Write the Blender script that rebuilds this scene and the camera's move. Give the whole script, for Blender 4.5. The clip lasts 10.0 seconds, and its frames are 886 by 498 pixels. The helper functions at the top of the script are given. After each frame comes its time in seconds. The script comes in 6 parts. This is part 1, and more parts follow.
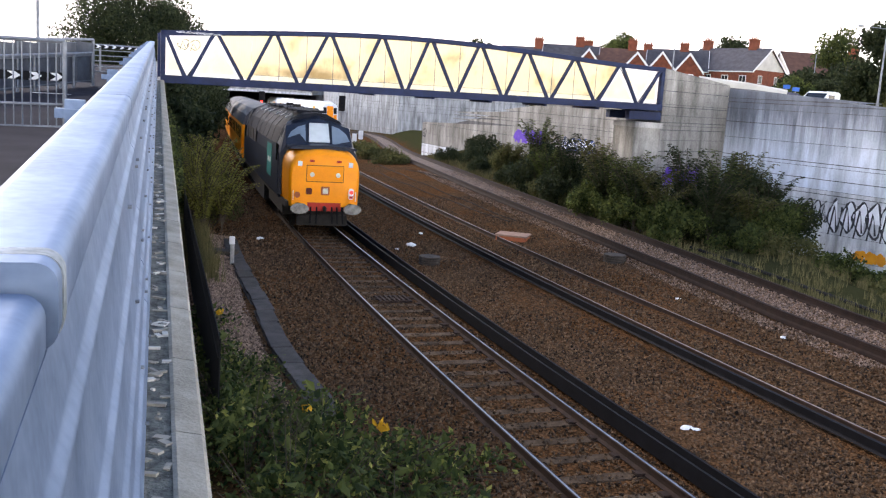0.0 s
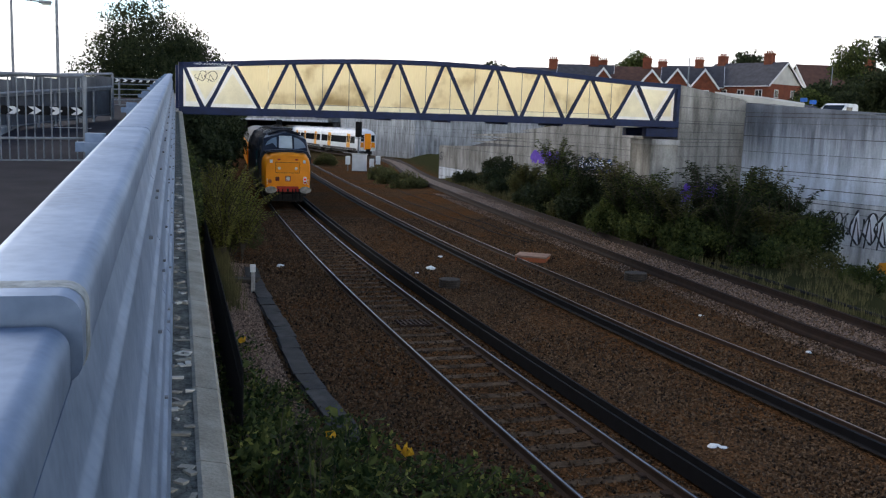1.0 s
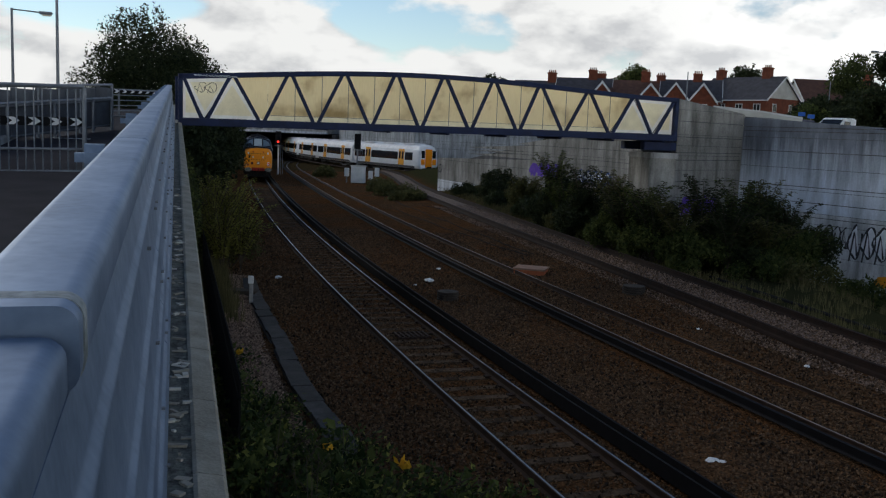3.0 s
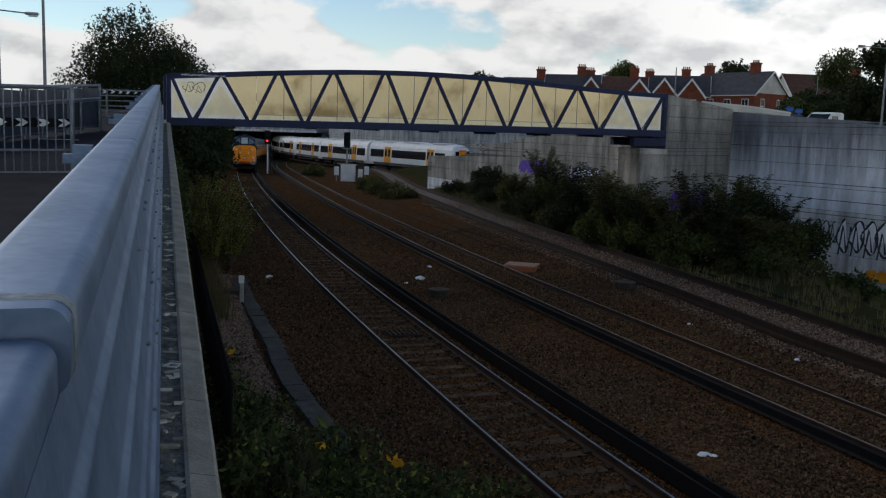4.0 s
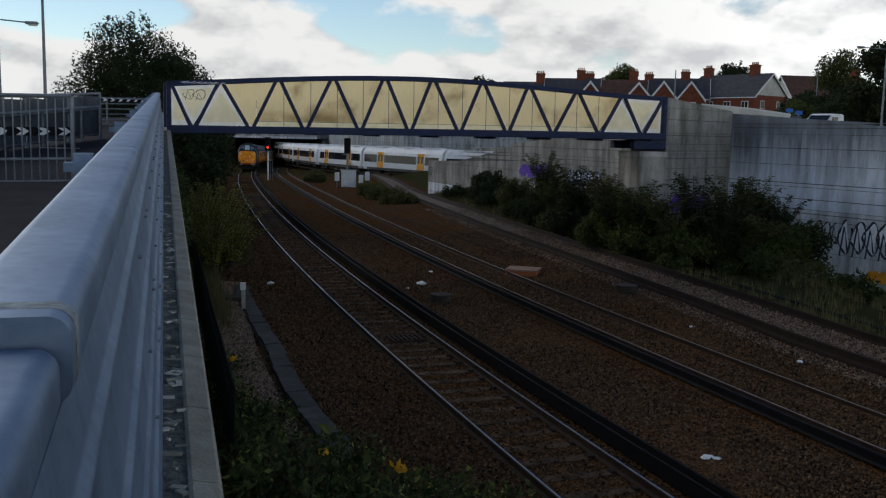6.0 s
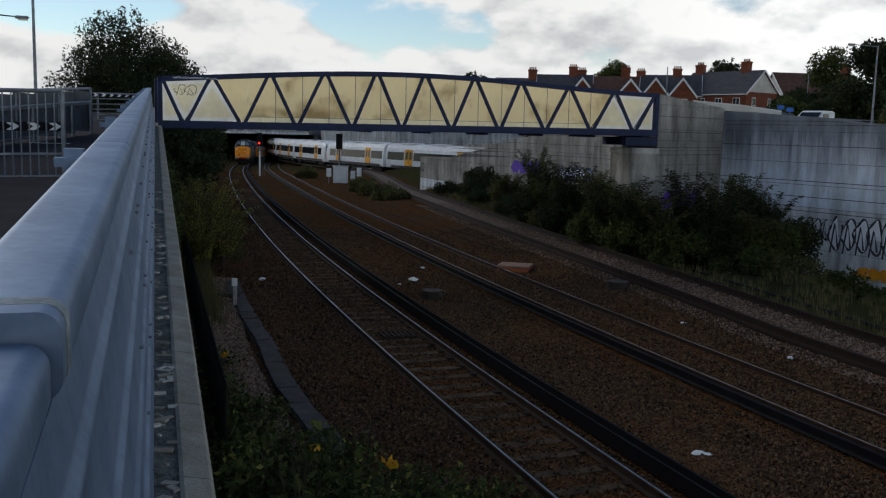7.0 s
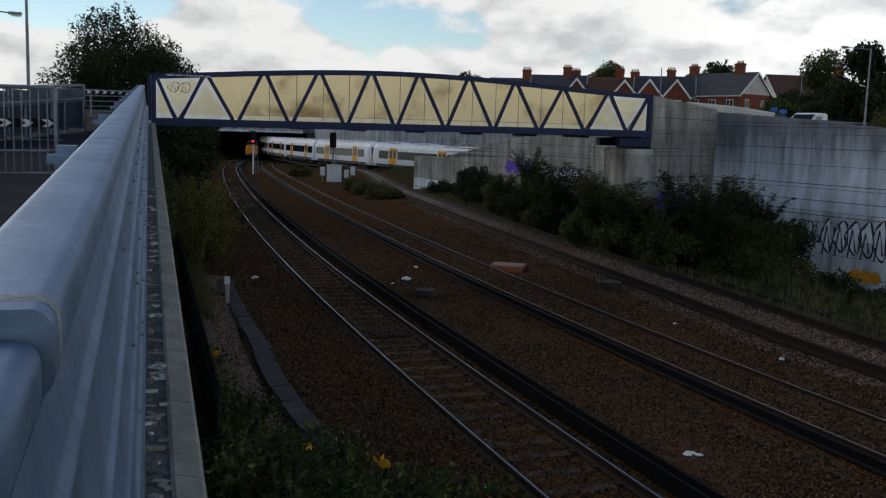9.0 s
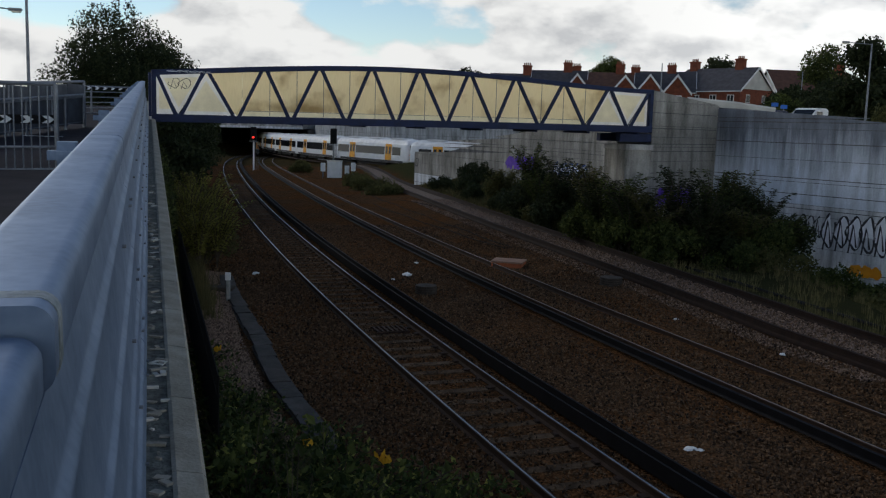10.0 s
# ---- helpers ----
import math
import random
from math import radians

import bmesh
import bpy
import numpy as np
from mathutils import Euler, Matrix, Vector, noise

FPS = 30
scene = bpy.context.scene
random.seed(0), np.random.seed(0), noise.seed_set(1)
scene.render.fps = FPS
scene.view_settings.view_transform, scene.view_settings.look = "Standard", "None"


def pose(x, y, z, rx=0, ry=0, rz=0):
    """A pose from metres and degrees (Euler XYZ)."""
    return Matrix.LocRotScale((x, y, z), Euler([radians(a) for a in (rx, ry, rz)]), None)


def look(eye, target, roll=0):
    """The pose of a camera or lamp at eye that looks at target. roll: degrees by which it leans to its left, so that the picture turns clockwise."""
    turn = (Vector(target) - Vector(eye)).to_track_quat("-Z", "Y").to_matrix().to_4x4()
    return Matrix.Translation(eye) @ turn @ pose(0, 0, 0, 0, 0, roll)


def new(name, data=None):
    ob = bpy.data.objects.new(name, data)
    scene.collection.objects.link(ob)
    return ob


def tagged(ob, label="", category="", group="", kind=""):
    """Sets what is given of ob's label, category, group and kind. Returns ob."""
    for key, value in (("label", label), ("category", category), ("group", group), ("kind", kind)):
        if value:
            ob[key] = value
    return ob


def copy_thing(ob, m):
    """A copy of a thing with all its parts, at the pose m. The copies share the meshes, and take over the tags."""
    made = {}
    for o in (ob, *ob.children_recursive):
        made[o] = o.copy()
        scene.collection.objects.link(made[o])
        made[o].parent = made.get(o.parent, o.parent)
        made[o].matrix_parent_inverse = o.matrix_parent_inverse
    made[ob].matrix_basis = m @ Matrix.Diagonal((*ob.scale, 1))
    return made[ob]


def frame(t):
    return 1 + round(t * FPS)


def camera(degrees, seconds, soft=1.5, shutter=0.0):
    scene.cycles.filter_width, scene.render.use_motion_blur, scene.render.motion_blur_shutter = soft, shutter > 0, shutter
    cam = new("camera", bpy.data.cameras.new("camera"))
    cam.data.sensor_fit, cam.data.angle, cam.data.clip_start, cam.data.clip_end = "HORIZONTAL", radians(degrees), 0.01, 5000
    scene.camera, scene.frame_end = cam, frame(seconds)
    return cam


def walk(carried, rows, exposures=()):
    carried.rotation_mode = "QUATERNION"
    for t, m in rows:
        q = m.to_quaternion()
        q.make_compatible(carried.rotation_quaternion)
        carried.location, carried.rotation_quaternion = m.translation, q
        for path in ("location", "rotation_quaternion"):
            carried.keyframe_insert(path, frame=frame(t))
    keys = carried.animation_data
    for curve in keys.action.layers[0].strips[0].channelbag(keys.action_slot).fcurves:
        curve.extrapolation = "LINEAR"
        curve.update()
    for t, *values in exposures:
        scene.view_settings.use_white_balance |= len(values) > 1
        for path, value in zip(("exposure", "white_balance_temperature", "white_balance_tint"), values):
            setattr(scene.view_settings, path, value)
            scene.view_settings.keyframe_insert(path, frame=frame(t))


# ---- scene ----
cam = camera(51.0, 10.0, 1.25)
walk(cam, [
    (0.0, pose(0, 0, 4.9, 80.60, -3.60, 0.00)),
    (0.5, pose(0, 0, 4.9, 81.37, -2.43, 0.69)),
    (1.0, pose(0, 0, 4.9, 81.96, -1.95, 0.97)),
    (1.5, pose(0, 0, 4.9, 82.35, -1.70, 1.05)),
    (2.0, pose(0, 0, 4.9, 82.64, -1.94, 1.03)),
    (2.5, pose(0, 0, 4.9, 82.75, -2.32, 1.12)),
    (4.0, pose(0, 0, 4.9, 82.60, -1.73, 0.26)),
    (4.5, pose(0, 0, 4.9, 82.59, -1.72, 0.13)),
    (5.0, pose(0, 0, 4.9, 82.70, -1.39, 0.24)),
    (5.5, pose(0, 0, 4.9, 82.96, -1.21, 0.36)),
    (7.0, pose(0, 0, 4.9, 82.67, -1.33, -0.22)),
    (7.5, pose(0, 0, 4.9, 82.64, -1.54, -0.48)),
    (8.0, pose(0, 0, 4.9, 82.64, -1.64, -0.58)),
    (8.5, pose(0, 0, 4.9, 82.62, -1.67, -0.64)),
    (9.0, pose(0, 0, 4.9, 82.65, -1.74, -0.59)),
    (9.5, pose(0, 0, 4.9, 82.49, -1.72, -0.57)),
    (10.0, pose(0, 0, 4.9, 82.39, -1.66, -0.56)),
], exposures=[(0.0, 1.9, 7100, 19), (0.5, 1.35, 6850, 16), (1.0, 0.8, 6650, 12), (1.5, 0.38, 6600, 11), (2.0, 0.02, 6550, 10), (2.5, -0.2, 6500, 9), (4.0, -0.38, 6500, 9), (10.0, -0.38, 6500, 9)])


# ---------------------------------------------------------------- sky and sun
SUN_AZ, SUN_EL = radians(-48), radians(27)
world = bpy.data.worlds.new("sky")
scene.world = world
world.use_nodes = True
wn, wl = world.node_tree.nodes, world.node_tree.links
wn.clear()
w_out = wn.new("ShaderNodeOutputWorld")
w_bg = wn.new("ShaderNodeBackground")
w_sky = wn.new("ShaderNodeTexSky")
w_sky.sky_type, w_sky.sun_disc = "NISHITA", False
w_sky.sun_elevation, w_sky.sun_rotation = SUN_EL, SUN_AZ
w_sky.air_density, w_sky.dust_density = 1.0, 0.0
w_co = wn.new("ShaderNodeTexCoord")
w_map, w_up = wn.new("ShaderNodeMapping"), wn.new("ShaderNodeMapping")
for node, lift in ((w_map, 0.0), (w_up, 0.035)):
    node.inputs["Scale"].default_value = (1.0, 1.0, 1.9)
    node.inputs["Location"].default_value = (0.35, 0.1, 0.2 + lift)
    wl.new(w_co.outputs["Generated"], node.inputs["Vector"])
w_n1, w_n2 = wn.new("ShaderNodeTexNoise"), wn.new("ShaderNodeTexNoise")
for node, src in ((w_n1, w_map), (w_n2, w_up)):
    node.inputs["Scale"].default_value, node.inputs["Detail"].default_value, node.inputs["Roughness"].default_value = 8.5, 11, 0.54
    wl.new(src.outputs["Vector"], node.inputs["Vector"])


def w_math(op, a, b):
    node = wn.new("ShaderNodeMath")
    node.operation = op
    for k, v in enumerate((a, b)):
        if isinstance(v, (int, float)):
            node.inputs[k].default_value = v
        else:
            wl.new(v, node.inputs[k])
    return node.outputs[0]


def w_range(v, a, b, c, d):
    node = wn.new("ShaderNodeMapRange")
    node.interpolation_type = "SMOOTHSTEP"
    for k, x in zip(("From Min", "From Max", "To Min", "To Max"), (a, b, c, d)):
        node.inputs[k].default_value = x
    wl.new(v, node.inputs["Value"])
    return node.outputs["Result"]


# cumulus heaps and the blue gaps between them: direction, reach, weight
w_sep = wn.new("ShaderNodeSeparateXYZ")
wl.new(w_co.outputs["Generated"], w_sep.inputs["Vector"])
w_flat = wn.new("ShaderNodeVectorMath")
w_flat.operation, w_flat.inputs[1].default_value = "MULTIPLY", (1.0, 1.0, 2.2)
wl.new(w_co.outputs["Generated"], w_flat.inputs[0])
w_cov = w_math("ADD", w_n1.outputs["Fac"], w_range(w_sep.outputs["Z"], 0.13, 0.4, 0.05, -0.17))
for d, reach, weight in (((-0.355, 0.9317, 0.109), 0.10, -0.24), ((-0.085, 0.9892, 0.121), 0.085, -0.24), ((0.01, 0.9946, 0.103), 0.075, -0.16),
                         ((-0.19, 0.979, 0.084), 0.12, 0.16), ((-0.28, 0.95, 0.07), 0.1, 0.12), ((-0.43, 0.91, 0.06), 0.1, 0.14), ((0.18, 0.9775, 0.11), 0.16, 0.13), ((0.03, 0.998, 0.055), 0.07, 0.1), ((0.40, 0.9, 0.1), 0.14, 0.12)):
    node = wn.new("ShaderNodeVectorMath")
    node.operation, node.inputs[1].default_value = "DISTANCE", (d[0], d[1], d[2] * 2.2)
    wl.new(w_flat.outputs["Vector"], node.inputs[0])
    w_cov = w_math("ADD", w_cov, w_range(node.outputs["Value"], reach * 0.35, reach * 1.2, weight, 0.0))
w_ramp = wn.new("ShaderNodeValToRGB")
w_ramp.color_ramp.elements[0].position, w_ramp.color_ramp.elements[1].position = 0.44, 0.55
w_mix = wn.new("ShaderNodeMixRGB")
wl.new(w_cov, w_ramp.inputs["Fac"])
wl.new(w_ramp.outputs["Color"], w_mix.inputs["Fac"])
# lit tops and grey undersides
w_shade = wn.new("ShaderNodeValToRGB")
w_shade.color_ramp.elements[0].position, w_shade.color_ramp.elements[0].color = 0.26, (7.6, 7.75, 8.0, 1)
w_shade.color_ramp.elements[1].position, w_shade.color_ramp.elements[1].color = 0.58, (12.2, 12.2, 12.1, 1)
wl.new(w_math("ADD", w_math("MULTIPLY", w_math("SUBTRACT", w_n1.outputs["Fac"], w_n2.outputs["Fac"]), 1.6), 0.5), w_shade.inputs["Fac"])
w_dim = wn.new("ShaderNodeMixRGB")
w_dim.blend_type, w_dim.inputs["Fac"].default_value, w_dim.inputs["Color2"].default_value = "MULTIPLY", 1.0, (1.2, 1.24, 1.3, 1)
wl.new(w_sky.outputs["Color"], w_dim.inputs["Color1"])
wl.new(w_dim.outputs["Color"], w_mix.inputs["Color1"])
# unseen clouds opposite the sun brightened, adding fill light on camera-facing sides
w_dot, w_fill, w_mul = wn.new("ShaderNodeVectorMath"), wn.new("ShaderNodeMapRange"), wn.new("ShaderNodeVectorMath")
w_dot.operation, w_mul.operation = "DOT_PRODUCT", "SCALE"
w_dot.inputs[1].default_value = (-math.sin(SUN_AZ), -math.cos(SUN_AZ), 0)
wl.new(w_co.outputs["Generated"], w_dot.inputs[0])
wl.new(w_dot.outputs["Value"], w_fill.inputs["Value"])
w_fill.inputs["From Min"].default_value, w_fill.inputs["From Max"].default_value = -0.6, 1.0
w_fill.inputs["To Min"].default_value, w_fill.inputs["To Max"].default_value = 0.92, 2.3
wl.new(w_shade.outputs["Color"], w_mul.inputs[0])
wl.new(w_fill.outputs["Result"], w_mul.inputs["Scale"])
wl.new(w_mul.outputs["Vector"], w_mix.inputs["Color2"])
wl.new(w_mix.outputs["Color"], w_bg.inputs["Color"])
wl.new(w_bg.outputs["Background"], w_out.inputs["Surface"])
w_bg.inputs["Strength"].default_value = 0.1

sun = new("sun", bpy.data.lights.new("sun", "SUN"))
sun.data.energy, sun.data.angle, sun.data.color = 1.4, radians(28), (1.0, 0.94, 0.84)
sun.matrix_world = look((0, 0, 60), (-math.sin(SUN_AZ) * math.cos(SUN_EL), -math.cos(SUN_AZ) * math.cos(SUN_EL), 60 - math.sin(SUN_EL)))


# ---------------------------------------------------------------- materials
def mat(name, base, dark=None, scale=4.0, fine=40.0, rough=0.7, metal=0.0, bump=0.3, dist=0.01, spec=0.18, by_object=0.0, amount=1.0):
    """A surface with stains at one scale, grain at another and fine relief, in object coordinates (metres)."""
    m = bpy.data.materials.new(name)
    m.use_nodes = True
    n, l = m.node_tree.nodes, m.node_tree.links
    b = n["Principled BSDF"]
    co = n.new("ShaderNodeTexCoord")
    big, small = n.new("ShaderNodeTexNoise"), n.new("ShaderNodeTexNoise")
    big.inputs["Scale"].default_value, big.inputs["Detail"].default_value = scale, 6
    small.inputs["Scale"].default_value, small.inputs["Detail"].default_value = fine, 4
    l.new(co.outputs["Object"], big.inputs["Vector"]), l.new(co.outputs["Object"], small.inputs["Vector"])
    add = n.new("ShaderNodeMath")
    add.operation = "MULTIPLY_ADD"
    l.new(small.outputs["Fac"], add.inputs[0])
    add.inputs[1].default_value = 0.5
    l.new(big.outputs["Fac"], add.inputs[2])
    ramp = n.new("ShaderNodeValToRGB")
    dark = dark or tuple(c * 0.6 for c in base)
    ramp.color_ramp.elements[0].position, ramp.color_ramp.elements[0].color = 0.75 - 0.25 * amount, (*dark, 1)
    ramp.color_ramp.elements[1].position, ramp.color_ramp.elements[1].color = 0.75 + 0.2 * amount, (*base, 1)
    l.new(add.outputs[0], ramp.inputs["Fac"])
    colour = ramp.outputs["Color"]
    if by_object:
        info, hsv, rng = n.new("ShaderNodeObjectInfo"), n.new("ShaderNodeHueSaturation"), n.new("ShaderNodeMapRange")
        rng.inputs["To Min"].default_value, rng.inputs["To Max"].default_value = 1 - by_object, 1 + by_object
        l.new(info.outputs["Random"], rng.inputs["Value"]), l.new(rng.outputs["Result"], hsv.inputs["Value"])
        l.new(colour, hsv.inputs["Color"])
        colour = hsv.outputs["Color"]
    l.new(colour, b.inputs["Base Color"])
    b.inputs["Roughness"].default_value, b.inputs["Metallic"].default_value = rough, metal
    b.inputs["Specular IOR Level"].default_value = spec
    if bump:
        bp = n.new("ShaderNodeBump")
        bp.inputs["Strength"].default_value, bp.inputs["Distance"].default_value = bump, dist
        l.new(small.outputs["Fac"], bp.inputs["Height"]), l.new(bp.outputs["Normal"], b.inputs["Normal"])
    return m


def leaf_mat(name, a, b_, trans=0.35):
    """Leaves: colour differs from leaf to leaf, some light comes through."""
    m = bpy.data.materials.new(name)
    m.use_nodes = True
    n, l = m.node_tree.nodes, m.node_tree.links
    b = n["Principled BSDF"]
    geo, ramp = n.new("ShaderNodeNewGeometry"), n.new("ShaderNodeValToRGB")
    ramp.color_ramp.elements[0].color, ramp.color_ramp.elements[1].color = (*a, 1), (*b_, 1)
    l.new(geo.outputs["Random Per Island"], ramp.inputs["Fac"])
    l.new(ramp.outputs["Color"], b.inputs["Base Color"])
    b.inputs["Roughness"].default_value, b.inputs["Specular IOR Level"].default_value = 0.8, 0.15
    tr, mx, out = n.new("ShaderNodeBsdfTranslucent"), n.new("ShaderNodeMixShader"), n["Material Output"]
    l.new(ramp.outputs["Color"], tr.inputs["Color"])
    mx.inputs["Fac"].default_value = trans
    l.new(b.outputs["BSDF"], mx.inputs[1]), l.new(tr.outputs["BSDF"], mx.inputs[2]), l.new(mx.outputs["Shader"], out.inputs["Surface"])
    return m


def glow(name, colour, strength):
    m = bpy.data.materials.new(name)
    m.use_nodes = True
    b = m.node_tree.nodes["Principled BSDF"]
    b.inputs["Base Color"].default_value = (*colour, 1)
    b.inputs["Emission Color"].default_value, b.inputs["Emission Strength"].default_value = (*colour, 1), strength
    return m


def ground_mat():
    """Brown stone ballast with rusty and grey zones, and grassy soil on the verges."""
    m = bpy.data.materials.new("ballast_ground")
    m.use_nodes = True
    n, l = m.node_tree.nodes, m.node_tree.links
    b = n["Principled BSDF"]
    co = n.new("ShaderNodeTexCoord")
    vor = n.new("ShaderNodeTexVoronoi")
    vor.inputs["Scale"].default_value = 21
    l.new(co.outputs["Object"], vor.inputs["Vector"])
    zone, fine = n.new("ShaderNodeTexNoise"), n.new("ShaderNodeTexNoise")
    zone.inputs["Scale"].default_value, zone.inputs["Detail"].default_value = 0.3, 6
    fine.inputs["Scale"].default_value = 60
    l.new(co.outputs["Object"], zone.inputs["Vector"]), l.new(co.outputs["Object"], fine.inputs["Vector"])
    stone = n.new("ShaderNodeValToRGB")
    stone.color_ramp.elements[0].color, stone.color_ramp.elements[1].color = (0.014, 0.0085, 0.005, 1), (0.165, 0.103, 0.062, 1)
    l.new(vor.outputs["Color"], stone.inputs["Fac"])
    tint = n.new("ShaderNodeValToRGB")
    tint.color_ramp.elements[0].position, tint.color_ramp.elements[0].color = 0.4, (1.02, 0.79, 0.58, 1)
    tint.color_ramp.elements[1].position, tint.color_ramp.elements[1].color = 0.6, (0.88, 0.82, 0.75, 1)
    l.new(zone.outputs["Fac"], tint.inputs["Fac"])
    mul = n.new("ShaderNodeMixRGB")
    mul.blend_type, mul.inputs["Fac"].default_value = "MULTIPLY", 1.0
    l.new(stone.outputs["Color"], mul.inputs["Color1"]), l.new(tint.outputs["Color"], mul.inputs["Color2"])
    soil = n.new("ShaderNodeValToRGB")
    soil.color_ramp.elements[0].color, soil.color_ramp.elements[1].color = (0.016, 0.019, 0.008, 1), (0.062, 0.06, 0.028, 1)
    l.new(fine.outputs["Fac"], soil.inputs["Fac"])
    att, mix = n.new("ShaderNodeAttribute"), n.new("ShaderNodeMixRGB")
    att.attribute_name = "grassy"
    l.new(att.outputs["Fac"], mix.inputs["Fac"]), l.new(mul.outputs["Color"], mix.inputs["Color1"]), l.new(soil.outputs["Color"], mix.inputs["Color2"])
    l.new(mix.outputs["Color"], b.inputs["Base Color"])
    b.inputs["Roughness"].default_value, b.inputs["Specular IOR Level"].default_value = 1.0, 0.0
    bp = n.new("ShaderNodeBump")
    bp.inputs["Strength"].default_value, bp.inputs["Distance"].default_value = 1.0, 0.05
    l.new(vor.outputs["Distance"], bp.inputs["Height"]), l.new(bp.outputs["Normal"], b.inputs["Normal"])
    bp.invert = True
    return m


def panel_mat():
    """Weathered cream plastic sheet that lets light through, with mildew blotches."""
    m = bpy.data.materials.new("cream_sheet")
    m.use_nodes = True
    n, l = m.node_tree.nodes, m.node_tree.links
    co, big, streak, mp = n.new("ShaderNodeTexCoord"), n.new("ShaderNodeTexNoise"), n.new("ShaderNodeTexNoise"), n.new("ShaderNodeMapping")
    big.inputs["Scale"].default_value, big.inputs["Detail"].default_value = 0.9, 5
    mp.inputs["Scale"].default_value = (9, 9, 0.7)
    l.new(co.outputs["Object"], big.inputs["Vector"]), l.new(co.outputs["Object"], mp.inputs["Vector"])
    l.new(mp.outputs["Vector"], streak.inputs["Vector"])
    ramp, ramp2, mul = n.new("ShaderNodeValToRGB"), n.new("ShaderNodeValToRGB"), n.new("ShaderNodeMixRGB")
    ramp.color_ramp.elements[0].position, ramp.color_ramp.elements[0].color = 0.3, (0.6, 0.5, 0.32, 1)
    ramp.color_ramp.elements[1].position, ramp.color_ramp.elements[1].color = 0.46, (0.97, 0.88, 0.66, 1)
    ramp2.color_ramp.elements[0].position, ramp2.color_ramp.elements[0].color = 0.3, (0.93, 0.925, 0.91, 1)
    ramp2.color_ramp.elements[1].position, ramp2.color_ramp.elements[1].color = 0.6, (1, 1, 1, 1)
    mul.blend_type, mul.inputs["Fac"].default_value = "MULTIPLY", 1.0
    l.new(big.outputs["Fac"], ramp.inputs["Fac"]), l.new(streak.outputs["Fac"], ramp2.inputs["Fac"])
    l.new(ramp.outputs["Color"], mul.inputs["Color1"]), l.new(ramp2.outputs["Color"], mul.inputs["Color2"])
    b, tr, mx = n["Principled BSDF"], n.new("ShaderNodeBsdfTranslucent"), n.new("ShaderNodeMixShader")
    b.inputs["Roughness"].default_value = 0.5
    l.new(mul.outputs["Color"], b.inputs["Base Color"]), l.new(mul.outputs["Color"], tr.inputs["Color"])
    mx.inputs["Fac"].default_value = 0.9
    l.new(b.outputs["BSDF"], mx.inputs[1]), l.new(tr.outputs["BSDF"], mx.inputs[2]), l.new(mx.outputs["Shader"], n["Material Output"].inputs["Surface"])
    return m


def concrete_mat(name, base, dark, drip=None):
    """Board-marked concrete with dark runs of dirt from the top."""
    m = mat(name, base, dark, scale=0.5, fine=14, rough=0.85, bump=0.35, dist=0.01)
    n, l = m.node_tree.nodes, m.node_tree.links
    co, mp, st = n.new("ShaderNodeTexCoord"), n.new("ShaderNodeMapping"), n.new("ShaderNodeTexNoise")
    mp.inputs["Scale"].default_value = (1.5, 1.5, 0.28)
    st.inputs["Scale"].default_value, st.inputs["Detail"].default_value, st.inputs["Roughness"].default_value = 1.0, 9, 0.66
    l.new(co.outputs["Object"], mp.inputs["Vector"]), l.new(mp.outputs["Vector"], st.inputs["Vector"])
    rp, mul = n.new("ShaderNodeValToRGB"), n.new("ShaderNodeMixRGB")
    rp.color_ramp.elements[0].position, rp.color_ramp.elements[0].color = 0.36, (0.42, 0.42, 0.41, 1) if drip is None else (0.62, 0.62, 0.61, 1)
    rp.color_ramp.elements[1].position, rp.color_ramp.elements[1].color = 0.6, (1, 1, 1, 1)
    mul.blend_type, mul.inputs["Fac"].default_value = "MULTIPLY", 1.0
    b = n["Principled BSDF"]
    src = b.inputs["Base Color"].links[0].from_socket
    l.new(st.outputs["Fac"], rp.inputs["Fac"]), l.new(rp.outputs["Color"], mul.inputs["Color2"])
    if drip is not None:
        sep, run, mp2, ma, rg, mul2 = n.new("ShaderNodeSeparateXYZ"), n.new("ShaderNodeTexNoise"), n.new("ShaderNodeMapping"), n.new("ShaderNodeMath"), n.new("ShaderNodeMapRange"), n.new("ShaderNodeMixRGB")
        mp2.inputs["Scale"].default_value = (2.2, 2.2, 0.12)
        run.inputs["Scale"].default_value, run.inputs["Detail"].default_value, run.inputs["Roughness"].default_value = 1.0, 8, 0.65
        l.new(co.outputs["Object"], sep.inputs["Vector"]), l.new(co.outputs["Object"], mp2.inputs["Vector"]), l.new(mp2.outputs["Vector"], run.inputs["Vector"])
        ma.operation, ma.inputs[1].default_value = "MULTIPLY_ADD", 5.0
        l.new(run.outputs["Fac"], ma.inputs[0]), l.new(sep.outputs["Z"], ma.inputs[2])
        for k, v in zip(("From Min", "From Max", "To Min", "To Max"), (drip + 1.9, drip + 4.0, 0.0, 0.95)):
            rg.inputs[k].default_value = v
        mul2.blend_type, mul2.inputs["Color2"].default_value = "MULTIPLY", (0.24, 0.24, 0.25, 1)
        l.new(ma.outputs[0], rg.inputs["Value"]), l.new(rg.outputs["Result"], mul2.inputs["Fac"])
        l.new(src, mul2.inputs["Color1"])
        src = mul2.outputs["Color"]
    l.new(src, mul.inputs["Color1"])
    l.new(mul.outputs["Color"], b.inputs["Base Color"])
    return m


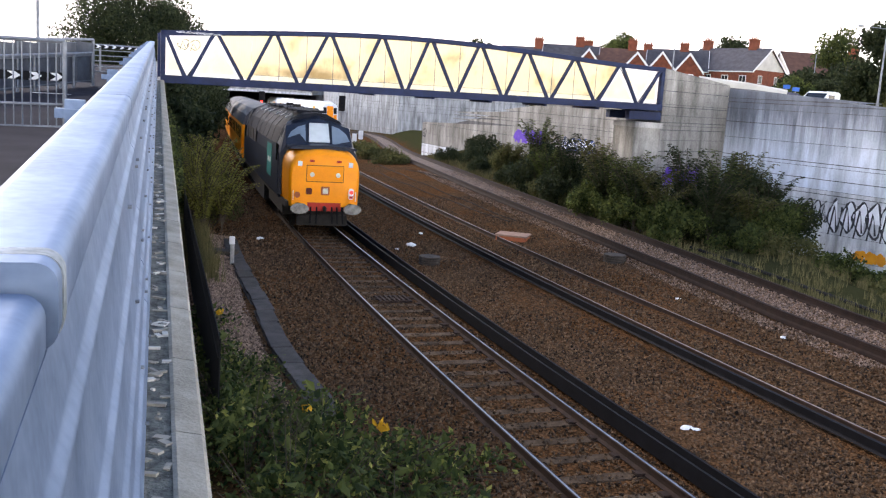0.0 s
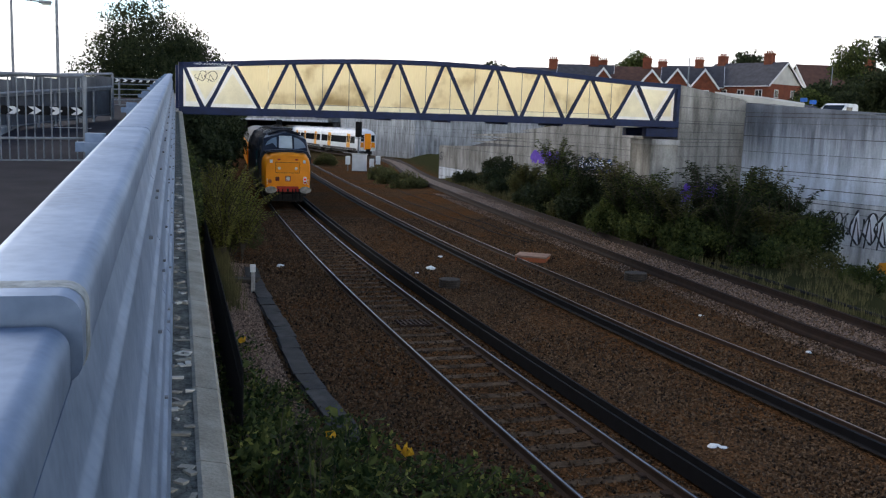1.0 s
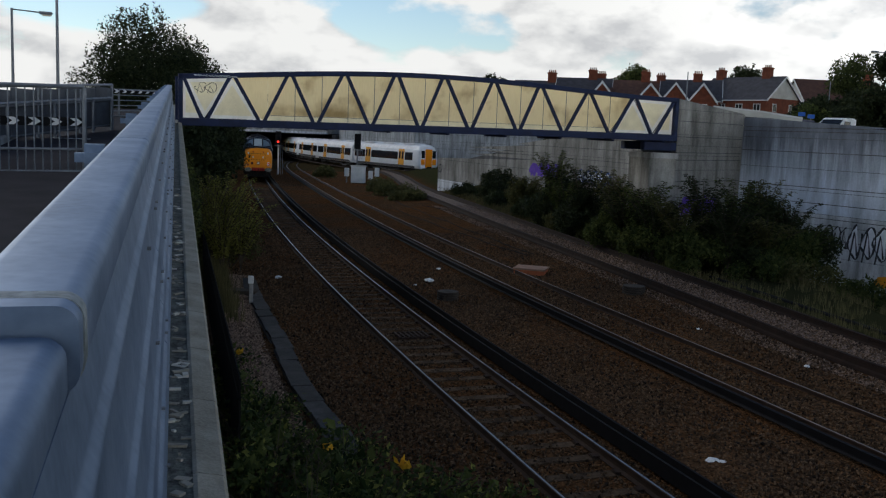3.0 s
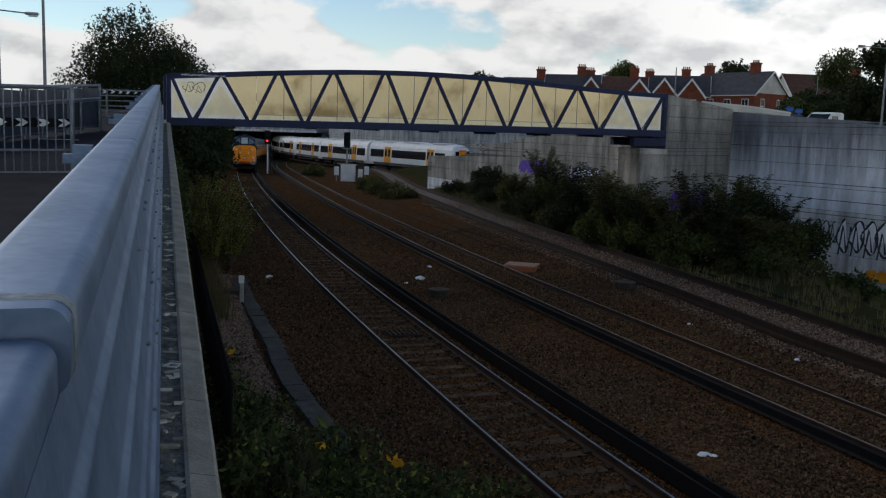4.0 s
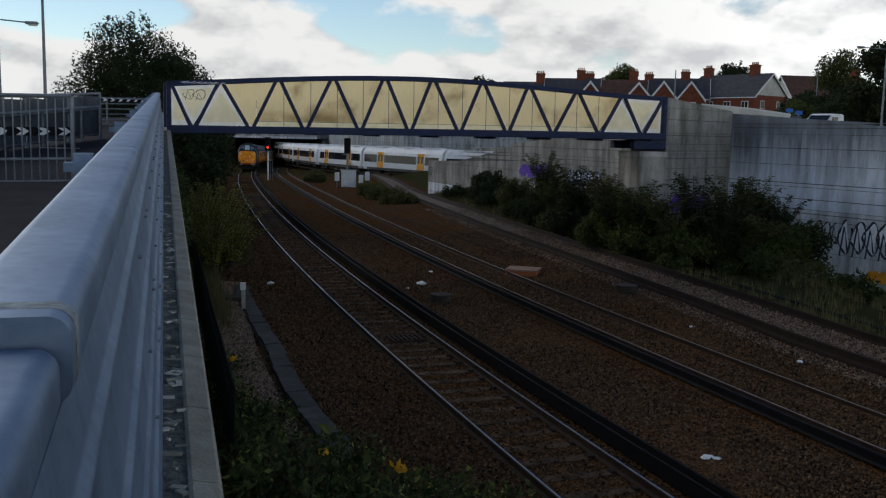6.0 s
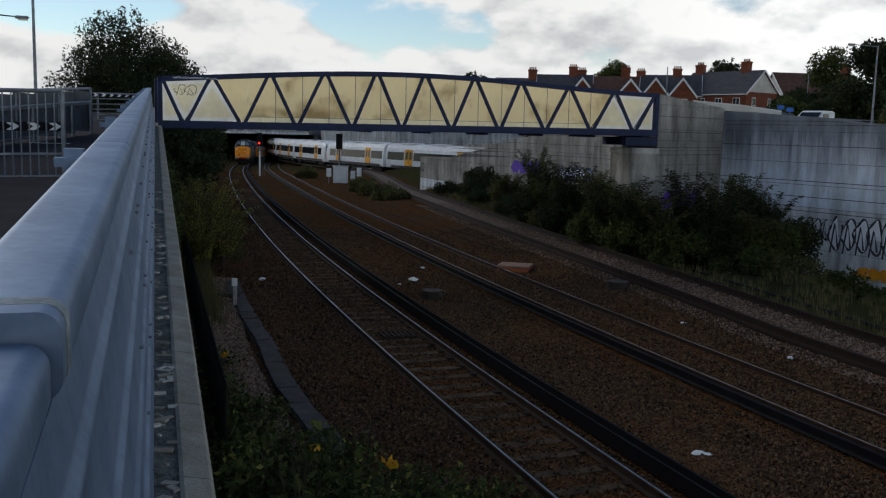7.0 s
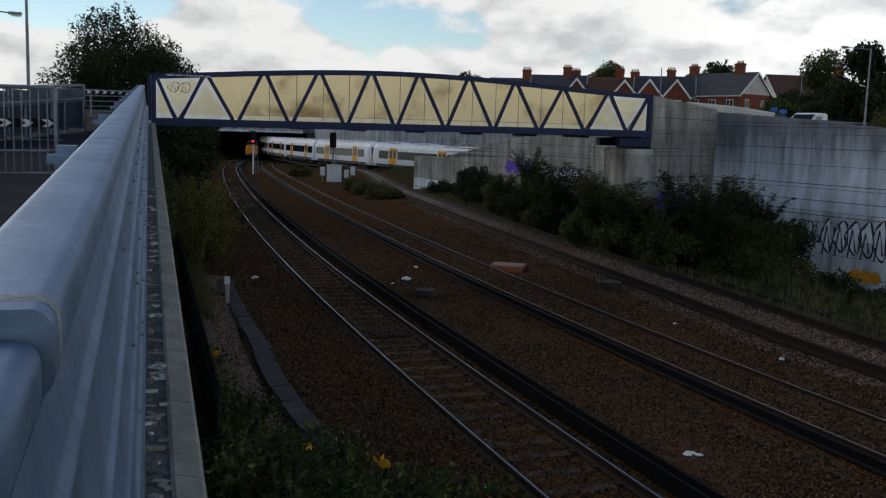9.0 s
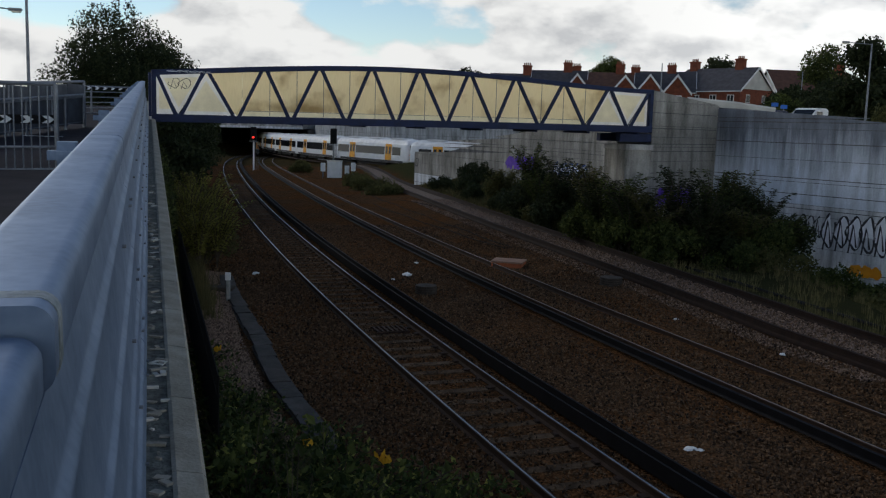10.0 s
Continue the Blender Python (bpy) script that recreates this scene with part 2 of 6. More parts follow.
def backlit(name, base, amount):
    """A thin pale sheet that glows softly when the sky is behind it."""
    m = mat(name, base, tuple(c * 0.85 for c in base), scale=3, fine=20, rough=0.5, bump=0.0)
    n, l = m.node_tree.nodes, m.node_tree.links
    b, tr, mx = n["Principled BSDF"], n.new("ShaderNodeBsdfTranslucent"), n.new("ShaderNodeMixShader")
    l.new(b.inputs["Base Color"].links[0].from_socket, tr.inputs["Color"])
    mx.inputs["Fac"].default_value = amount
    l.new(b.outputs["BSDF"], mx.inputs[1]), l.new(tr.outputs["BSDF"], mx.inputs[2]), l.new(mx.outputs["Shader"], n["Material Output"].inputs["Surface"])
    return m


M_GROUND, M_PANEL = ground_mat(), panel_mat()
M_STRIP, M_PANEL_F = backlit("clear_white_strip", (0.99, 0.985, 0.95), 0.92), backlit("pale_cream_sheet", (0.98, 0.93, 0.76), 0.9)
M_CONC = concrete_mat("grey_concrete", (0.5, 0.49, 0.47), (0.28, 0.275, 0.26))
M_CONC_W = concrete_mat("pale_painted_concrete", (0.78, 0.8, 0.82), (0.5, 0.52, 0.54))
M_CONC_P = concrete_mat("brown_grey_concrete", (0.40, 0.385, 0.35), (0.18, 0.17, 0.15))
M_CONC_M = concrete_mat("blue_grey_concrete", (0.74, 0.81, 0.9), (0.5, 0.55, 0.62), 3.7)
M_CONC_B = concrete_mat("even_grey_concrete", (0.42, 0.44, 0.46), (0.27, 0.285, 0.3))
M_CONC_D = concrete_mat("dark_joint_concrete", (0.17, 0.17, 0.175), (0.09, 0.09, 0.09))
M_COPING = mat("old_coping_concrete", (0.36, 0.33, 0.27), (0.2, 0.18, 0.14), scale=5, fine=60, rough=0.9, bump=0.5)
M_MORTAR = mat("mossy_mortar", (0.2, 0.2, 0.17), (0.035, 0.035, 0.03), scale=14, fine=70, rough=0.95, bump=0.9, dist=0.02)
M_STEEL = mat("galvanised_steel", (0.19, 0.255, 0.36), (0.095, 0.14, 0.215), scale=3.5, fine=34, rough=0.58, metal=0.8, bump=0.04, dist=0.002)
M_STEEL_D = mat("weathered_galvanised_steel", (0.24, 0.26, 0.285), (0.14, 0.15, 0.165), scale=6, fine=50, rough=0.55, metal=0.6, bump=0.1)
M_BLUE = mat("dark_blue_paint", (0.012, 0.024, 0.075), (0.008, 0.014, 0.04), scale=3, fine=40, rough=0.5, bump=0.05)
M_RAIL = mat("rusty_rail", (0.045, 0.026, 0.018), (0.02, 0.012, 0.009), scale=5, fine=60, rough=0.85, bump=0.3)
M_RAILTOP = mat("polished_rail_head", (0.22, 0.24, 0.28), (0.12, 0.13, 0.145), scale=3, fine=20, rough=0.38, metal=1.0, bump=0.02)
M_RAILDULL = mat("dull_rail_head", (0.17, 0.14, 0.12), (0.1, 0.08, 0.065), scale=3, fine=20, rough=0.5, metal=0.6, bump=0.05)
M_RUST = mat("bright_rust_rail", (0.022, 0.011, 0.0075), (0.011, 0.006, 0.0045), scale=5, fine=60, rough=0.9, bump=0.3)
M_COND = mat("conductor_rail_dark", (0.009, 0.009, 0.011), (0.005, 0.005, 0.006), scale=4, fine=30, rough=0.7, bump=0.1, spec=0.06)
M_SLEEPER = mat("weathered_sleeper", (0.115, 0.078, 0.05), (0.03, 0.02, 0.013), scale=6, fine=50, rough=0.95, bump=0.5, spec=0.03, by_object=0.25)
M_ASPHALT = mat("asphalt", (0.028, 0.027, 0.035), (0.016, 0.0155, 0.02), scale=2, fine=120, rough=0.95, bump=0.2, spec=0.05)
M_BRICK = mat("red_brick", (0.21, 0.066, 0.036), (0.12, 0.04, 0.024), scale=2, fine=30, rough=0.9)
M_SLATE = mat("slate_roof", (0.075, 0.072, 0.08), (0.045, 0.042, 0.046), scale=1.5, fine=20, rough=0.75)
M_TILE = mat("red_tile_roof", (0.12, 0.06, 0.042), (0.065, 0.036, 0.028), scale=1.5, fine=20, rough=0.85)
M_WHITE = mat("white_paint", (0.78, 0.78, 0.76), (0.6, 0.6, 0.58), scale=2, fine=30, rough=0.5, bump=0.05)
M_RENDER = mat("pale_render", (0.6, 0.58, 0.52), (0.45, 0.43, 0.38), scale=1, fine=20, rough=0.85)
M_GLASS = mat("dark_window_glass", (0.012, 0.015, 0.02), (0.008, 0.01, 0.013), scale=1, fine=5, rough=0.12, bump=0.0, spec=0.2)
M_YELLOW = mat("warning_yellow_paint", (0.95, 0.31, 0.004), (0.82, 0.25, 0.004), scale=2.5, fine=25, rough=0.4, bump=0.05)
M_LOCO = mat("dark_navy_loco_paint", (0.013, 0.02, 0.036), (0.008, 0.012, 0.02), scale=2, fine=25, rough=0.4, bump=0.05)
M_TEAL = mat("teal_paint", (0.03, 0.22, 0.2), (0.02, 0.14, 0.13), scale=2, fine=25, rough=0.45, bump=0.05)
M_ROOFP = mat("pale_roof_strip", (0.3, 0.3, 0.31), (0.2, 0.2, 0.2), scale=2, fine=25, rough=0.6)
M_ROOF = mat("sooty_grey_roof", (0.075, 0.077, 0.085), (0.035, 0.035, 0.037), scale=2, fine=25, rough=0.65)
M_ROOFD = mat("sooty_blue_grey_roof", (0.02, 0.023, 0.032), (0.01, 0.011, 0.014), scale=2, fine=25, rough=0.75, spec=0.06)
M_BOGIE = mat("grimy_underframe", (0.028, 0.025, 0.023), (0.014, 0.013, 0.012), scale=4, fine=30, rough=0.85)
M_RED = mat("red_beam_paint", (0.5, 0.035, 0.02), (0.3, 0.03, 0.02), scale=5, fine=30, rough=0.5)
M_REDD = mat("dark_red_cover", (0.16, 0.03, 0.015), (0.09, 0.02, 0.012), scale=5, fine=30, rough=0.5)
M_CHROME = mat("worn_buffer_steel", (0.2, 0.205, 0.2), (0.08, 0.08, 0.078), scale=8, fine=40, rough=0.4, metal=0.8)
M_EMU = mat("white_train_paint", (0.78, 0.79, 0.8), (0.64, 0.65, 0.66), scale=1.5, fine=20, rough=0.35, bump=0.03)
M_EMUROOF = mat("pale_grey_train_roof", (0.72, 0.73, 0.74), (0.55, 0.55, 0.56), scale=1.5, fine=20, rough=0.55)
M_DOOR = mat("orange_yellow_door_paint", (0.8, 0.36, 0.03), (0.68, 0.3, 0.03), scale=2, fine=20, rough=0.4, bump=0.02)
M_BLACK = mat("black_rubber", (0.012, 0.012, 0.013), (0.008, 0.008, 0.008), scale=4, fine=20, rough=0.8, spec=0.1)
M_BARK = mat("bark", (0.09, 0.07, 0.05), (0.04, 0.03, 0.022), scale=6, fine=40, rough=0.95, bump=0.8, dist=0.03)
M_TERRA = mat("orange_terracotta", (0.42, 0.13, 0.055), (0.28, 0.08, 0.035), scale=5, fine=30, rough=0.85)
M_LITTER = mat("white_plastic_litter", (0.8, 0.8, 0.78), (0.6, 0.6, 0.58), scale=10, fine=40, rough=0.5)
M_GRAF_P = mat("purple_spray_paint", (0.16, 0.07, 0.48), (0.09, 0.04, 0.3), scale=3, fine=20, rough=0.7)
M_GRAF_K = mat("black_spray_paint", (0.025, 0.026, 0.03), (0.06, 0.06, 0.065), scale=3, fine=20, rough=0.7)
M_GRAF_B = mat("blue_spray_paint", (0.05, 0.1, 0.28), (0.04, 0.07, 0.18), scale=3, fine=20, rough=0.7)
M_GRAF_O = mat("orange_spray_paint", (0.75, 0.32, 0.02), (0.6, 0.22, 0.02), scale=3, fine=20, rough=0.7)
M_GRAF_W = mat("white_spray_paint", (0.78, 0.8, 0.82), (0.6, 0.62, 0.64), scale=3, fine=20, rough=0.7)
M_SIGNBLUE = mat("blue_road_sign", (0.02, 0.12, 0.45), (0.02, 0.1, 0.35), scale=3, fine=20, rough=0.4)
M_LEAF = leaf_mat("green_leaves", (0.018, 0.032, 0.009), (0.11, 0.13, 0.036), 0.35)
M_LEAF_D = leaf_mat("dark_leaves", (0.014, 0.021, 0.009), (0.048, 0.06, 0.024), 0.25)
M_LEAF_Y = leaf_mat("yellow_green_leaves", (0.13, 0.14, 0.03), (0.32, 0.31, 0.085), 0.5)
M_LEAF_O = leaf_mat("yellow_autumn_leaf", (0.6, 0.3, 0.02), (0.75, 0.42, 0.03))
M_LEAF_V = leaf_mat("olive_leaves", (0.05, 0.055, 0.018), (0.13, 0.125, 0.045))
M_GRASS = leaf_mat("dry_grass", (0.05, 0.05, 0.018), (0.17, 0.145, 0.065), 0.2)
M_REDLAMP = glow("red_signal_light", (1.0, 0.03, 0.02), 2.5)
M_TAIL = glow("red_tail_light", (0.9, 0.05, 0.03), 0.25)
M_HEAD = mat("lamp_glass", (0.8, 0.75, 0.6), (0.6, 0.55, 0.45), scale=8, fine=20, rough=0.2, bump=0.0)


# ---------------------------------------------------------------- building blocks
def thing(name, label, category, group="", m=None):
    ob = new(name)
    ob.empty_display_size = 0.2
    if m is not None:
        ob.matrix_basis = m
    return tagged(ob, label, category, group)


def mesh_of(bm, name, material, smooth=False):
    me = bpy.data.meshes.new(name)
    bmesh.ops.recalc_face_normals(bm, faces=bm.faces[:])
    bm.to_mesh(me)
    bm.free()
    me.materials.append(material)
    if smooth:
        me.shade_smooth()
        me.set_sharp_from_angle(angle=radians(40))
    return me


def part(name, bm, material, parent=None, label="", smooth=False):
    ob = new(name, mesh_of(bm, name, material, smooth))
    ob.parent = parent
    return tagged(ob, label)


def raw(name, verts, faces, material, parent=None, label=""):
    me = bpy.data.meshes.new(name)
    me.from_pydata([tuple(v) for v in verts], [], faces)
    me.materials.append(material)
    ob = new(name, me)
    ob.parent = parent
    return tagged(ob, label)


def box(bm, c, s, m=None, bevel=0.0):
    """Box of size s about c, turned by m, with chamfered edges."""
    r = bmesh.ops.create_cube(bm, size=1.0, matrix=(m or Matrix()) @ Matrix.Translation(c) @ Matrix.Diagonal((*s, 1)))
    if bevel:
        edges = {e for v in r["verts"] for e in v.link_edges}
        bmesh.ops.bevel(bm, geom=list(edges), offset=bevel, segments=2, affect="EDGES")
    return bm


def bx(c, s, m=None, bevel=0.0):
    return box(bmesh.new(), c, s, m, bevel)


def rod(bm, a, b, r, seg=8, r2=None):
    a, b = Vector(a), Vector(b)
    q = (b - a).to_track_quat("Z", "Y").to_matrix().to_4x4()
    bmesh.ops.create_cone(bm, cap_ends=True, segments=seg, radius1=r, radius2=r if r2 is None else r2, depth=(b - a).length,
                          matrix=Matrix.Translation((a + b) / 2) @ q)
    return bm


def rd(a, b, r, seg=8, r2=None):
    return rod(bmesh.new(), a, b, r, seg, r2)


def sweep(bm, path, profile, closed=True):
    """A profile (right, up) carried along a path; right is level, across the path."""
    path = [Vector(p) for p in path]
    rings = []
    for i, p in enumerate(path):
        d = path[min(i + 1, len(path) - 1)] - path[max(i - 1, 0)]
        right = Vector((d.y, -d.x, 0)).normalized()
        up = right.cross(d).normalized()
        rings.append([bm.verts.new(p + right * u + up * v) for u, v in profile])
    k = len(profile)
    for a, b in zip(rings, rings[1:]):
        for j in range(k if closed else k - 1):
            bm.faces.new((a[j], a[(j + 1) % k], b[(j + 1) % k], b[j]))
    if closed:
        bm.faces.new(rings[0]), bm.faces.new(rings[-1])
    return bm


def sw(path, profile, closed=True):
    return sweep(bmesh.new(), path, profile, closed)


def prism(bm, poly, a, b, m=None):
    """A flat outline (x, z) drawn out from y = a to y = b."""
    m = m or Matrix()
    f = [bm.verts.new(m @ Vector((x, a, z))) for x, z in poly]
    g = [bm.verts.new(m @ Vector((x, b, z))) for x, z in poly]
    bm.faces.new(f), bm.faces.new(g[::-1])
    for i in range(len(poly)):
        j = (i + 1) % len(poly)
        bm.faces.new((f[i], g[i], g[j], f[j]))
    return bm


def pr(poly, a, b, m=None):
    return prism(bmesh.new(), poly, a, b, m)


# ---------------------------------------------------------------- the lie of the land
def dip(y):
    """The line falls away beyond the bridge."""
    return -0.021 * 12 * math.log1p(math.exp(min((y - 84) / 12, 30)))


C1 = (2.4170224e-08, -9.264275e-06, 0.0017488938, -0.3924292276, 6.9749984)
C2 = (2.1923327e-08, -8.264755e-06, 0.0016955509, -0.4091029330, 13.522076)


def t1(y):
    return Vector((np.polyval(C1, y), y, dip(y)))


def t2(y):
    return Vector((np.polyval(C2, y), y, dip(y)))


C3 = (-4.32542152e-07, 0.000110423202, -0.00875711759, 0.0301553289, 11.759719)


def t3x(y):
    """The siding's middle; straight before it comes into view."""
    if y < 22:
        return float(np.polyval(C3, 22)) + 0.29 * (22 - y)
    return float(np.polyval(C3, y))


def t3(y):
    f = min(max((y - 55) / 45, 0), 1)
    return Vector((t3x(y), y, 0.3 - 0.75 * f * f * (3 - 2 * f)))


PAR_D = Vector((-0.28916, 0.95626, 0.04416))        # the parapet rises gently to the footbridge
PAR_R = Vector((PAR_D.y, -PAR_D.x, 0)).normalized()
EYE = Vector((0, 0, 4.9))
WALL = [(9.1, 38.9), (13.05, 43.05), (17.43, 36.0), (21.5, 29.4), (32.0, 12.5), (44.0, -8.0)]
WING = [(-1.6, 82.0), (9.5, 56.0), (13.05, 43.05)]
EMU_LINE = [(-41, 240), (-38, 211), (-34, 192), (-28.5, 173), (-22.5, 155), (-15.5, 137.5), (-5.9, 120), (5, 106), (20, 96), (40, 88), (65, 82), (95, 78), (130, 75), (170, 73)]
BACK = [(-23.8, 336), (-23.8, 188), (-20.5, 168), (-6.5, 140), (12, 122), (40, 102), (180, 84)]


def side(poly, x, y):
    """Signed distance to a line of points: positive to its right as one goes along it."""
    best, sign = 1e9, 1
    for (ax, ay), (bx_, by_) in zip(poly, poly[1:]):
        dx, dy = bx_ - ax, by_ - ay
        s = min(max(((x - ax) * dx + (y - ay) * dy) / (dx * dx + dy * dy), 0), 1)
        d = math.hypot(x - ax - s * dx, y - ay - s * dy)
        if d < best - 1e-6:
            best, sign = d, 1 if (x - ax) * dy - (y - ay) * dx > 0 else -1
    return best * sign


def smooth(a, b, x):
    s = min(max((x - a) / (b - a), 0), 1)
    return s * s * (3 - 2 * s)


def par_side(x, y):
    """Distance to the right of the parapet's outer face, and the way along it."""
    s = x * PAR_D.x + y * PAR_D.y
    return x * PAR_R.x + y * PAR_R.y - 0.15, s


UPPER = [(-1.6, 142), (-1.6, 82.0), (9.5, 56.0), (13.05, 43.05), (17.43, 36.0), (21.5, 29.4), (32.0, 12.5), (44.0, -8.0), (80, -70)]


def land(x, y):
    """Height of the ground and how grassy it is."""
    p, s = par_side(x, y)
    if p < -0.45 and s < 42:
        return (3.1 + 0.0462 * s if x * PAR_R.x + y * PAR_R.y > -15 else 4.0), 0.7
    d = -side(UPPER, x, y)
    em = abs(side(EMU_LINE, x, y))
    if y > 142 or d < 1.0:
        g = -0.2 + dip(y)
        if y < 122:
            c3 = t3x(min(y, 120))
            z3 = t3(y).z - 0.24
            left = smooth(c3 - 4.2, c3 - 1.5, x)
            right = 1 - smooth(c3 + 1.3, c3 + 3.4, x)
            g += (z3 - g) * left * (right if x > c3 else 1)
            grass = smooth(c3 + 1.4, c3 + 2.6, x)
            g += 0.25 * smooth(c3 + 3.2, c3 + 7, x) + 1.0 * smooth(c3 + 1.6, c3 + 4.5, x) * smooth(44, 58, y)
            g -= 0.95 * smooth(12.6, 15.2, x) * smooth(c3 + 2.2, c3 + 5.5, x)
        else:
            grass = 0.6
        lft = 0.8 * (1 - smooth(0.2, 1.0, p)) if s < 42 else 1 - smooth(-6, -3, x - np.polyval(C1, min(y, 200)))
        grass = max(grass, lft)
        if y > 45:
            off = x - np.polyval(C1, min(y, 200))
            g += 2.2 * smooth(-3.4, -9, off)
            grass = max(grass, smooth(-2.6, -4, off))
        e = side(BACK, x, y)
        if y > 90 and e < -3.4:
            g, grass = 6.5, 1
        return g, grass
    if side(BACK, x, y) < -3.4:
        return 6.5 + 1.0 * smooth(0, 60, -side(BACK, x, y)), 1
    if em < 4.5:
        return -1.0, 0.2
    return (-0.6 + 5.6 * smooth(2, 14, x)) if y > 56 else 5.0, 1



# ---------------------------------------------------------------- ground
def axis(parts):
    out = []
    for a, b, step in parts:
        out += list(np.arange(a, b, step))
    return out


def build_ground():
    xs = axis([(-2500, -300, 550), (-300, -80, 40), (-80, -40, 5), (-40, -14, 1.6), (-14, 26, 0.5), (26, 50, 1.5), (50, 110, 5), (110, 350, 40), (350, 2600, 550)])
    ys = axis([(-900, -60, 210), (-60, -4, 8), (-4, 46, 0.5), (46, 90, 0.8), (90, 110, 1.1), (110, 250, 3), (250, 500, 40), (500, 3100, 500)])
    verts, grass = [], []
    for y in ys:
        for x in xs:
            z, g = land(x, y)
            if abs(x) < 60 and 0 < y < 130:
                z += 0.05 * noise.noise(Vector((x * 0.6, y * 0.6, 0))) * (1 if g < 0.5 else 3)
                if g > 0.02:
                    g = min(max(g + 0.7 * noise.noise(Vector((x * 0.9, y * 0.9, 7))) * (1 - abs(2 * g - 1)), 0), 1)
            verts.append((x, y, z)), grass.append(g)
    k = len(xs)
    faces = [(j * k + i, j * k + i + 1, (j + 1) * k + i + 1, (j + 1) * k + i) for j in range(len(ys) - 1) for i in range(k - 1)]
    ob = raw("ground", verts, faces, M_GROUND)
    ob.data.attributes.new("grassy", "FLOAT", "POINT").data.foreach_set("value", grass)
    ob.data.shade_smooth()
    tagged(ob, "brown stone railway ballast with grassy verges", "ground", kind="structure")


build_ground()


# ---------------------------------------------------------------- tracks
RAIL = [(-0.07, -0.16), (0.07, -0.16), (0.07, -0.145), (0.012, -0.12), (0.012, -0.04), (0.036, -0.03), (0.036, -0.002), (-0.036, -0.002), (-0.036, -0.03), (-0.012, -0.04), (-0.012, -0.12), (-0.07, -0.145)]
RAIL_W = [(-0.07, -0.22), (0.07, -0.22), (0.06, -0.15), (0.03, -0.11), (0.03, -0.01), (0.045, 0.0), (0.045, 0.05), (-0.045, 0.05), (-0.045, 0.0), (-0.03, -0.01), (-0.03, -0.11), (-0.06, -0.15)]
HEAD = [(-0.017, -0.004), (0.017, -0.004), (0.014, 0.001), (-0.014, 0.001)]
COND = [(-0.085, -0.09), (0.085, -0.09), (0.06, -0.06), (0.03, -0.055), (0.04, 0.075), (-0.04, 0.075), (-0.03, -0.055), (-0.06, -0.06)]
BOARD = [(-0.022, -0.12), (0.022, -0.12), (0.022, 0.12), (-0.022, 0.12)]


def offset(f, ys, d, dz=0.0):
    out = []
    for y in ys:
        p, q = f(y), f(y + 0.5)
        t = (q - p).normalized()
        out.append(p + Vector((t.y, -t.x, 0)).normalized() * d + Vector((0, 0, dz)))
    return out


def build_track(name, f, y0, y1, gauge, polished, label, sleepers, cond, headmat=M_RAILTOP):
    tr = tagged(new(name), label, "railway track")
    ys = list(np.arange(y0, min(y1, 60), 1.0)) + list(np.arange(max(y0, 60), y1, 3.0))
    for d in (-gauge / 2, gauge / 2):
        r = part("rail", sw(offset(f, ys, d), RAIL if polished else RAIL_W), M_RAIL if polished else M_RUST, tr, "rusty steel rail")
        if polished:
            part("rail_head", sw(offset(f, ys, d), HEAD), headmat, r, "worn bright running surface")
    if cond:
        c = part("conductor_rail", sw(offset(f, ys, cond, 0.02), COND), M_COND, tr, "dark third rail on insulators")
        for d in ((-0.11, 0.11) if cond > 0 else ()):
            part("guard_board", sw(offset(f, ys, cond + d, 0.06 if cond > 0 else 0.0), BOARD), M_COND, c, "black guard board beside the third rail")
    if sleepers:
        me = mesh_of(box(bmesh.new(), (0, 0, 0), (2.6, 0.26, 0.14), bevel=0.015), "sleeper", M_SLEEPER)
        cl = mesh_of(box(bmesh.new(), (0, 0, 0), (0.34, 0.17, 0.05), bevel=0.01), "chair", M_RAIL)
        y = y0 + 0.3
        rng = random.Random(5)
        while y < sleepers:
            p, q = f(y), f(y + 0.5)
            a = math.atan2(q.y - p.y, q.x - p.x) - math.pi / 2 + rng.uniform(-0.012, 0.012)
            s = new("sleeper", me)
            s.parent, s.matrix_basis = tr, Matrix.Translation((p.x + rng.uniform(-0.04, 0.04), p.y, p.z - 0.232 + rng.uniform(-0.012, 0.01))) @ Matrix.Rotation(a, 4, "Z")
            for e in (-gauge / 2, gauge / 2):
                c = new("rail_chair", cl)
                c.parent, c.matrix_basis = s, Matrix.Translation((e, 0, 0.078))
            y += 0.655
    return tr


build_track("railway_track", t1, 2, 235, 1.505, True, "main line track with concrete sleepers and bright railheads", 75, 1.22)
build_track("railway_track", t2, 2, 235, 1.505, True, "second line with rusty rails half buried in ballast", 0, -1.22, M_RAILDULL)
build_track("railway_track", t3, 4, 124, 1.85, False, "disused siding of brown rails filled with pale ballast", 0, 0)


def emu_at(s):
    """A point s metres along the branch line, smoothed."""
    pts = [Vector((*p, 0)) for p in EMU_LINE]
    out, acc = None, 0
    for i in range(len(pts) - 1):
        n = (pts[i + 1] - pts[i]).length
        if s <= acc + n or i == len(pts) - 2:
            u = (s - acc) / n
            p0, p1, p2, p3 = pts[max(i - 1, 0)], pts[i], pts[i + 1], pts[min(i + 2, len(pts) - 1)]
            out = 0.5 * (2 * p1 + (p2 - p0) * u + (2 * p0 - 5 * p1 + 4 * p2 - p3) * u * u + (3 * p1 - p0 - 3 * p2 + p3) * u ** 3)
            break
        acc += n
    out.z = -0.75 - 0.011 * max(out.y - 120, 0)
    return out


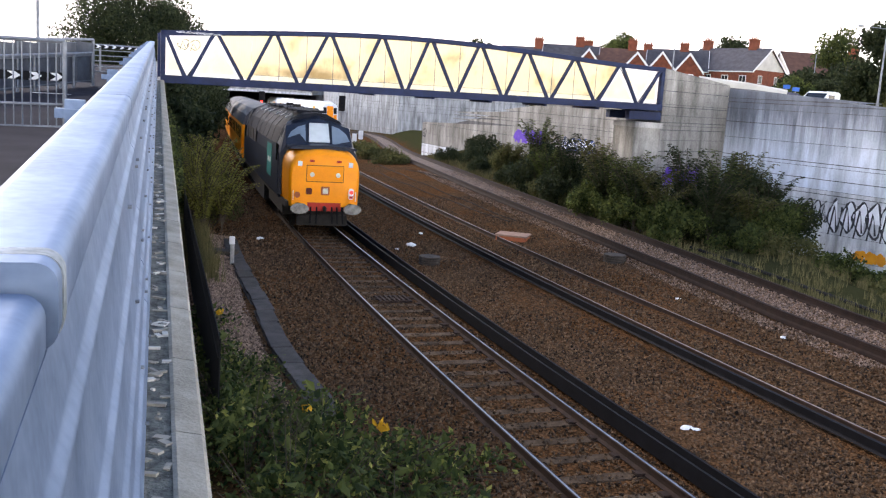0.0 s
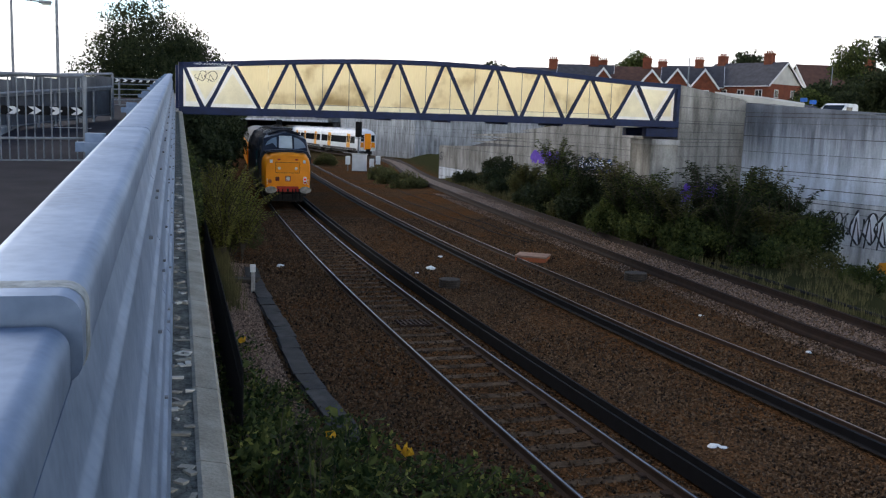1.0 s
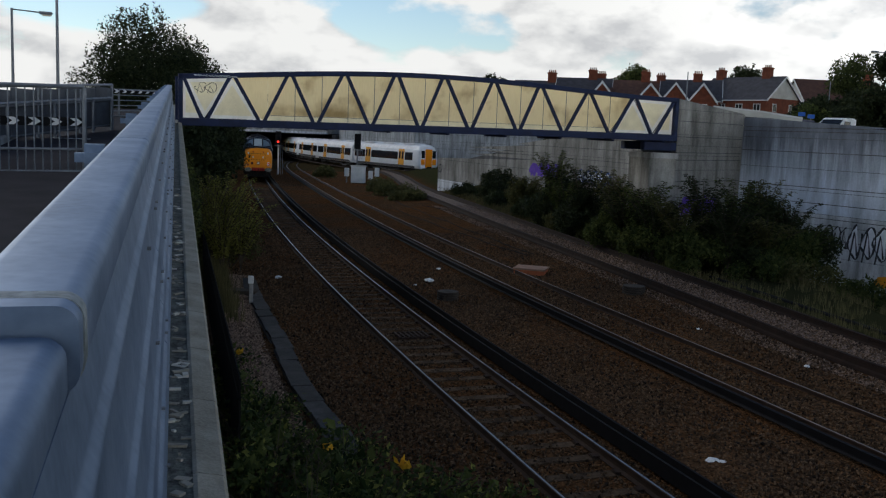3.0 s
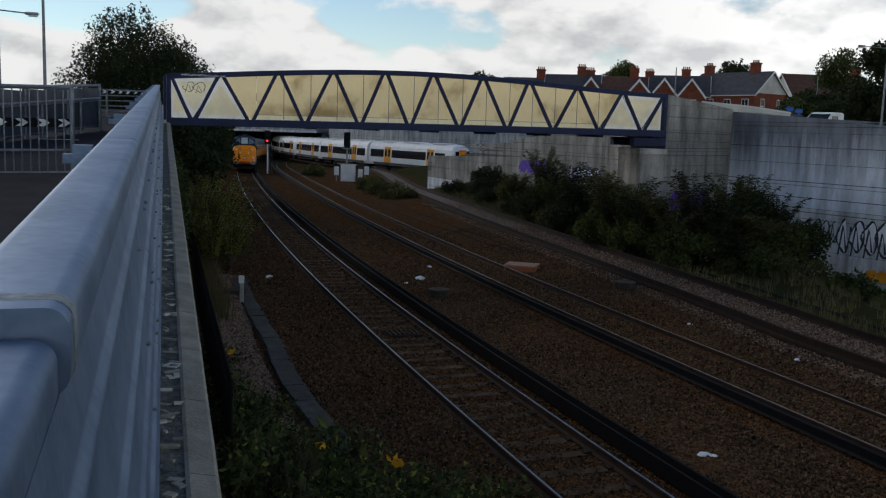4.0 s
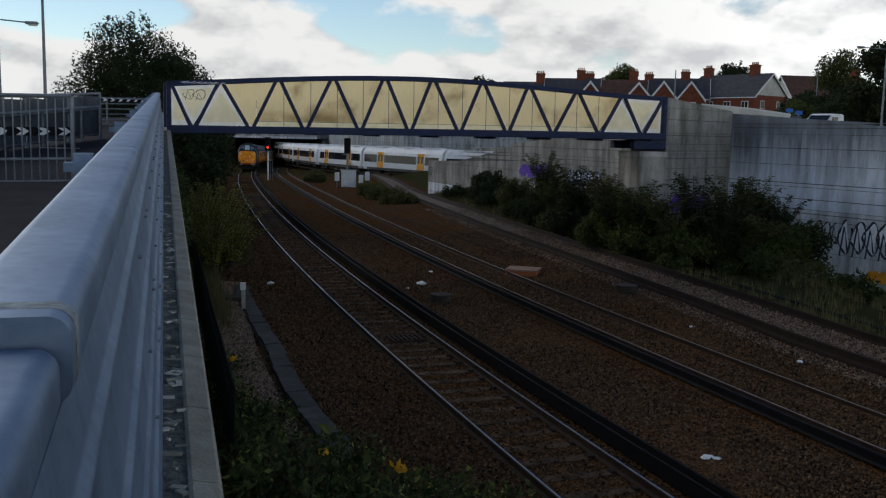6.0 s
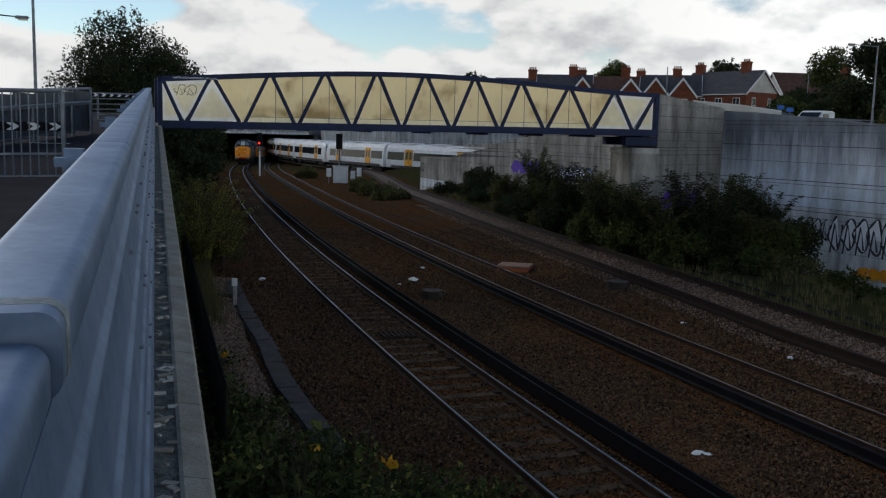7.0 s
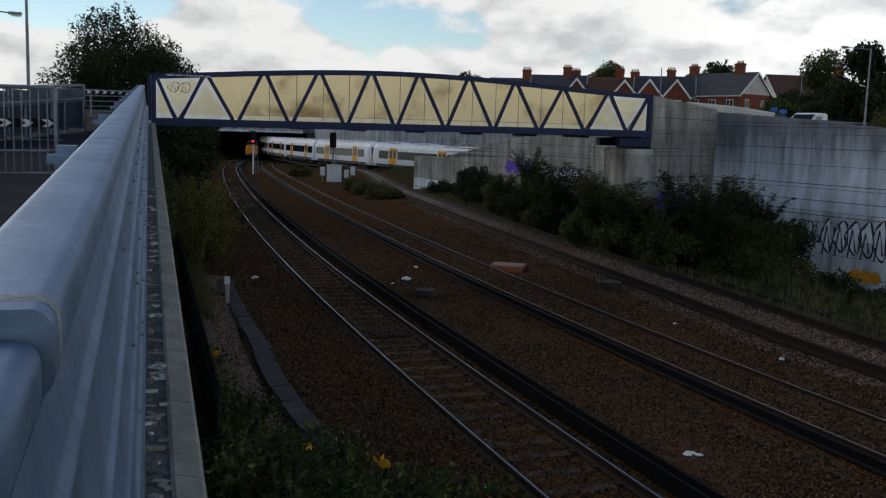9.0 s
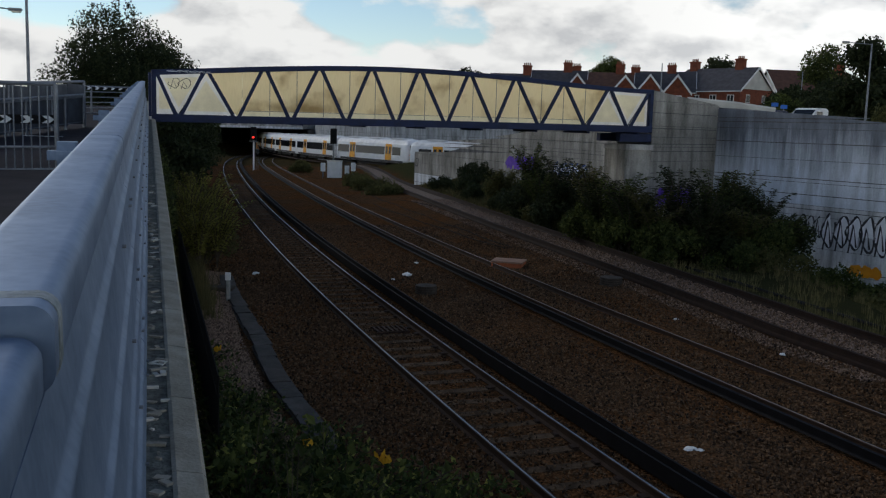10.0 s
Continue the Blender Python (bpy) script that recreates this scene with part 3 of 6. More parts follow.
def build_branch():
    tr = tagged(new("railway_track"), "branch line track curving under the road bridge", "railway track")
    for d in (-0.7525, 0.7525):
        part("rail", sw(offset(lambda s: emu_at(s), np.arange(2, 300, 4.0), d), RAIL), M_RAIL, tr)


build_branch()


def build_shoulder():
    """Ballast heaped over the sleeper ends."""
    for f, a, b_ in ((t1, -2.1, -0.86), (t1, 0.86, 2.3), (t2, -2.3, -0.86), (t2, 0.86, 2.2), (t2, -0.72, 0.72), (t1, -0.71, 0.71)):
        n = 7
        prof = [(a, -0.3)] + [(a + (b_ - a) * i / n, (-0.176 if f is t1 and abs(a) < 0.72 else -0.115 if f is t1 else -0.14) - (0.13 * (1 - i / n) ** 2 if a < -1 else 0.13 * (i / n) ** 2 if b_ > 1 else 0)) for i in range(n + 1)] + [(b_, -0.3)]
        ob = part("ballast_shoulder", sw(offset(f, list(np.arange(3, 110, 1.0)), 0), prof), M_GROUND)
        tagged(ob, "heaped brown ballast along the rails", "ballast", kind="stuff")


build_shoulder()


# pale stone spread between the rails of the siding
def build_siding_fill():
    ys = list(np.arange(6, 122, 1.5))
    bm = sw(offset(t3, ys, 0), [(-0.86, -0.3), (0.86, -0.3), (0.86, -0.2), (0.62, -0.16), (0.2, -0.14), (-0.3, -0.145), (-0.6, -0.165), (-0.86, -0.2)])
    ob = part("siding_ballast", bm, mat("pale_pink_ballast", (0.2, 0.142, 0.11), (0.05, 0.035, 0.027), scale=10, fine=28, rough=0.95, bump=1.0, dist=0.04))
    tagged(ob, "pale pinkish stone fill between siding rails", "ballast", kind="stuff")


build_siding_fill()


def bed(d, between, beside):
    """Top of the ballast d metres from the middle of a line."""
    d = abs(d)
    return between if d < 0.7 else beside - 0.13 * ((d - 0.86) / 1.3) ** 2 if 0.86 < d < 2.2 else -9


def build_stones():
    """Loose stones over the near track bed."""
    rng = np.random.RandomState(3)
    base = np.array([(1, 0, 0), (-1, 0, 0), (0, 1, 0), (0, -1, 0), (0, 0, 1), (0, 0, -0.6)], float)
    verts, faces = [], []
    n = 0
    while n < 92000:
        y = 9 + 37 * rng.rand() ** 1.6
        x = -9 + 24 * rng.rand()
        p, s = par_side(x, y)
        c3 = t3x(y)
        if p < 0.9 or x > c3 + 2:
            continue
        a1, a2 = x - np.polyval(C1, y), x - np.polyval(C2, y)
        if abs(a1) < 0.68 and rng.rand() < 0.5:
            continue
        if abs(abs(a1) - 0.75) < 0.12 or abs(abs(a2) - 0.75) < 0.12 or abs(a1 - 1.3) < 0.2 or abs(a2 + 1.3) < 0.2 or abs(abs(x - c3) - 0.95) < 0.22:
            continue
        z = max(land(x, y)[0], bed(0.95 * a1, -0.176, -0.115), bed(0.95 * a2, -0.14, -0.14), -0.155 + t3(y).z if abs(x - c3) < 0.75 else -9) + 0.008
        r = 0.018 + 0.026 * rng.rand()
        q = Euler(tuple(rng.rand(3) * 6.28)).to_matrix()
        k = len(verts)
        for b in base * (r * (0.7 + 0.6 * rng.rand(6, 1))) * (1, 0.8, 0.7):
            v = q @ Vector(b)
            verts.append((x + v.x, y + v.y, z + v.z + 0.008))
        faces += [(k + i, k + j, k + l) for i, j, l in ((0, 2, 4), (2, 1, 4), (1, 3, 4), (3, 0, 4), (2, 0, 5), (1, 2, 5), (3, 1, 5), (0, 3, 5))]
        n += 1
    ob = raw("ballast_stones", verts, faces, STONE)
    tagged(ob, "loose brown and grey ballast stones on the track bed", "stones", kind="stuff")


STONE_P = leaf_mat("pale_gravel_stone", (0.06, 0.04, 0.029), (0.33, 0.225, 0.165), 0.0)
STONE = leaf_mat("ballast_stone", (0.009, 0.0055, 0.003), (0.165, 0.096, 0.05), 0.0)
build_stones()


def build_gravel():
    """Pale beige gravel of the walkway between the fence and the cable trough."""
    rng, v, f = np.random.RandomState(6), [], []
    ys = np.arange(13.5, 31, 0.35)
    for y in ys:
        x0, x1 = -0.3024 * y + 0.75, float(np.interp(y, [13.3, 16.2, 20.9, 24.9, 30.0], [-1.6, -2.75, -4.25, -5.35, -6.75]))
        for k in range(9):
            x = x0 + (x1 - x0) * k / 8
            v.append((x, y, land(x, y)[0] + 0.012 + 0.045 * math.sin(math.pi * k / 8) + 0.012 * rng.rand()))
    for j in range(len(ys) - 1):
        f += [(j * 9 + k, j * 9 + k + 1, j * 9 + k + 10, j * 9 + k + 9) for k in range(8)]
    ob = raw("gravel_walkway", v, f, mat("beige_gravel", (0.21, 0.155, 0.105), (0.035, 0.024, 0.016), scale=2.5, fine=26, rough=1.0, bump=1.0, dist=0.04, spec=0.0, amount=0.9))
    tagged(ob, "pale beige gravel walkway beside the cable trough", "gravel", kind="stuff")


build_gravel()


def build_pale_stones():
    """Pale stones on the siding and on the walkway."""
    rng = np.random.RandomState(8)
    verts, faces = {"siding": [], "walkway": []}, {"siding": [], "walkway": []}
    for i in range(44000):
        if i % 3:
            y = 18 + 42 * rng.rand() ** 1.4
            d = -1.75 + 3.3 * rng.rand()
            if 0.8 < abs(d) < 1.06:
                continue
            x, key = t3x(y) + d, "siding"
            z = t3(y).z + (-0.15 if abs(d) < 0.8 else -0.2 - 0.04 * abs(d)) if abs(d) < 1.3 else land(x, y)[0]
        else:
            y = 13.5 + 17 * rng.rand() ** 1.3
            x0, x1 = -0.3024 * y + 0.75, float(np.interp(y, [13.3, 16.2, 20.9, 24.9, 30.0], [-1.6, -2.75, -4.25, -5.35, -6.75]))
            u = rng.rand()
            x, key = x0 + (x1 - x0) * u, "walkway"
            z = land(x, y)[0] + 0.02 + 0.045 * math.sin(math.pi * u)
        r = 0.016 + 0.026 * rng.rand()
        q = Euler(tuple(rng.rand(3) * 6.28)).to_matrix()
        v, f = verts[key], faces[key]
        k = len(v)
        for b in np.array([(1, 0, 0), (-1, 0, 0), (0, 0.8, 0), (0, -0.8, 0), (0, 0, 0.7), (0, 0, -0.5)]) * (r * (0.7 + 0.6 * rng.rand(6, 1))):
            w = q @ Vector(b)
            v.append((x + w.x, y + w.y, z + w.z + 0.008))
        f += [(k + a, k + b, k + c) for a, b, c in ((0, 2, 4), (2, 1, 4), (1, 3, 4), (3, 0, 4), (2, 0, 5), (1, 2, 5), (3, 1, 5), (0, 3, 5))]
    for key, label in (("siding", "loose pale pinkish stones along the siding"), ("walkway", "loose beige stones on the walkway")):
        tagged(raw(key + "_stones", verts[key], faces[key], STONE_P), label, "stones", kind="stuff")


build_pale_stones()


# ---------------------------------------------------------------- parapet beside the camera
def par(s, u, v):
    """s metres along the parapet, u to the right of the eye's line, v below it."""
    return EYE + PAR_D * s + PAR_R * u - Vector((0, 0, v))


def along(s0, s1, u, v, step=2.0):
    n = max(2, int((s1 - s0) / step) + 1)
    return [par(s0 + (s1 - s0) * i / (n - 1), u, v) for i in range(n)]


def rounded(w, h, r, k=5):
    out = []
    for cx, cy, a0 in ((w / 2 - r, h / 2 - r, 0), (-w / 2 + r, h / 2 - r, 90), (-w / 2 + r, -h / 2 + r, 180), (w / 2 - r, -h / 2 + r, 270)):
        out += [(cx + r * math.cos(radians(a0 + 90 * i / k)), cy + r * math.sin(radians(a0 + 90 * i / k))) for i in range(k + 1)]
    return out


PAR_END = 33.0
M_COLLAR = mat("worn_zinc_lip", (0.36, 0.39, 0.4), (0.13, 0.15, 0.15), scale=18, fine=90, rough=0.85, bump=0.6, dist=0.006)


def build_parapet():
    pa = tagged(new("bridge_parapet"), "galvanised steel vehicle parapet with box handrail and ribbed sheeting", "parapet")
    joints = [-2.3, 1.26, 4.7, 8.2, 11.7, 15.2, 18.7, 22.2, 25.7, 29.2, PAR_END]
    for i, (a, b) in enumerate(zip(joints, joints[1:])):
        near = i == 0
        r = part("handrail", sw(along(a + 0.012, b - 0.012, -0.208 if near else -0.206, 0.385 if near else 0.36), rounded(0.15, 0.1, 0.03) if near else rounded(0.172, 0.12, 0.03)), M_STEEL, pa, "broad galvanised box handrail", True)
        if near:
            part("joint_collar", sw(along(b + 0.06, b + 0.1, -0.206, 0.361, 0.02), rounded(0.176, 0.123, 0.03)), M_COLLAR, r, "worn pale lip of the handrail joint", True)
        if i:
            part("joint_sleeve", sw(along(b - 0.09, b + 0.09, -0.206, 0.36, 0.1), rounded(0.164, 0.112, 0.026)), M_STEEL_D, r, "dull steel sleeve inside the handrail joint", True)
        sheet = [(0.0, 0.0)]
        for v, h in ((0.14, 0.015), (0.437, 0.015), (0.705, 0.014), (0.905, 0.016)):
            for k in range(9):
                e = -0.034 + 0.0085 * k
                sheet.append((0.004 + (v + e) * 0.088 + h * math.cos(e / 0.034 * math.pi / 2) ** 2, -v - e))
        sheet += [(0.106, -1.13), (0.09, -1.13), (-0.02, 0.0)]
        if i == 0:
            continue
        if i == 1:
            a = -2.3
        p = part("ribbed_sheet", sw(along(a + 0.006, b - 0.006, -0.135, 0.42), sheet), M_STEEL, pa, "ribbed galvanised sheet below the handrail", True)
        for k, v in ((0, 0.2), (1, 0.55), (2, 0.8), (3, 1.02)):
            for s in (a + 0.12, a + 1.15, b - 1.2, b - 0.12):
                q = par(s, -0.135 + 0.02 + v * 0.083, 0.42 + v)
                part("bolt", rd(q, q + PAR_R * 0.014, 0.007, 6), M_STEEL_D, p)
        post = part("post", bx((0, 0, 0), (0.13, 0.16, 1.2), Matrix.Translation(par(b - 0.35, -0.36, 1.06)), 0.02), M_STEEL_D, pa, "steel post behind the sheeting")
        part("bracket", bx((0, 0, 0), (0.16, 0.17, 0.12), Matrix.Translation(par(b - 0.35, -0.34, 0.37)) @ Matrix.Rotation(radians(17), 4, "Z"), 0.04), M_STEEL, post, "rounded post cap bracket")


build_parapet()


def build_plinth():
    w = part("retaining_wall", sw(along(-4, 62, 0, 0, 4), [(-0.75, -1.72), (0.02, -1.62), (0.155, -1.62), (0.155, -5.2 - 2.6), (-0.75, -5.2 - 2.6)]), M_CONC)
    tagged(w, "concrete retaining wall carrying the road", "wall", kind="structure")
    m = part("mortar_bed", sw(along(-4, 33, 0, 0, 0.5), [(-0.35, -1.625), (0.075, -1.625), (0.075, -1.556), (-0.35, -1.552)]), M_MORTAR)
    tagged(m, "crumbling mossy mortar strip under the parapet", "mortar", kind="structure")
    s, rng = -3.6, random.Random(2)
    cop = tagged(new("coping"), "worn pale concrete coping stones along the wall", "coping")
    while s < 33:
        part("coping_stone", sw(along(s + 0.004, s + 0.896, 0, 0), [(0.068, -1.66), (0.2, -1.66), (0.2, -1.585), (0.185, -1.565), (0.085, -1.545), (0.068, -1.55)]), M_COPING, cop)
        s += 0.9
    for i in range(150):
        q = par(0.6 + 13 * rng.random() ** 1.6, rng.uniform(-0.03, 0.062), 1.553)
        part("mortar_flake", bx((0, 0, 0), (rng.uniform(0.01, 0.035), rng.uniform(0.02, 0.09), rng.uniform(0.004, 0.016)), Matrix.Translation(q) @ Matrix.Rotation(rng.uniform(0, 3), 4, "Z")), M_COPING if i % 3 else M_RENDER, m)


build_plinth()


# ---------------------------------------------------------------- footbridge
FB_A, FB_B = Vector((-9.59, 31.99, 0)), Vector((8.93, 38.48, 0))
FB_U = (FB_B - FB_A).normalized()
FB_L = (FB_B - FB_A).length
FB_N = Vector((FB_U.y, -FB_U.x, 0))       # towards the camera
FB_M = Matrix(((FB_U.x, -FB_N.x, 0, FB_A.x), (FB_U.y, -FB_N.y, 0, FB_A.y), (0, 0, 1, 0), (0, 0, 0, 1)))
TOP_S, TOP_Z = (0, 1.8, 3.8, 5.8, 7.7, 9.6, 11.6, 13.5, 15.6, 17.6, 19.63), (6.46, 6.59, 6.74, 6.86, 6.93, 6.96, 6.92, 6.82, 6.7, 6.63, 6.56)
TOP_C = np.polyfit(TOP_S, TOP_Z, 4)
VALLEY = [0.87, 2.83, 4.75, 6.77, 8.67, 10.64, 12.61, 14.56, 16.61, 18.56]
APEX = [1.8, 3.8, 5.77, 7.7, 9.56, 11.55, 13.48, 15.56, 17.6]


def fb_bot(s):
    return 4.73 + 0.1 * math.sin(min(s / FB_L, 1) * math.pi / 2)


def fb_top(s):
    return float(np.polyval(TOP_C, s))


def bar(a, b, w, d, m):
    """A flat bar from a to b in the bridge's side plane (s, z), w wide and d deep."""
    (s0, z0), (s1, z1) = a, b
    n = math.hypot(s1 - s0, z1 - z0)
    return bx((0, 0, 0), (n, d, w), m @ Matrix.Translation(((s0 + s1) / 2, 0, (z0 + z1) / 2)) @ Matrix.Rotation(-math.atan2(z1 - z0, s1 - s0), 4, "Y"), 0.012)


def build_footbridge():
    fb = tagged(new("footbridge"), "dark blue steel truss footbridge with cream translucent panels", "footbridge")
    for back in (0, 1):
        m = FB_M @ Matrix.Translation((0, 2.3 * back, 0))
        ss = np.linspace(0, FB_L, 25)
        part("top_chord", sw([m @ Vector((s, 0, fb_top(s) - 0.08)) for s in ss], rounded(0.2, 0.17, 0.02, 2)), M_BLUE, fb)
        part("bottom_chord", sw([m @ Vector((s, 0, fb_bot(s) + 0.12)) for s in ss], rounded(0.24, 0.26, 0.02, 2)), M_BLUE, fb)
        for s in (0.07, FB_L - 0.07):
            part("end_post", bar((s, fb_bot(s)), (s, fb_top(s)), 0.15, 0.2, m), M_BLUE, fb)
        for i, v in enumerate(VALLEY):
            lo = fb_bot(v) + 0.22
            l = APEX[i - 1] if i else 0.1
            r = APEX[i] if i < len(APEX) else FB_L - 0.1
            for sgn, ap in ((-1, l), (1, r)):
                part("diagonal", bar((v + sgn * 0.09, lo), (ap - sgn * 0.09, fb_top(ap) - 0.14), 0.115, 0.12, m), M_BLUE, fb)
        if back:
            continue
        # sheets between the diagonals, split at the joints
        cuts = [0.14] + [0.14 + (FB_L - 0.28) * i / 20 for i in range(1, 20)] + [FB_L - 0.14]
        for i, (a, b) in enumerate(zip(cuts, cuts[1:])):
            y = 0.1
            if i in (0, 1, 2, 17, 18, 19):
                continue
            part("panel_foot", pr([(a + 0.008, fb_bot(a) + 0.25), (b - 0.008, fb_bot(b) + 0.25), (b - 0.008, fb_bot(b) + 0.425), (a + 0.008, fb_bot(a) + 0.425)], y, y + 0.012, m), M_PANEL_F, fb, "paler foot strip of the panel")
            poly = [(a + 0.008, fb_bot(a) + 0.43), (b - 0.008, fb_bot(b) + 0.43), (b - 0.008, fb_top(b) - 0.17), (a + 0.008, fb_top(a) - 0.17)]
            p = part("panel", pr(poly, y, y + 0.012, m), M_PANEL, fb, "weathered cream translucent panel")
            part("panel_joint", bar((b, fb_bot(b) + 0.26), (b, fb_top(b) - 0.17), 0.022, 0.02, m @ Matrix.Translation((0, 0.09, 0))), M_STEEL_D, p)
            part("panel_seam", bx(((a + b) / 2, y - 0.01, fb_bot(a) + 0.43), (b - a - 0.02, 0.012, 0.014), m), M_STEEL_D, p, "thin seam along the foot of the panel")
    part("deck", bx((FB_L / 2, 1.15, 4.86), (FB_L, 2.1, 0.1), FB_M), M_CONC, fb, "footbridge deck")
    for i in range(9):
        part("cross_beam", bx((0.5 + i * (FB_L - 1) / 8, 1.15, 4.78), (0.12, 2.1, 0.1), FB_M), M_BLUE, fb)
    # end bays: triangular sheets with clear white margins that let the light through
    def lo_at(v):
        return (v, fb_bot(v) + 0.26)

    def hi_at(v):
        return (v, fb_top(v) - 0.17)

    c0, c1 = 0.14 + (FB_L - 0.28) * 3 / 20, 0.14 + (FB_L - 0.28) * 17 / 20
    bays = [(lo_at(0.16), lo_at(VALLEY[0] - 0.06), hi_at(0.16)), (hi_at(0.2), lo_at(VALLEY[0]), hi_at(APEX[0] - 0.04)), (lo_at(VALLEY[0] + 0.06), lo_at(VALLEY[1] - 0.06), hi_at(APEX[0])),
            (lo_at(VALLEY[-2] + 0.06), lo_at(VALLEY[-1] - 0.06), hi_at(APEX[-1])), (hi_at(APEX[-1] + 0.04), lo_at(VALLEY[-1]), hi_at(FB_L - 0.2)), (lo_at(VALLEY[-1] + 0.06), lo_at(FB_L - 0.16), hi_at(FB_L - 0.16))]
    for tri in bays:
        cx, cz = sum(p[0] for p in tri) / 3, sum(p[1] for p in tri) / 3
        k = 0.74 if abs(tri[0][0] - tri[1][0]) > 1.2 or tri[0][1] > 6 else 0.6
        inner = [(cx + (x - cx) * k, cz + (z - cz) * k) for x, z in tri]
        sheet = part("end_panel", pr(inner, 0.1, 0.112, FB_M), M_PANEL_F, fb, "pale cream translucent end panel")
        for a in range(3):
            b = (a + 1) % 3
            part("clear_margin", pr([tri[a], tri[b], inner[b], inner[a]], 0.1, 0.11, FB_M), M_STRIP, sheet, "clear white margin of the end panel")
    for quad in ([lo_at(VALLEY[1]), lo_at(c0), hi_at(c0), hi_at(APEX[0])], [lo_at(c1), lo_at(VALLEY[-2]), hi_at(APEX[-1]), hi_at(c1)]):
        part("panel", pr(quad, 0.1, 0.112, FB_M), M_PANEL, fb, "weathered cream translucent panel")
    for i in (0, 1):
        part("bearing_beam", bx((FB_L - 0.6, 0.3 + 1.6 * i, 4.6), (1.5, 0.35, 0.34), FB_M, 0.02), M_BLUE, fb, "dark bearing beam under the bridge end")


build_footbridge()


# ---------------------------------------------------------------- retaining walls
def wall_run(name, pts, tops, base, thick, material, label, course=0.62, joints=2.4, foot=None):
    """A wall of board-marked courses: a core with a proud band for every course, real grooves between."""
    w = tagged(new(name), label, "wall", kind="structure")
    for (p, q, z0, z1) in zip(pts, pts[1:], tops, tops[1:]):
        a, b = Vector((*p, 0)), Vector((*q, 0))
        n = (b - a).length
        u = (b - a) / n
        m = Matrix(((u.x, -u.y, 0, a.x), (u.y, u.x, 0, a.y), (0, 0, 1, 0), (0, 0, 0, 1)))
        part("core", pr([(0, base), (n, base), (n, z1 - 0.02), (0, z0 - 0.02)], 0.035, thick, m), M_CONC_D, w)
        z = base
        k = 0
        while z < max(z0, z1):
            h = course * (0.3, 1.15, 0.85, 0.45, 1.3, 0.7, 1.0, 0.25)[(k * 5 + len(pts)) % 8]
            lo, hi = z + 0.02 + 0.014 * (k % 2), z + h
            # the band is cut off along the sloping top
            s = 0.0
            step = joints * (1 + 0.13 * (k % 3))
            while s < n - 0.05:
                e = min(s + step, n)
                ta, tb = z0 + (z1 - z0) * s / n, z0 + (z1 - z0) * e / n
                if lo < min(ta, tb) - 0.03 or lo < max(ta, tb) - 0.1:
                    poly = [(s + 0.001, lo), (e - 0.001, lo), (e - 0.001, max(min(hi, tb), lo + 0.02)), (s + 0.001, max(min(hi, ta), lo + 0.02))]
                    d = 0.022 * ((k * 31) % 5) / 5 + 0.004 * (int(s) % 3)
                    part("course", pr(poly, -d, 0.06, m), M_CONC_W if foot and hi < foot else material, w)
                s = e
            z += h
            k += 1
    return w


wall_run("wall_road", WALL[1:], [6.08, 5.44, 5.2, 4.9, 4.9], -1.6, 1.7, M_CONC_M, "tall grey board-marked concrete retaining wall with pale painted foot", 0.6, 6.7, 2.3)
wall_run("wall_pier", WALL[:2], [6.6, 6.15], -0.4, 1.7, M_CONC_P, "weathered grey concrete bridge abutment face", 0.42, 8.0)
wall_run("wall_wing", [WING[0], (0.9, 76.2), (6.6, 62.8), WING[1], WING[2]], [2.5, 2.7, 4.7, 5.0, 5.2], -0.6, 1.7, M_CONC_P, "low wing wall with sloping top and whitewashed foot", 0.7, 9.0, 1.5)
wall_run("wall_back", BACK[1:5], [7.0, 7.0, 7.2, 7.2], -2.6, 6.5, M_CONC_B, "pale concrete retaining wall behind the branch line", 1.4, 14.0)


def build_pier():
    p = tagged(new("bridge_pier"), "pale concrete bearing pier under the footbridge end", "pier")
    part("shaft", bx((FB_L - 0.42, 1.0, 2.0), (1.25, 1.7, 4.6), FB_M, 0.02), M_CONC_P, p)
    part("bearing_shelf", bx((FB_L - 0.42, 0.98, 4.22), (1.3, 1.85, 0.22), FB_M, 0.02), M_CONC, p)


build_pier()


def build_road_bridge():
    rb = tagged(new("road_overbridge"), "low concrete road bridge over the railway far off", "bridge")
    # deck and side walls drawn far back to keep the opening dark
    part("deck", bx((-45.5, 258, 4.0), (40, 150, 1.5), None, 0.05), M_CONC, rb)
    part("parapet", bx((-45.5, 183.3, 5.0), (40, 0.3, 0.7)), M_CONC, rb)
    part("girder", bx((-45.5, 182.8, 3.45), (40, 0.4, 0.4)), M_CONC_W, rb, "pale edge beam")
    part("abutment", bx((-60, 258, -0.6), (6, 150, 8.4)), M_CONC_D, rb)
    part("abutment", bx((-24.5, 260, -0.6), (1.2, 146, 7.6)), M_CONC_D, rb)
    # added wall in dark concrete, shuts out daylight behind the opening
    part("end_wall", bx((-45, 334, -0.6), (40, 1, 10)), M_CONC_D, rb)


build_road_bridge()

# ---------------------------------------------------------------- trains
def loco_at(s):
    """Pose on the main line: s metres from the eye, facing back down the line."""
    lo, hi = 5.0, 330.0
    for _ in range(40):
        y = (lo + hi) / 2
        if math.hypot(*line1(y).xy) < s:
            lo = y
        else:
            hi = y
    return line1(lo)


def line1(y):
    if y <= 190:
        return t1(y)
    p, q = t1(188), t1(190)
    return q + (q - p) / 2 * (y - 190)


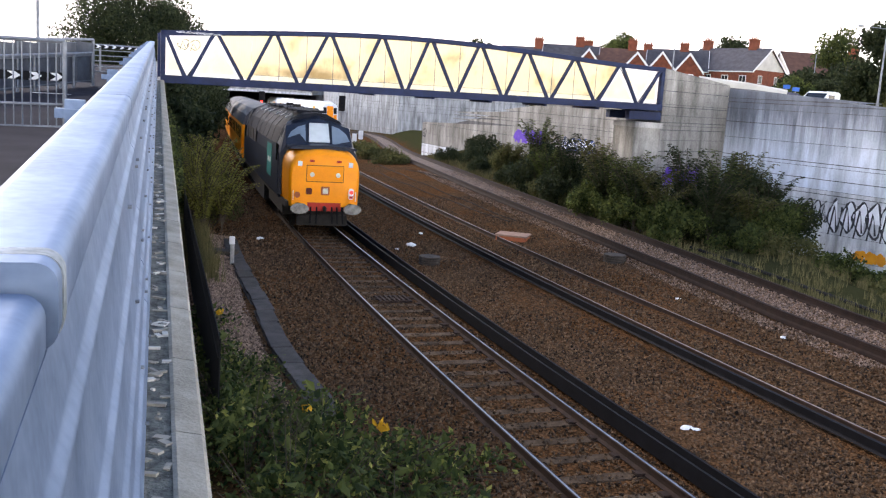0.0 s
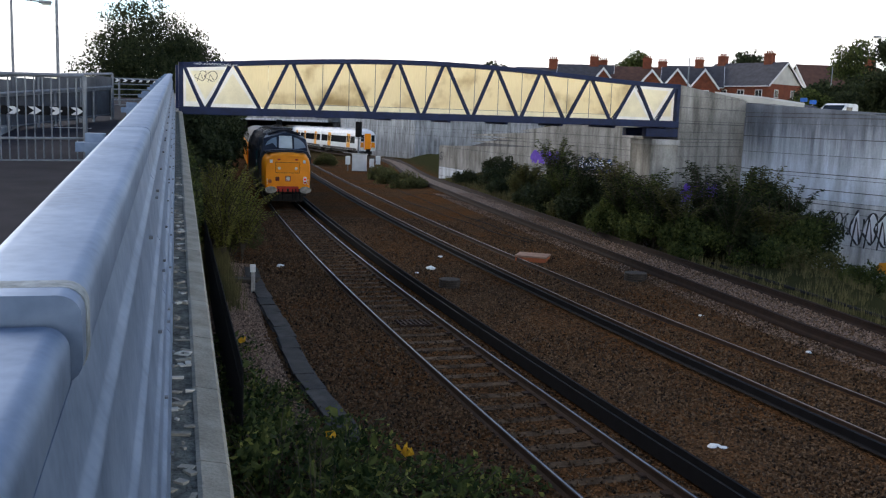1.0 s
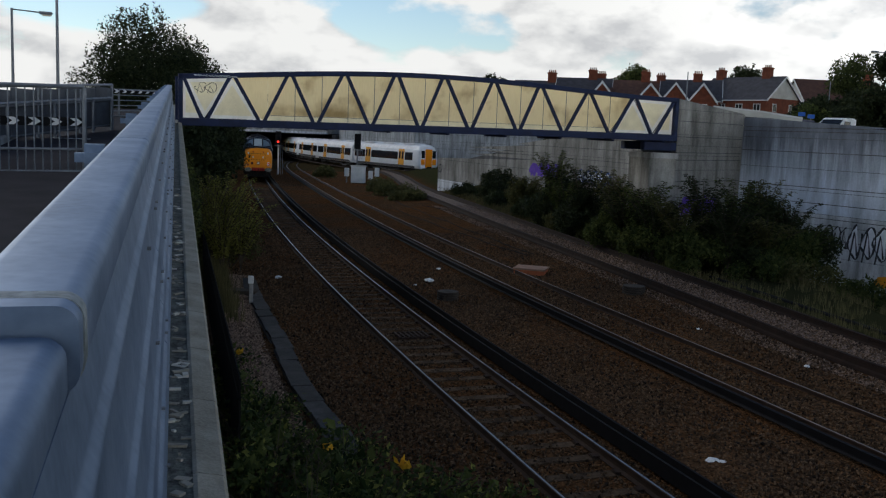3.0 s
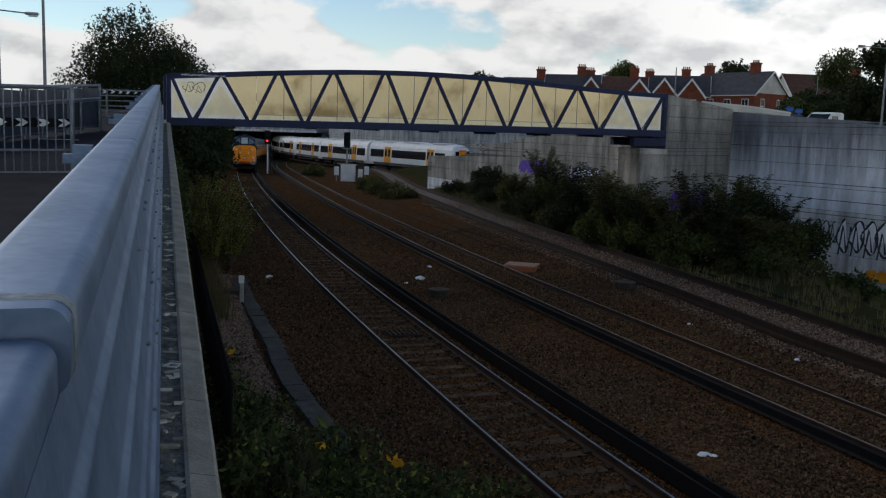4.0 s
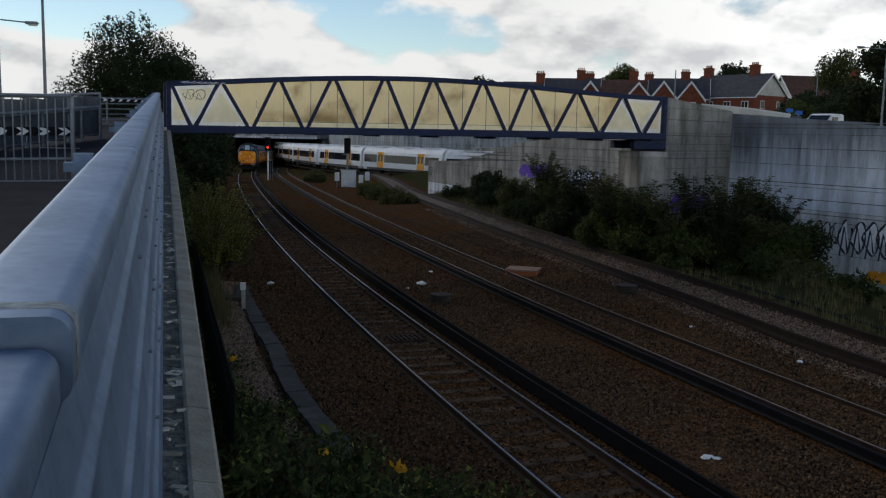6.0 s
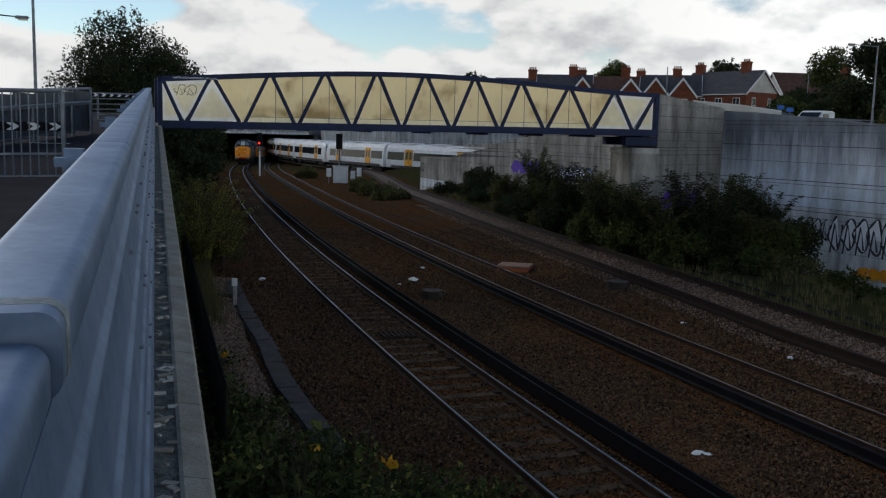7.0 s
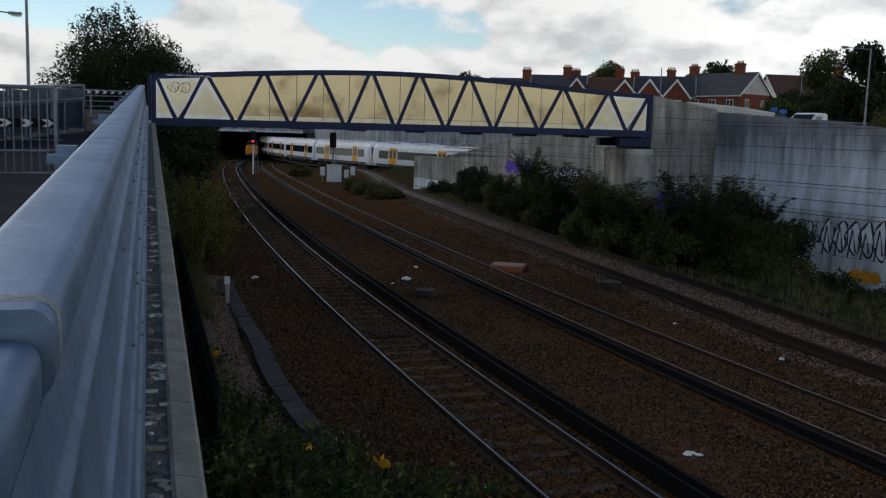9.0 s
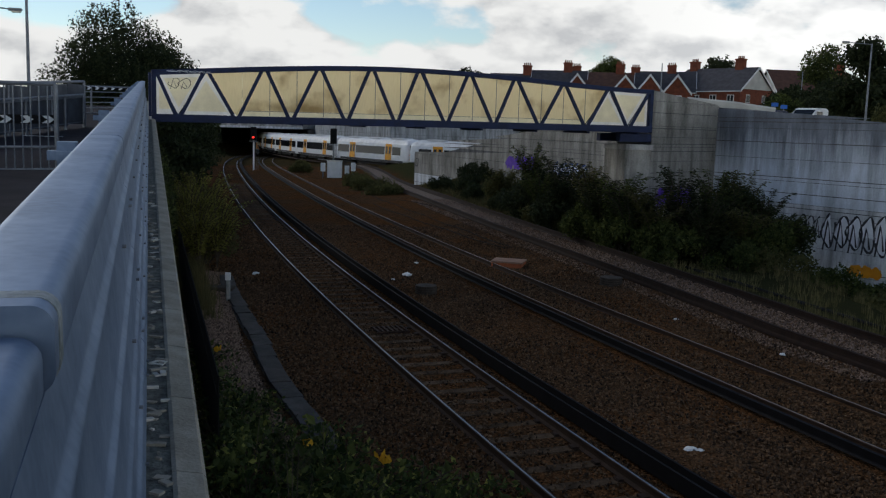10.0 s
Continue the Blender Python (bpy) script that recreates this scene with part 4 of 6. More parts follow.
def ride(f, back, front):
    """The pose of a vehicle whose bogies stand at two points of a line; its own +y points to the front."""
    a, b = f(back), f(front)
    d = (b - a).normalized()
    return Matrix.Translation((a + b) / 2) @ d.to_track_quat("Y", "Z").to_matrix().to_4x4()


BODY = [(-1.2, 0.95), (-1.345, 1.15), (-1.35, 2.35), (-1.3, 2.75), (-1.12, 3.25), (-0.8, 3.6), (-0.4, 3.78), (0, 3.83), (0.4, 3.78), (0.8, 3.6), (1.12, 3.25), (1.3, 2.75), (1.35, 2.35), (1.345, 1.15), (1.2, 0.95)]


def build_loco():
    """Nose towards -y."""
    lo = tagged(new("diesel_locomotive"), "dark navy diesel locomotive with yellow nose running away", "locomotive")
    L = 18.6
    body = part("body", pr([p for p in BODY if p[1] < 3.0], -L / 2 + 1.95, L / 2 - 1.95), M_LOCO, lo, "dark navy body side")
    roof_o = [p for p in BODY if p[1] > 2.7]
    rf = part("roof", pr(roof_o, -L / 2 + 2.35, L / 2 - 2.35), M_ROOFD, lo, "sooty dark blue-grey roof")
    for y in (-6.4, -4.4, -2.8, -1.2, 0.4, 2.0, 4.8, 6.4):
        part("roof_rib", pr([(x * 1.01, z + 0.02) for x, z in roof_o], y - 0.03, y + 0.03), M_ROOF, rf)
    for y in (-5.2, -3.6, -2.0, 0.6, 2.4, 4.0):
        part("roof_hatch", bx((0, y, 3.84), (1.1, 1.2, 0.07), None, 0.02), M_ROOFD, rf)
        for x in (-0.75, 0.75):
            part("vent", bx((x, y, 3.63), (0.3, 0.22, 0.08), Matrix.Translation((x, y, 3.63)) @ Matrix.Rotation(0.45 * (1 if x > 0 else -1), 4, "Y") @ Matrix.Translation((-x, -y, -3.63)), 0.01), M_ROOFP, rf, "worn roof vent")
    for y in (-0.8, 1.6):
        part("exhaust", rd((0.1, y, 3.8), (0.1, y, 3.98), 0.16, 10), M_BOGIE, rf)
    for sgn in (-1, 1):
        m = Matrix.Rotation(0 if sgn < 0 else math.pi, 4, "Z")
        # nose box: rounded brow, yellow all over
        bm = bmesh.new()
        ring = []
        yf, yb = -L / 2, -L / 2 + 1.75
        for y, k, t in ((yf, 0.93, 2.6), (yf + 0.08, 0.985, 2.69), (yf + 0.3, 1.0, 2.76), (yb, 1.0, 2.84)):
            prof = [(x * (0.955 if y == yb else 0.885), z) for x, z in ((-1.3 * k, 1.0), (-1.33 * k, 1.6), (-1.33 * k, t - 0.62), (-1.28 * k, t - 0.4), (-1.14 * k, t - 0.2), (-0.85 * k, t - 0.07), (-0.4 * k, t - 0.015), (0, t), (0.4 * k, t - 0.015), (0.85 * k, t - 0.07), (1.14 * k, t - 0.2), (1.28 * k, t - 0.4), (1.33 * k, t - 0.62), (1.33 * k, 1.6), (1.3 * k, 1.0))]
            ring.append([bm.verts.new(m @ Vector((x, y, z))) for x, z in prof])
        bm.faces.new(ring[0]), bm.faces.new(ring[-1])
        for a, b in zip(ring, ring[1:]):
            for i in range(len(a)):
                j = (i + 1) % len(a)
                bm.faces.new((a[i], a[j], b[j], b[i]))
        nose = part("nose", bm, M_YELLOW, lo, "bright warning yellow nose end", True)
        part("nose_top", pr([(-1.1, 2.8), (-0.8, 2.85), (0, 2.885), (0.8, 2.85), (1.1, 2.8), (1.1, 2.74), (-1.1, 2.74)], -L / 2 + 0.42, -L / 2 + 1.85, m), M_LOCO, nose, "black anti-glare top of the nose")
        # cab behind the nose, raked windscreen
        bm = bmesh.new()
        y0, y1, y2 = -L / 2 + 1.5, -L / 2 + 2.0, -L / 2 + 2.6
        rows = []
        for y, prof in ((y0, [(-1.33, 1.2), (-1.33, 2.5), (-1.15, 2.78), (0, 2.87), (1.15, 2.78), (1.33, 2.5), (1.33, 1.2)]),
                        (y1, [(-1.33, 1.2), (-1.32, 2.7), (-1.1, 3.38), (0, 3.68), (1.1, 3.38), (1.32, 2.7), (1.33, 1.2)]),
                        (y2, [(-1.34, 1.2), (-1.3, 2.8), (-1.0, 3.5), (0, 3.82), (1.0, 3.5), (1.3, 2.8), (1.34, 1.2)])):
            rows.append([bm.verts.new(m @ Vector((x, y, z))) for x, z in prof])
        bm.faces.new(rows[0]), bm.faces.new(rows[-1])
        for a, b in zip(rows, rows[1:]):
            for i in range(len(a)):
                j = (i + 1) % len(a)
                bm.faces.new((a[i], a[j], b[j], b[i]))
        cab = part("cab", bm, M_LOCO, lo, "navy cab with three-pane windscreen")
        rake = Matrix.Translation((0, y0 + 0.005, 2.87)) @ Matrix.Rotation(radians(-29), 4, "X")
        part("windscreen", pr([(-0.36, 0.04), (0.36, 0.04), (0.33, 0.72), (-0.33, 0.72)], -0.035, 0.03, m @ rake), M_SCREEN_L, cab, "centre pane with sky reflection painted in pale")
        for sx in (-1, 1):
            part("windscreen", pr([(sx * 0.46, 0.02), (sx * 1.15, -0.12), (sx * 1.12, 0.1), (sx * 0.96, 0.42), (sx * 0.72, 0.6), (sx * 0.46, 0.68)], -0.03, 0.05, m @ rake @ Matrix.Rotation(radians(6 * sx), 4, "Z")), M_SCREEN, cab, "side windscreen pane")
            part("cab_window", bx((sx * 1.335, -L / 2 + 2.35, 2.5), (0.03, 0.6, 0.55), m, 0.01), M_GLASS, cab)
            # lamps, marker panels and buffers
            part("nose_lamp_iron", bx((sx * 0.45, yf - 0.02, 2.42), (0.16, 0.05, 0.07), m, 0.015), M_RED, nose)
            part("marker_light", rd(m @ Vector((sx * 0.43, yf + 0.02, 2.0)), m @ Vector((sx * 0.43, yf - 0.05, 2.0)), 0.075, 12), M_HEAD, nose)
            part("tail_light", rd(m @ Vector((sx * 0.9, yf + 0.03, 1.36)), m @ Vector((sx * 0.9, yf - 0.03, 1.36)), 0.095, 12), M_TERRA, nose)
            part("label_plate", bx((sx * 0.84, yf + 0.0, 2.33), (0.14, 0.02, 0.15), m @ Matrix.Translation((0, -0.03, 0))), M_LITTER, nose, "small white warning plate")
            bf = part("buffer", rd(m @ Vector((sx * 0.87, yf + 0.1, 0.98)), m @ Vector((sx * 0.87, yf - 0.42, 0.98)), 0.14, 12), M_BOGIE, lo)
            part("buffer_head", pr([(sx * 0.87 + 0.3 * math.cos(a), 0.98 + 0.17 * math.sin(a)) for a in np.linspace(0, 6.283, 17)[:-1]], yf - 0.5, yf - 0.4, m), M_CHROME, bf, "oval steel buffer head")
            part("nose_handrail", rd(m @ Vector((sx * 1.04, yf - 0.04, 1.2)), m @ Vector((sx * 1.04, yf - 0.04, 1.5)), 0.014, 6), M_WHITE, nose)
        part("door_seam", bx((0, yf + 0.004, 2.03), (1.27, 0.03, 0.545), m, 0.014), M_BOGIE, nose, "dark seam round the nose panel")
        part("nose_door", bx((0, yf - 0.006, 2.03), (1.235, 0.03, 0.51), m, 0.014), M_YELLOW, nose, "raised panel with marker lights")
        part("tail_lamp_box", bx((0.88, yf - 0.06, 1.43), (0.17, 0.08, 0.34), m, 0.03), M_LITTER, nose, "white portable tail lamp")
        part("tail_lamp_lens", rd(m @ Vector((0.88, yf - 0.08, 1.48)), m @ Vector((0.88, yf - 0.125, 1.48)), 0.06, 12), M_TAIL, nose, "red lamp lens")
        part("tail_lamp_label", bx((0.88, yf - 0.105, 1.33), (0.13, 0.01, 0.08), m), M_RED, nose, "red reflective label")
        part("headlight", bx((0.02, yf - 0.025, 1.5), (0.2, 0.05, 0.19), m, 0.02), M_HEAD, nose, "square headlight")
        part("headlight_bezel", bx((0.02, yf - 0.005, 1.5), (0.29, 0.05, 0.27), m, 0.02), M_TERRA, nose, "brown rim of the headlight")
        part("jumper_cover", bx((-0.52, yf - 0.01, 1.48), (0.2, 0.05, 0.2), m, 0.02), M_REDD, nose)
        beam = part("buffer_beam", bx((0, yf + 0.05, 1.0), (1.15, 0.12, 0.3), m, 0.02), M_RED, lo, "red buffer beam")
        part("beam_end", bx((0, yf + 0.09, 1.0), (2.2, 0.12, 0.24), m, 0.02), M_BOGIE, lo, "dark beam behind the buffers")
        part("coupling_hook", bx((0, yf - 0.15, 0.95), (0.09, 0.3, 0.16), m, 0.02), M_BOGIE, beam)
        for x in (-0.45, -0.25, 0.25, 0.42, 0.6):
            part("brake_hose", rd(m @ Vector((x, yf - 0.06, 1.0)), m @ Vector((x * 1.05, yf - 0.16, 0.45)), 0.03, 6), M_BLACK, beam)
        part("snowplough", bx((0, yf + 0.35, 0.5), (1.7, 0.1, 0.36), m, 0.02), M_BOGIE, lo)
        # bogie with three wheelsets
        bg = part("bogie", bx((0, -L / 2 + 4.1, 0.68), (2.3, 4.6, 0.42), m, 0.03), M_BOGIE, lo)
        for k in range(3):
            for sx in (-1, 1):
                y = -L / 2 + 2.25 + 1.85 * k
                part("wheel", rd(m @ Vector((sx * 0.68, y, 0.475)), m @ Vector((sx * 0.82, y, 0.475)), 0.47, 16), M_BOGIE, bg)
    for sx in (-1, 1):
        part("body_stripe", bx((sx * 1.36, -4.6, 2.1), (0.012, 1.5, 1.1)), M_TEAL, body, "teal livery block")
        for k in range(4):
            part("grille", bx((sx * 1.365, 1.5 + 1.3 * k, 2.6), (0.02, 1.0, 0.5)), M_BOGIE, body)
        for y in (-5.0, -4.4):
            part("teal_bar", bx((sx * 1.37, y, 2.1), (0.012, 0.3, 0.16)), M_LITTER, body, "pale livery lettering bar")
    part("fuel_tank", bx((0, 0, 0.65), (2.5, 4.2, 0.75), None, 0.06), M_BOGIE, lo)
    part("underframe", bx((0, 0, 1.03), (2.5, L - 0.5, 0.2)), M_BOGIE, lo)
    for o in lo.children_recursive:
        for v in o.data.vertices:
            if v.co.z > 1.05:
                v.co.z = 1.05 + (v.co.z - 1.05) * 1.065
    return lo


def build_coach():
    co = tagged(new("test_train_coach"), "yellow railway coach with grey roof behind the locomotive", "railway coach", "coaches")
    L = 19.6
    body = part("body", pr([p for p in BODY if p[1] < 3.0], -L / 2, L / 2), M_YELLOW, co, "yellow coach body")
    part("roof", pr([(x * 1.0, z) for x, z in BODY if z > 2.7], -L / 2, L / 2), M_ROOF, co, "grey rounded roof")
    for sx in (-1, 1):
        for k in range(8):
            part("window", bx((sx * 1.355, -8.2 + 2.3 * k, 2.3), (0.02, 1.2, 0.65), None, 0.008), M_GLASS, body)
    part("gangway", bx((0, -L / 2 - 0.15, 2.0), (1.1, 0.4, 2.1), None, 0.05), M_BLACK, co)
    for sgn in (-1, 1):
        bg = part("bogie", bx((0, sgn * 7, 0.6), (2.3, 3.2, 0.4), None, 0.03), M_BOGIE, co)
        for y in (-1.2, 1.2):
            for sx in (-0.75, 0.75):
                part("wheel", rd((sx - 0.07, sgn * 7 + y, 0.46), (sx + 0.07, sgn * 7 + y, 0.46), 0.45, 14), M_BOGIE, bg)
    part("underframe", bx((0, 0, 1.0), (2.4, L, 0.25)), M_BOGIE, co)
    return co


EBODY = [(-1.25, 0.75), (-1.38, 1.1), (-1.4, 1.7), (-1.36, 2.5), (-1.28, 3.1), (-1.05, 3.5), (-0.6, 3.72), (0, 3.78), (0.6, 3.72), (1.05, 3.5), (1.28, 3.1), (1.36, 2.5), (1.4, 1.7), (1.38, 1.1), (1.25, 0.75)]


def build_car(cab):
    """One car of the electric train; a cab car's cab is at +y."""
    car = tagged(new("electric_train_car"), "white commuter train car with dark windows and orange-yellow doors", "train car", "cars of the electric train")
    L = 19.8
    front = L / 2 - (1.1 if cab else 0.15)
    body = part("body", pr([p for p in EBODY if p[1] < 3.2], -L / 2 + 0.15, front), M_EMU, car, "white car body")
    part("roof", pr([p for p in EBODY if p[1] > 3.05], -L / 2 + 0.15, front), M_EMUROOF, car, "pale ribbed roof")
    for y in (-6, 0, 6):
        part("roof_unit", bx((0, y, 3.8), (1.6, 3.0, 0.16), None, 0.05), M_EMUROOF, car)
    for sx in (-1, 1):
        tilt = Matrix.Translation((sx * 1.375, 0, 2.25)) @ Matrix.Rotation(sx * -0.055, 4, "Y")
        for y0, y1 in ((-9.4, -6.0), (-4.0, 4.0), (6.0, front - L / 2 + 9.2)):
            if y1 - y0 > 0.5:
                part("window_band", bx((0, (y0 + y1) / 2, 0), (0.03, y1 - y0, 0.98), tilt, 0.01), M_GLASS, body, "dark window band")
        for yc in (-5.0, 5.0):
            for k in (-0.4, 0.4):
                d = part("door", bx((0, yc + k, -0.15), (0.045, 0.76, 2.0), tilt, 0.012), M_DOOR, car, "orange-yellow sliding door")
                part("door_window", bx((0.0 + sx * 0.015, yc + k, 0.08), (0.04, 0.5, 0.95), tilt, 0.02), M_GLASS, d)
        part("skirt_band", bx((sx * 1.36, 0, 0.95), (0.03, L - 2.5, 0.3), None, 0.01), M_ROOF, car, "grey lower band")
    for sgn in (-1, 1):
        bg = part("bogie", bx((0, sgn * 7, 0.55), (2.2, 3.1, 0.5), None, 0.04), M_BOGIE, car)
        for y in (-1.3, 1.3):
            for sx in (-0.75, 0.75):
                part("wheel", rd((sx - 0.07, sgn * 7 + y, 0.42), (sx + 0.07, sgn * 7 + y, 0.42), 0.42, 14), M_BOGIE, bg)
    part("underframe_box", bx((0, 0, 0.62), (2.3, 8.5, 0.5), None, 0.05), M_BOGIE, car)
    part("gangway", bx((0, -L / 2 - 0.02, 2.0), (1.3, 0.36, 2.4), None, 0.05), M_BLACK, car)
    if cab:
        bm, rings = bmesh.new(), []
        for y, k, top in ((front, 1.0, 3.78), (front + 0.5, 0.985, 3.7), (front + 0.85, 0.93, 3.5), (front + 1.0, 0.82, 3.2)):
            sc = [(x * k, 0.75 + (z - 0.75) * (top - 0.75) / 3.03) for x, z in EBODY]
            rings.append([bm.verts.new((x, y, z)) for x, z in sc])
        bm.faces.new(rings[0]), bm.faces.new(rings[-1])
        for a, b in zip(rings, rings[1:]):
            for i in range(len(a)):
                j = (i + 1) % len(a)
                bm.faces.new((a[i], a[j], b[j], b[i]))
        c = part("cab", bm, M_EMU, car, "rounded white cab end")
        part("gangway_door", bx((0, front + 1.0, 2.05), (0.95, 0.12, 2.3), None, 0.04), M_YELLOW, c, "yellow end gangway door")
        for sx in (-1, 1):
            part("windscreen", bx((sx * 0.77, front + 0.985, 2.55), (0.52, 0.05, 0.95), None, 0.02), M_GLASS, c)
            part("lower_panel", bx((sx * 0.8, front + 0.99, 1.6), (0.55, 0.04, 0.75), None, 0.03), M_YELLOW, c, "yellow lower front panel")
            part("headlight", bx((sx * 0.8, front + 1.02, 1.2), (0.34, 0.04, 0.16), None, 0.02), M_HEAD, c)
        part("coupler", bx((0, front + 1.15, 0.85), (0.5, 0.5, 0.4), None, 0.05), M_BLACK, c)
    else:
        part("gangway", bx((0, L / 2 + 0.02, 2.0), (1.3, 0.36, 2.4), None, 0.05), M_BLACK, car)
    return car


M_SCREEN = mat("windscreen_glass", (0.16, 0.21, 0.26), (0.11, 0.15, 0.19), scale=1, fine=5, rough=0.12, bump=0.0, spec=0.5)
# pale base colour paints in the sky's reflection on the centre pane
M_SCREEN_L = mat("painted_reflection_windscreen_glass", (0.5, 0.55, 0.55), (0.35, 0.4, 0.4), scale=1, fine=5, rough=0.15, bump=0.0, spec=0.5)
loco = build_loco()
coaches = [build_coach()]
for _ in range(2):
    coaches.append(copy_thing(coaches[0], Matrix()))
cab_car, mid_car = build_car(True), build_car(False)
cars = [cab_car, mid_car] + [copy_thing(cab_car, Matrix()), copy_thing(cab_car, Matrix()), copy_thing(mid_car, Matrix()), copy_thing(mid_car, Matrix()), copy_thing(cab_car, Matrix()), copy_thing(cab_car, Matrix())]

# ---------------------------------------------------------------- path, guard rails and lamps on the road side
def road_z(s):
    return 3.38 + 0.0462 * s


def on_path(s, u):
    p = Vector((PAR_D.x * s, PAR_D.y * s, 0)) + PAR_R * u
    p.z = road_z(s)
    return p


def build_path():
    bm = bmesh.new()
    rows = [[bm.verts.new(on_path(s, u) + Vector((0, 0, dz))) for u, dz in ((-0.38, -0.3), (-0.38, 0), (-14, 0), (-14, -0.3))] for s in np.linspace(-6, 41, 20)]
    for a, b in zip(rows, rows[1:]):
        for i in range(3):
            bm.faces.new((a[i], a[i + 1], b[i + 1], b[i]))
    tagged(part("pavement", bm, M_ASPHALT), "dark asphalt footway beside the parapet", "pavement", kind="structure")
    for s, u, n in ((22.0, -2.2, 0.8),):
        d = PAR_D.xy.to_3d().normalized()
        p = on_path(s, u) + Vector((0, 0, 0.012))
        tagged(part("painted_mark", bx((0, 0, 0), (n, 0.1, 0.008), Matrix.Translation(p) @ Matrix.Rotation(radians(12), 4, "Z"), 0.002), M_WHITE), "worn white paint mark on the footway", "road marking")


build_path()


def guard_rail(name, a, b, h, label, bars=0.11, rails=(0.08,), chev=None, sheet=False, horizontal=0):
    """A steel railing from a to b, standing on the path."""
    g = tagged(new(name), label, "railing")
    a, b = Vector(a), Vector(b)
    n = (b - a).length
    up = Vector((0, 0, 1))
    for k in range(int(n / 2.2) + 2):
        p = a.lerp(b, min(k * 2.2 / n, 1))
        part("post", rd(p - up * 0.05, p + up * h, 0.036, 8), M_STEEL_D, g)
    part("top_rail", rd(a + up * h, b + up * h, 0.032, 8), M_STEEL_D, g)
    for r in rails:
        part("rail", rd(a + up * r, b + up * r, 0.02, 6), M_STEEL_D, g)
    if bars:
        me = mesh_of(rd((0, 0, rails[0]), (0, 0, h), 0.011, 5), "bar", M_STEEL_D)
        for k in range(1, int(n / bars)):
            o = new("bar", me)
            o.parent, o.location = g, a.lerp(b, k * bars / n)
    for k in range(horizontal):
        z = rails[0] + (h - rails[0]) * (k + 1) / (horizontal + 1)
        part("rail", rd(a + up * z, b + up * z, 0.018, 6), M_STEEL_D, g)
    if sheet:
        d = (b - a).normalized()
        for k in range(int(n / 1.0)):
            c = a.lerp(b, (k + 0.5) / int(n / 1.0)) + up * (h * 0.5)
            ang = math.atan2(d.y, d.x)
            part("mesh_panel", bx((0, 0, 0), (n / int(n / 1.0) - 0.03, 0.02, h - 0.12), Matrix.Translation(c) @ Matrix.Rotation(ang, 4, "Z"), 0.004), M_SHEETF, g, "dull grey sheet panel")
    return g


def chevrons(a, b, h, n, label):
    """A black board with white arrowheads."""
    a, b = Vector(a), Vector(b)
    u = (b - a).normalized()
    L = (b - a).length
    m = Matrix(((u.x, -u.y, 0, a.x), (u.y, u.x, 0, a.y), (u.z, 0, 1, a.z), (0, 0, 0, 1)))
    c = tagged(new("chevron_board"), label, "chevron board")
    part("board", bx((L / 2, 0, 0), (L, 0.03, h), m, 0.004), M_BLACK, c, "black board")
    w = L / n
    for i in range(n):
        x, q = w * (i + 0.2), h * 0.42
        part("chevron", pr([(x, q), (x + w * 0.34, q), (x + w * 0.62, 0), (x + w * 0.34, -q), (x, -q), (x + w * 0.28, 0)], -0.022, -0.016, m), M_WHITE, c, "white arrowhead")


M_SHEETF = mat("dull_fence_sheet", (0.1, 0.11, 0.125), (0.055, 0.06, 0.07), scale=3, fine=30, rough=0.6, metal=0.3, bump=0.1)
GA, GB = Vector((-5.58, 13.92, 4.08)), Vector((-9.2, 12.4, 4.02))
guard_rail("guard_rail", GA, GB, 1.25, "galvanised pedestrian guard rail with upright bars", 0.115, (0.0, 0.33), None)
chevrons((-9.6, 14.45, 4.76), (-6.3, 15.8, 4.8), 0.15, 11, "black and white chevron board behind the guard rail")
F1, F2, F3 = Vector((-9.2, 13.6, 4.05)), Vector((-9.05, 24.4, 4.62)), Vector((-10.75, 34.4, 4.95))
guard_rail("path_fence", F1, F2, 1.12, "grey sheeted steel fence along the footway", 0.0, (0.1, 0.72), sheet=True)
guard_rail("path_fence", Vector((-12.3, 29.6, 4.8)), Vector((-10.6, 34.0, 4.92)), 0.98, "steel fence closing the end of the footway", 0.0, (0.1,), horizontal=4)
chevrons((-12.3, 29.5, 5.72), (-10.65, 33.9, 5.86), 0.13, 12, "narrow chevron board on the end fence")
guard_rail("handrail_ramp", Vector((-9.0, 14.2, 4.05)), Vector((-9.0, 24.2, 4.6)), 0.8, "sloping grey handrail in front of the fence", 0.0, (0.75,))
kerb = part("kerb", sw([on_path(s, -2.9 - 0.02 * s) + Vector((0, 0, 0.06)) for s in np.linspace(8, 30, 12)], [(-0.07, -0.1), (0.07, -0.1), (0.07, 0.05), (0.05, 0.07), (-0.07, 0.07)]), M_CONC)
tagged(kerb, "pale concrete kerb edging the footway", "kerb", kind="structure")


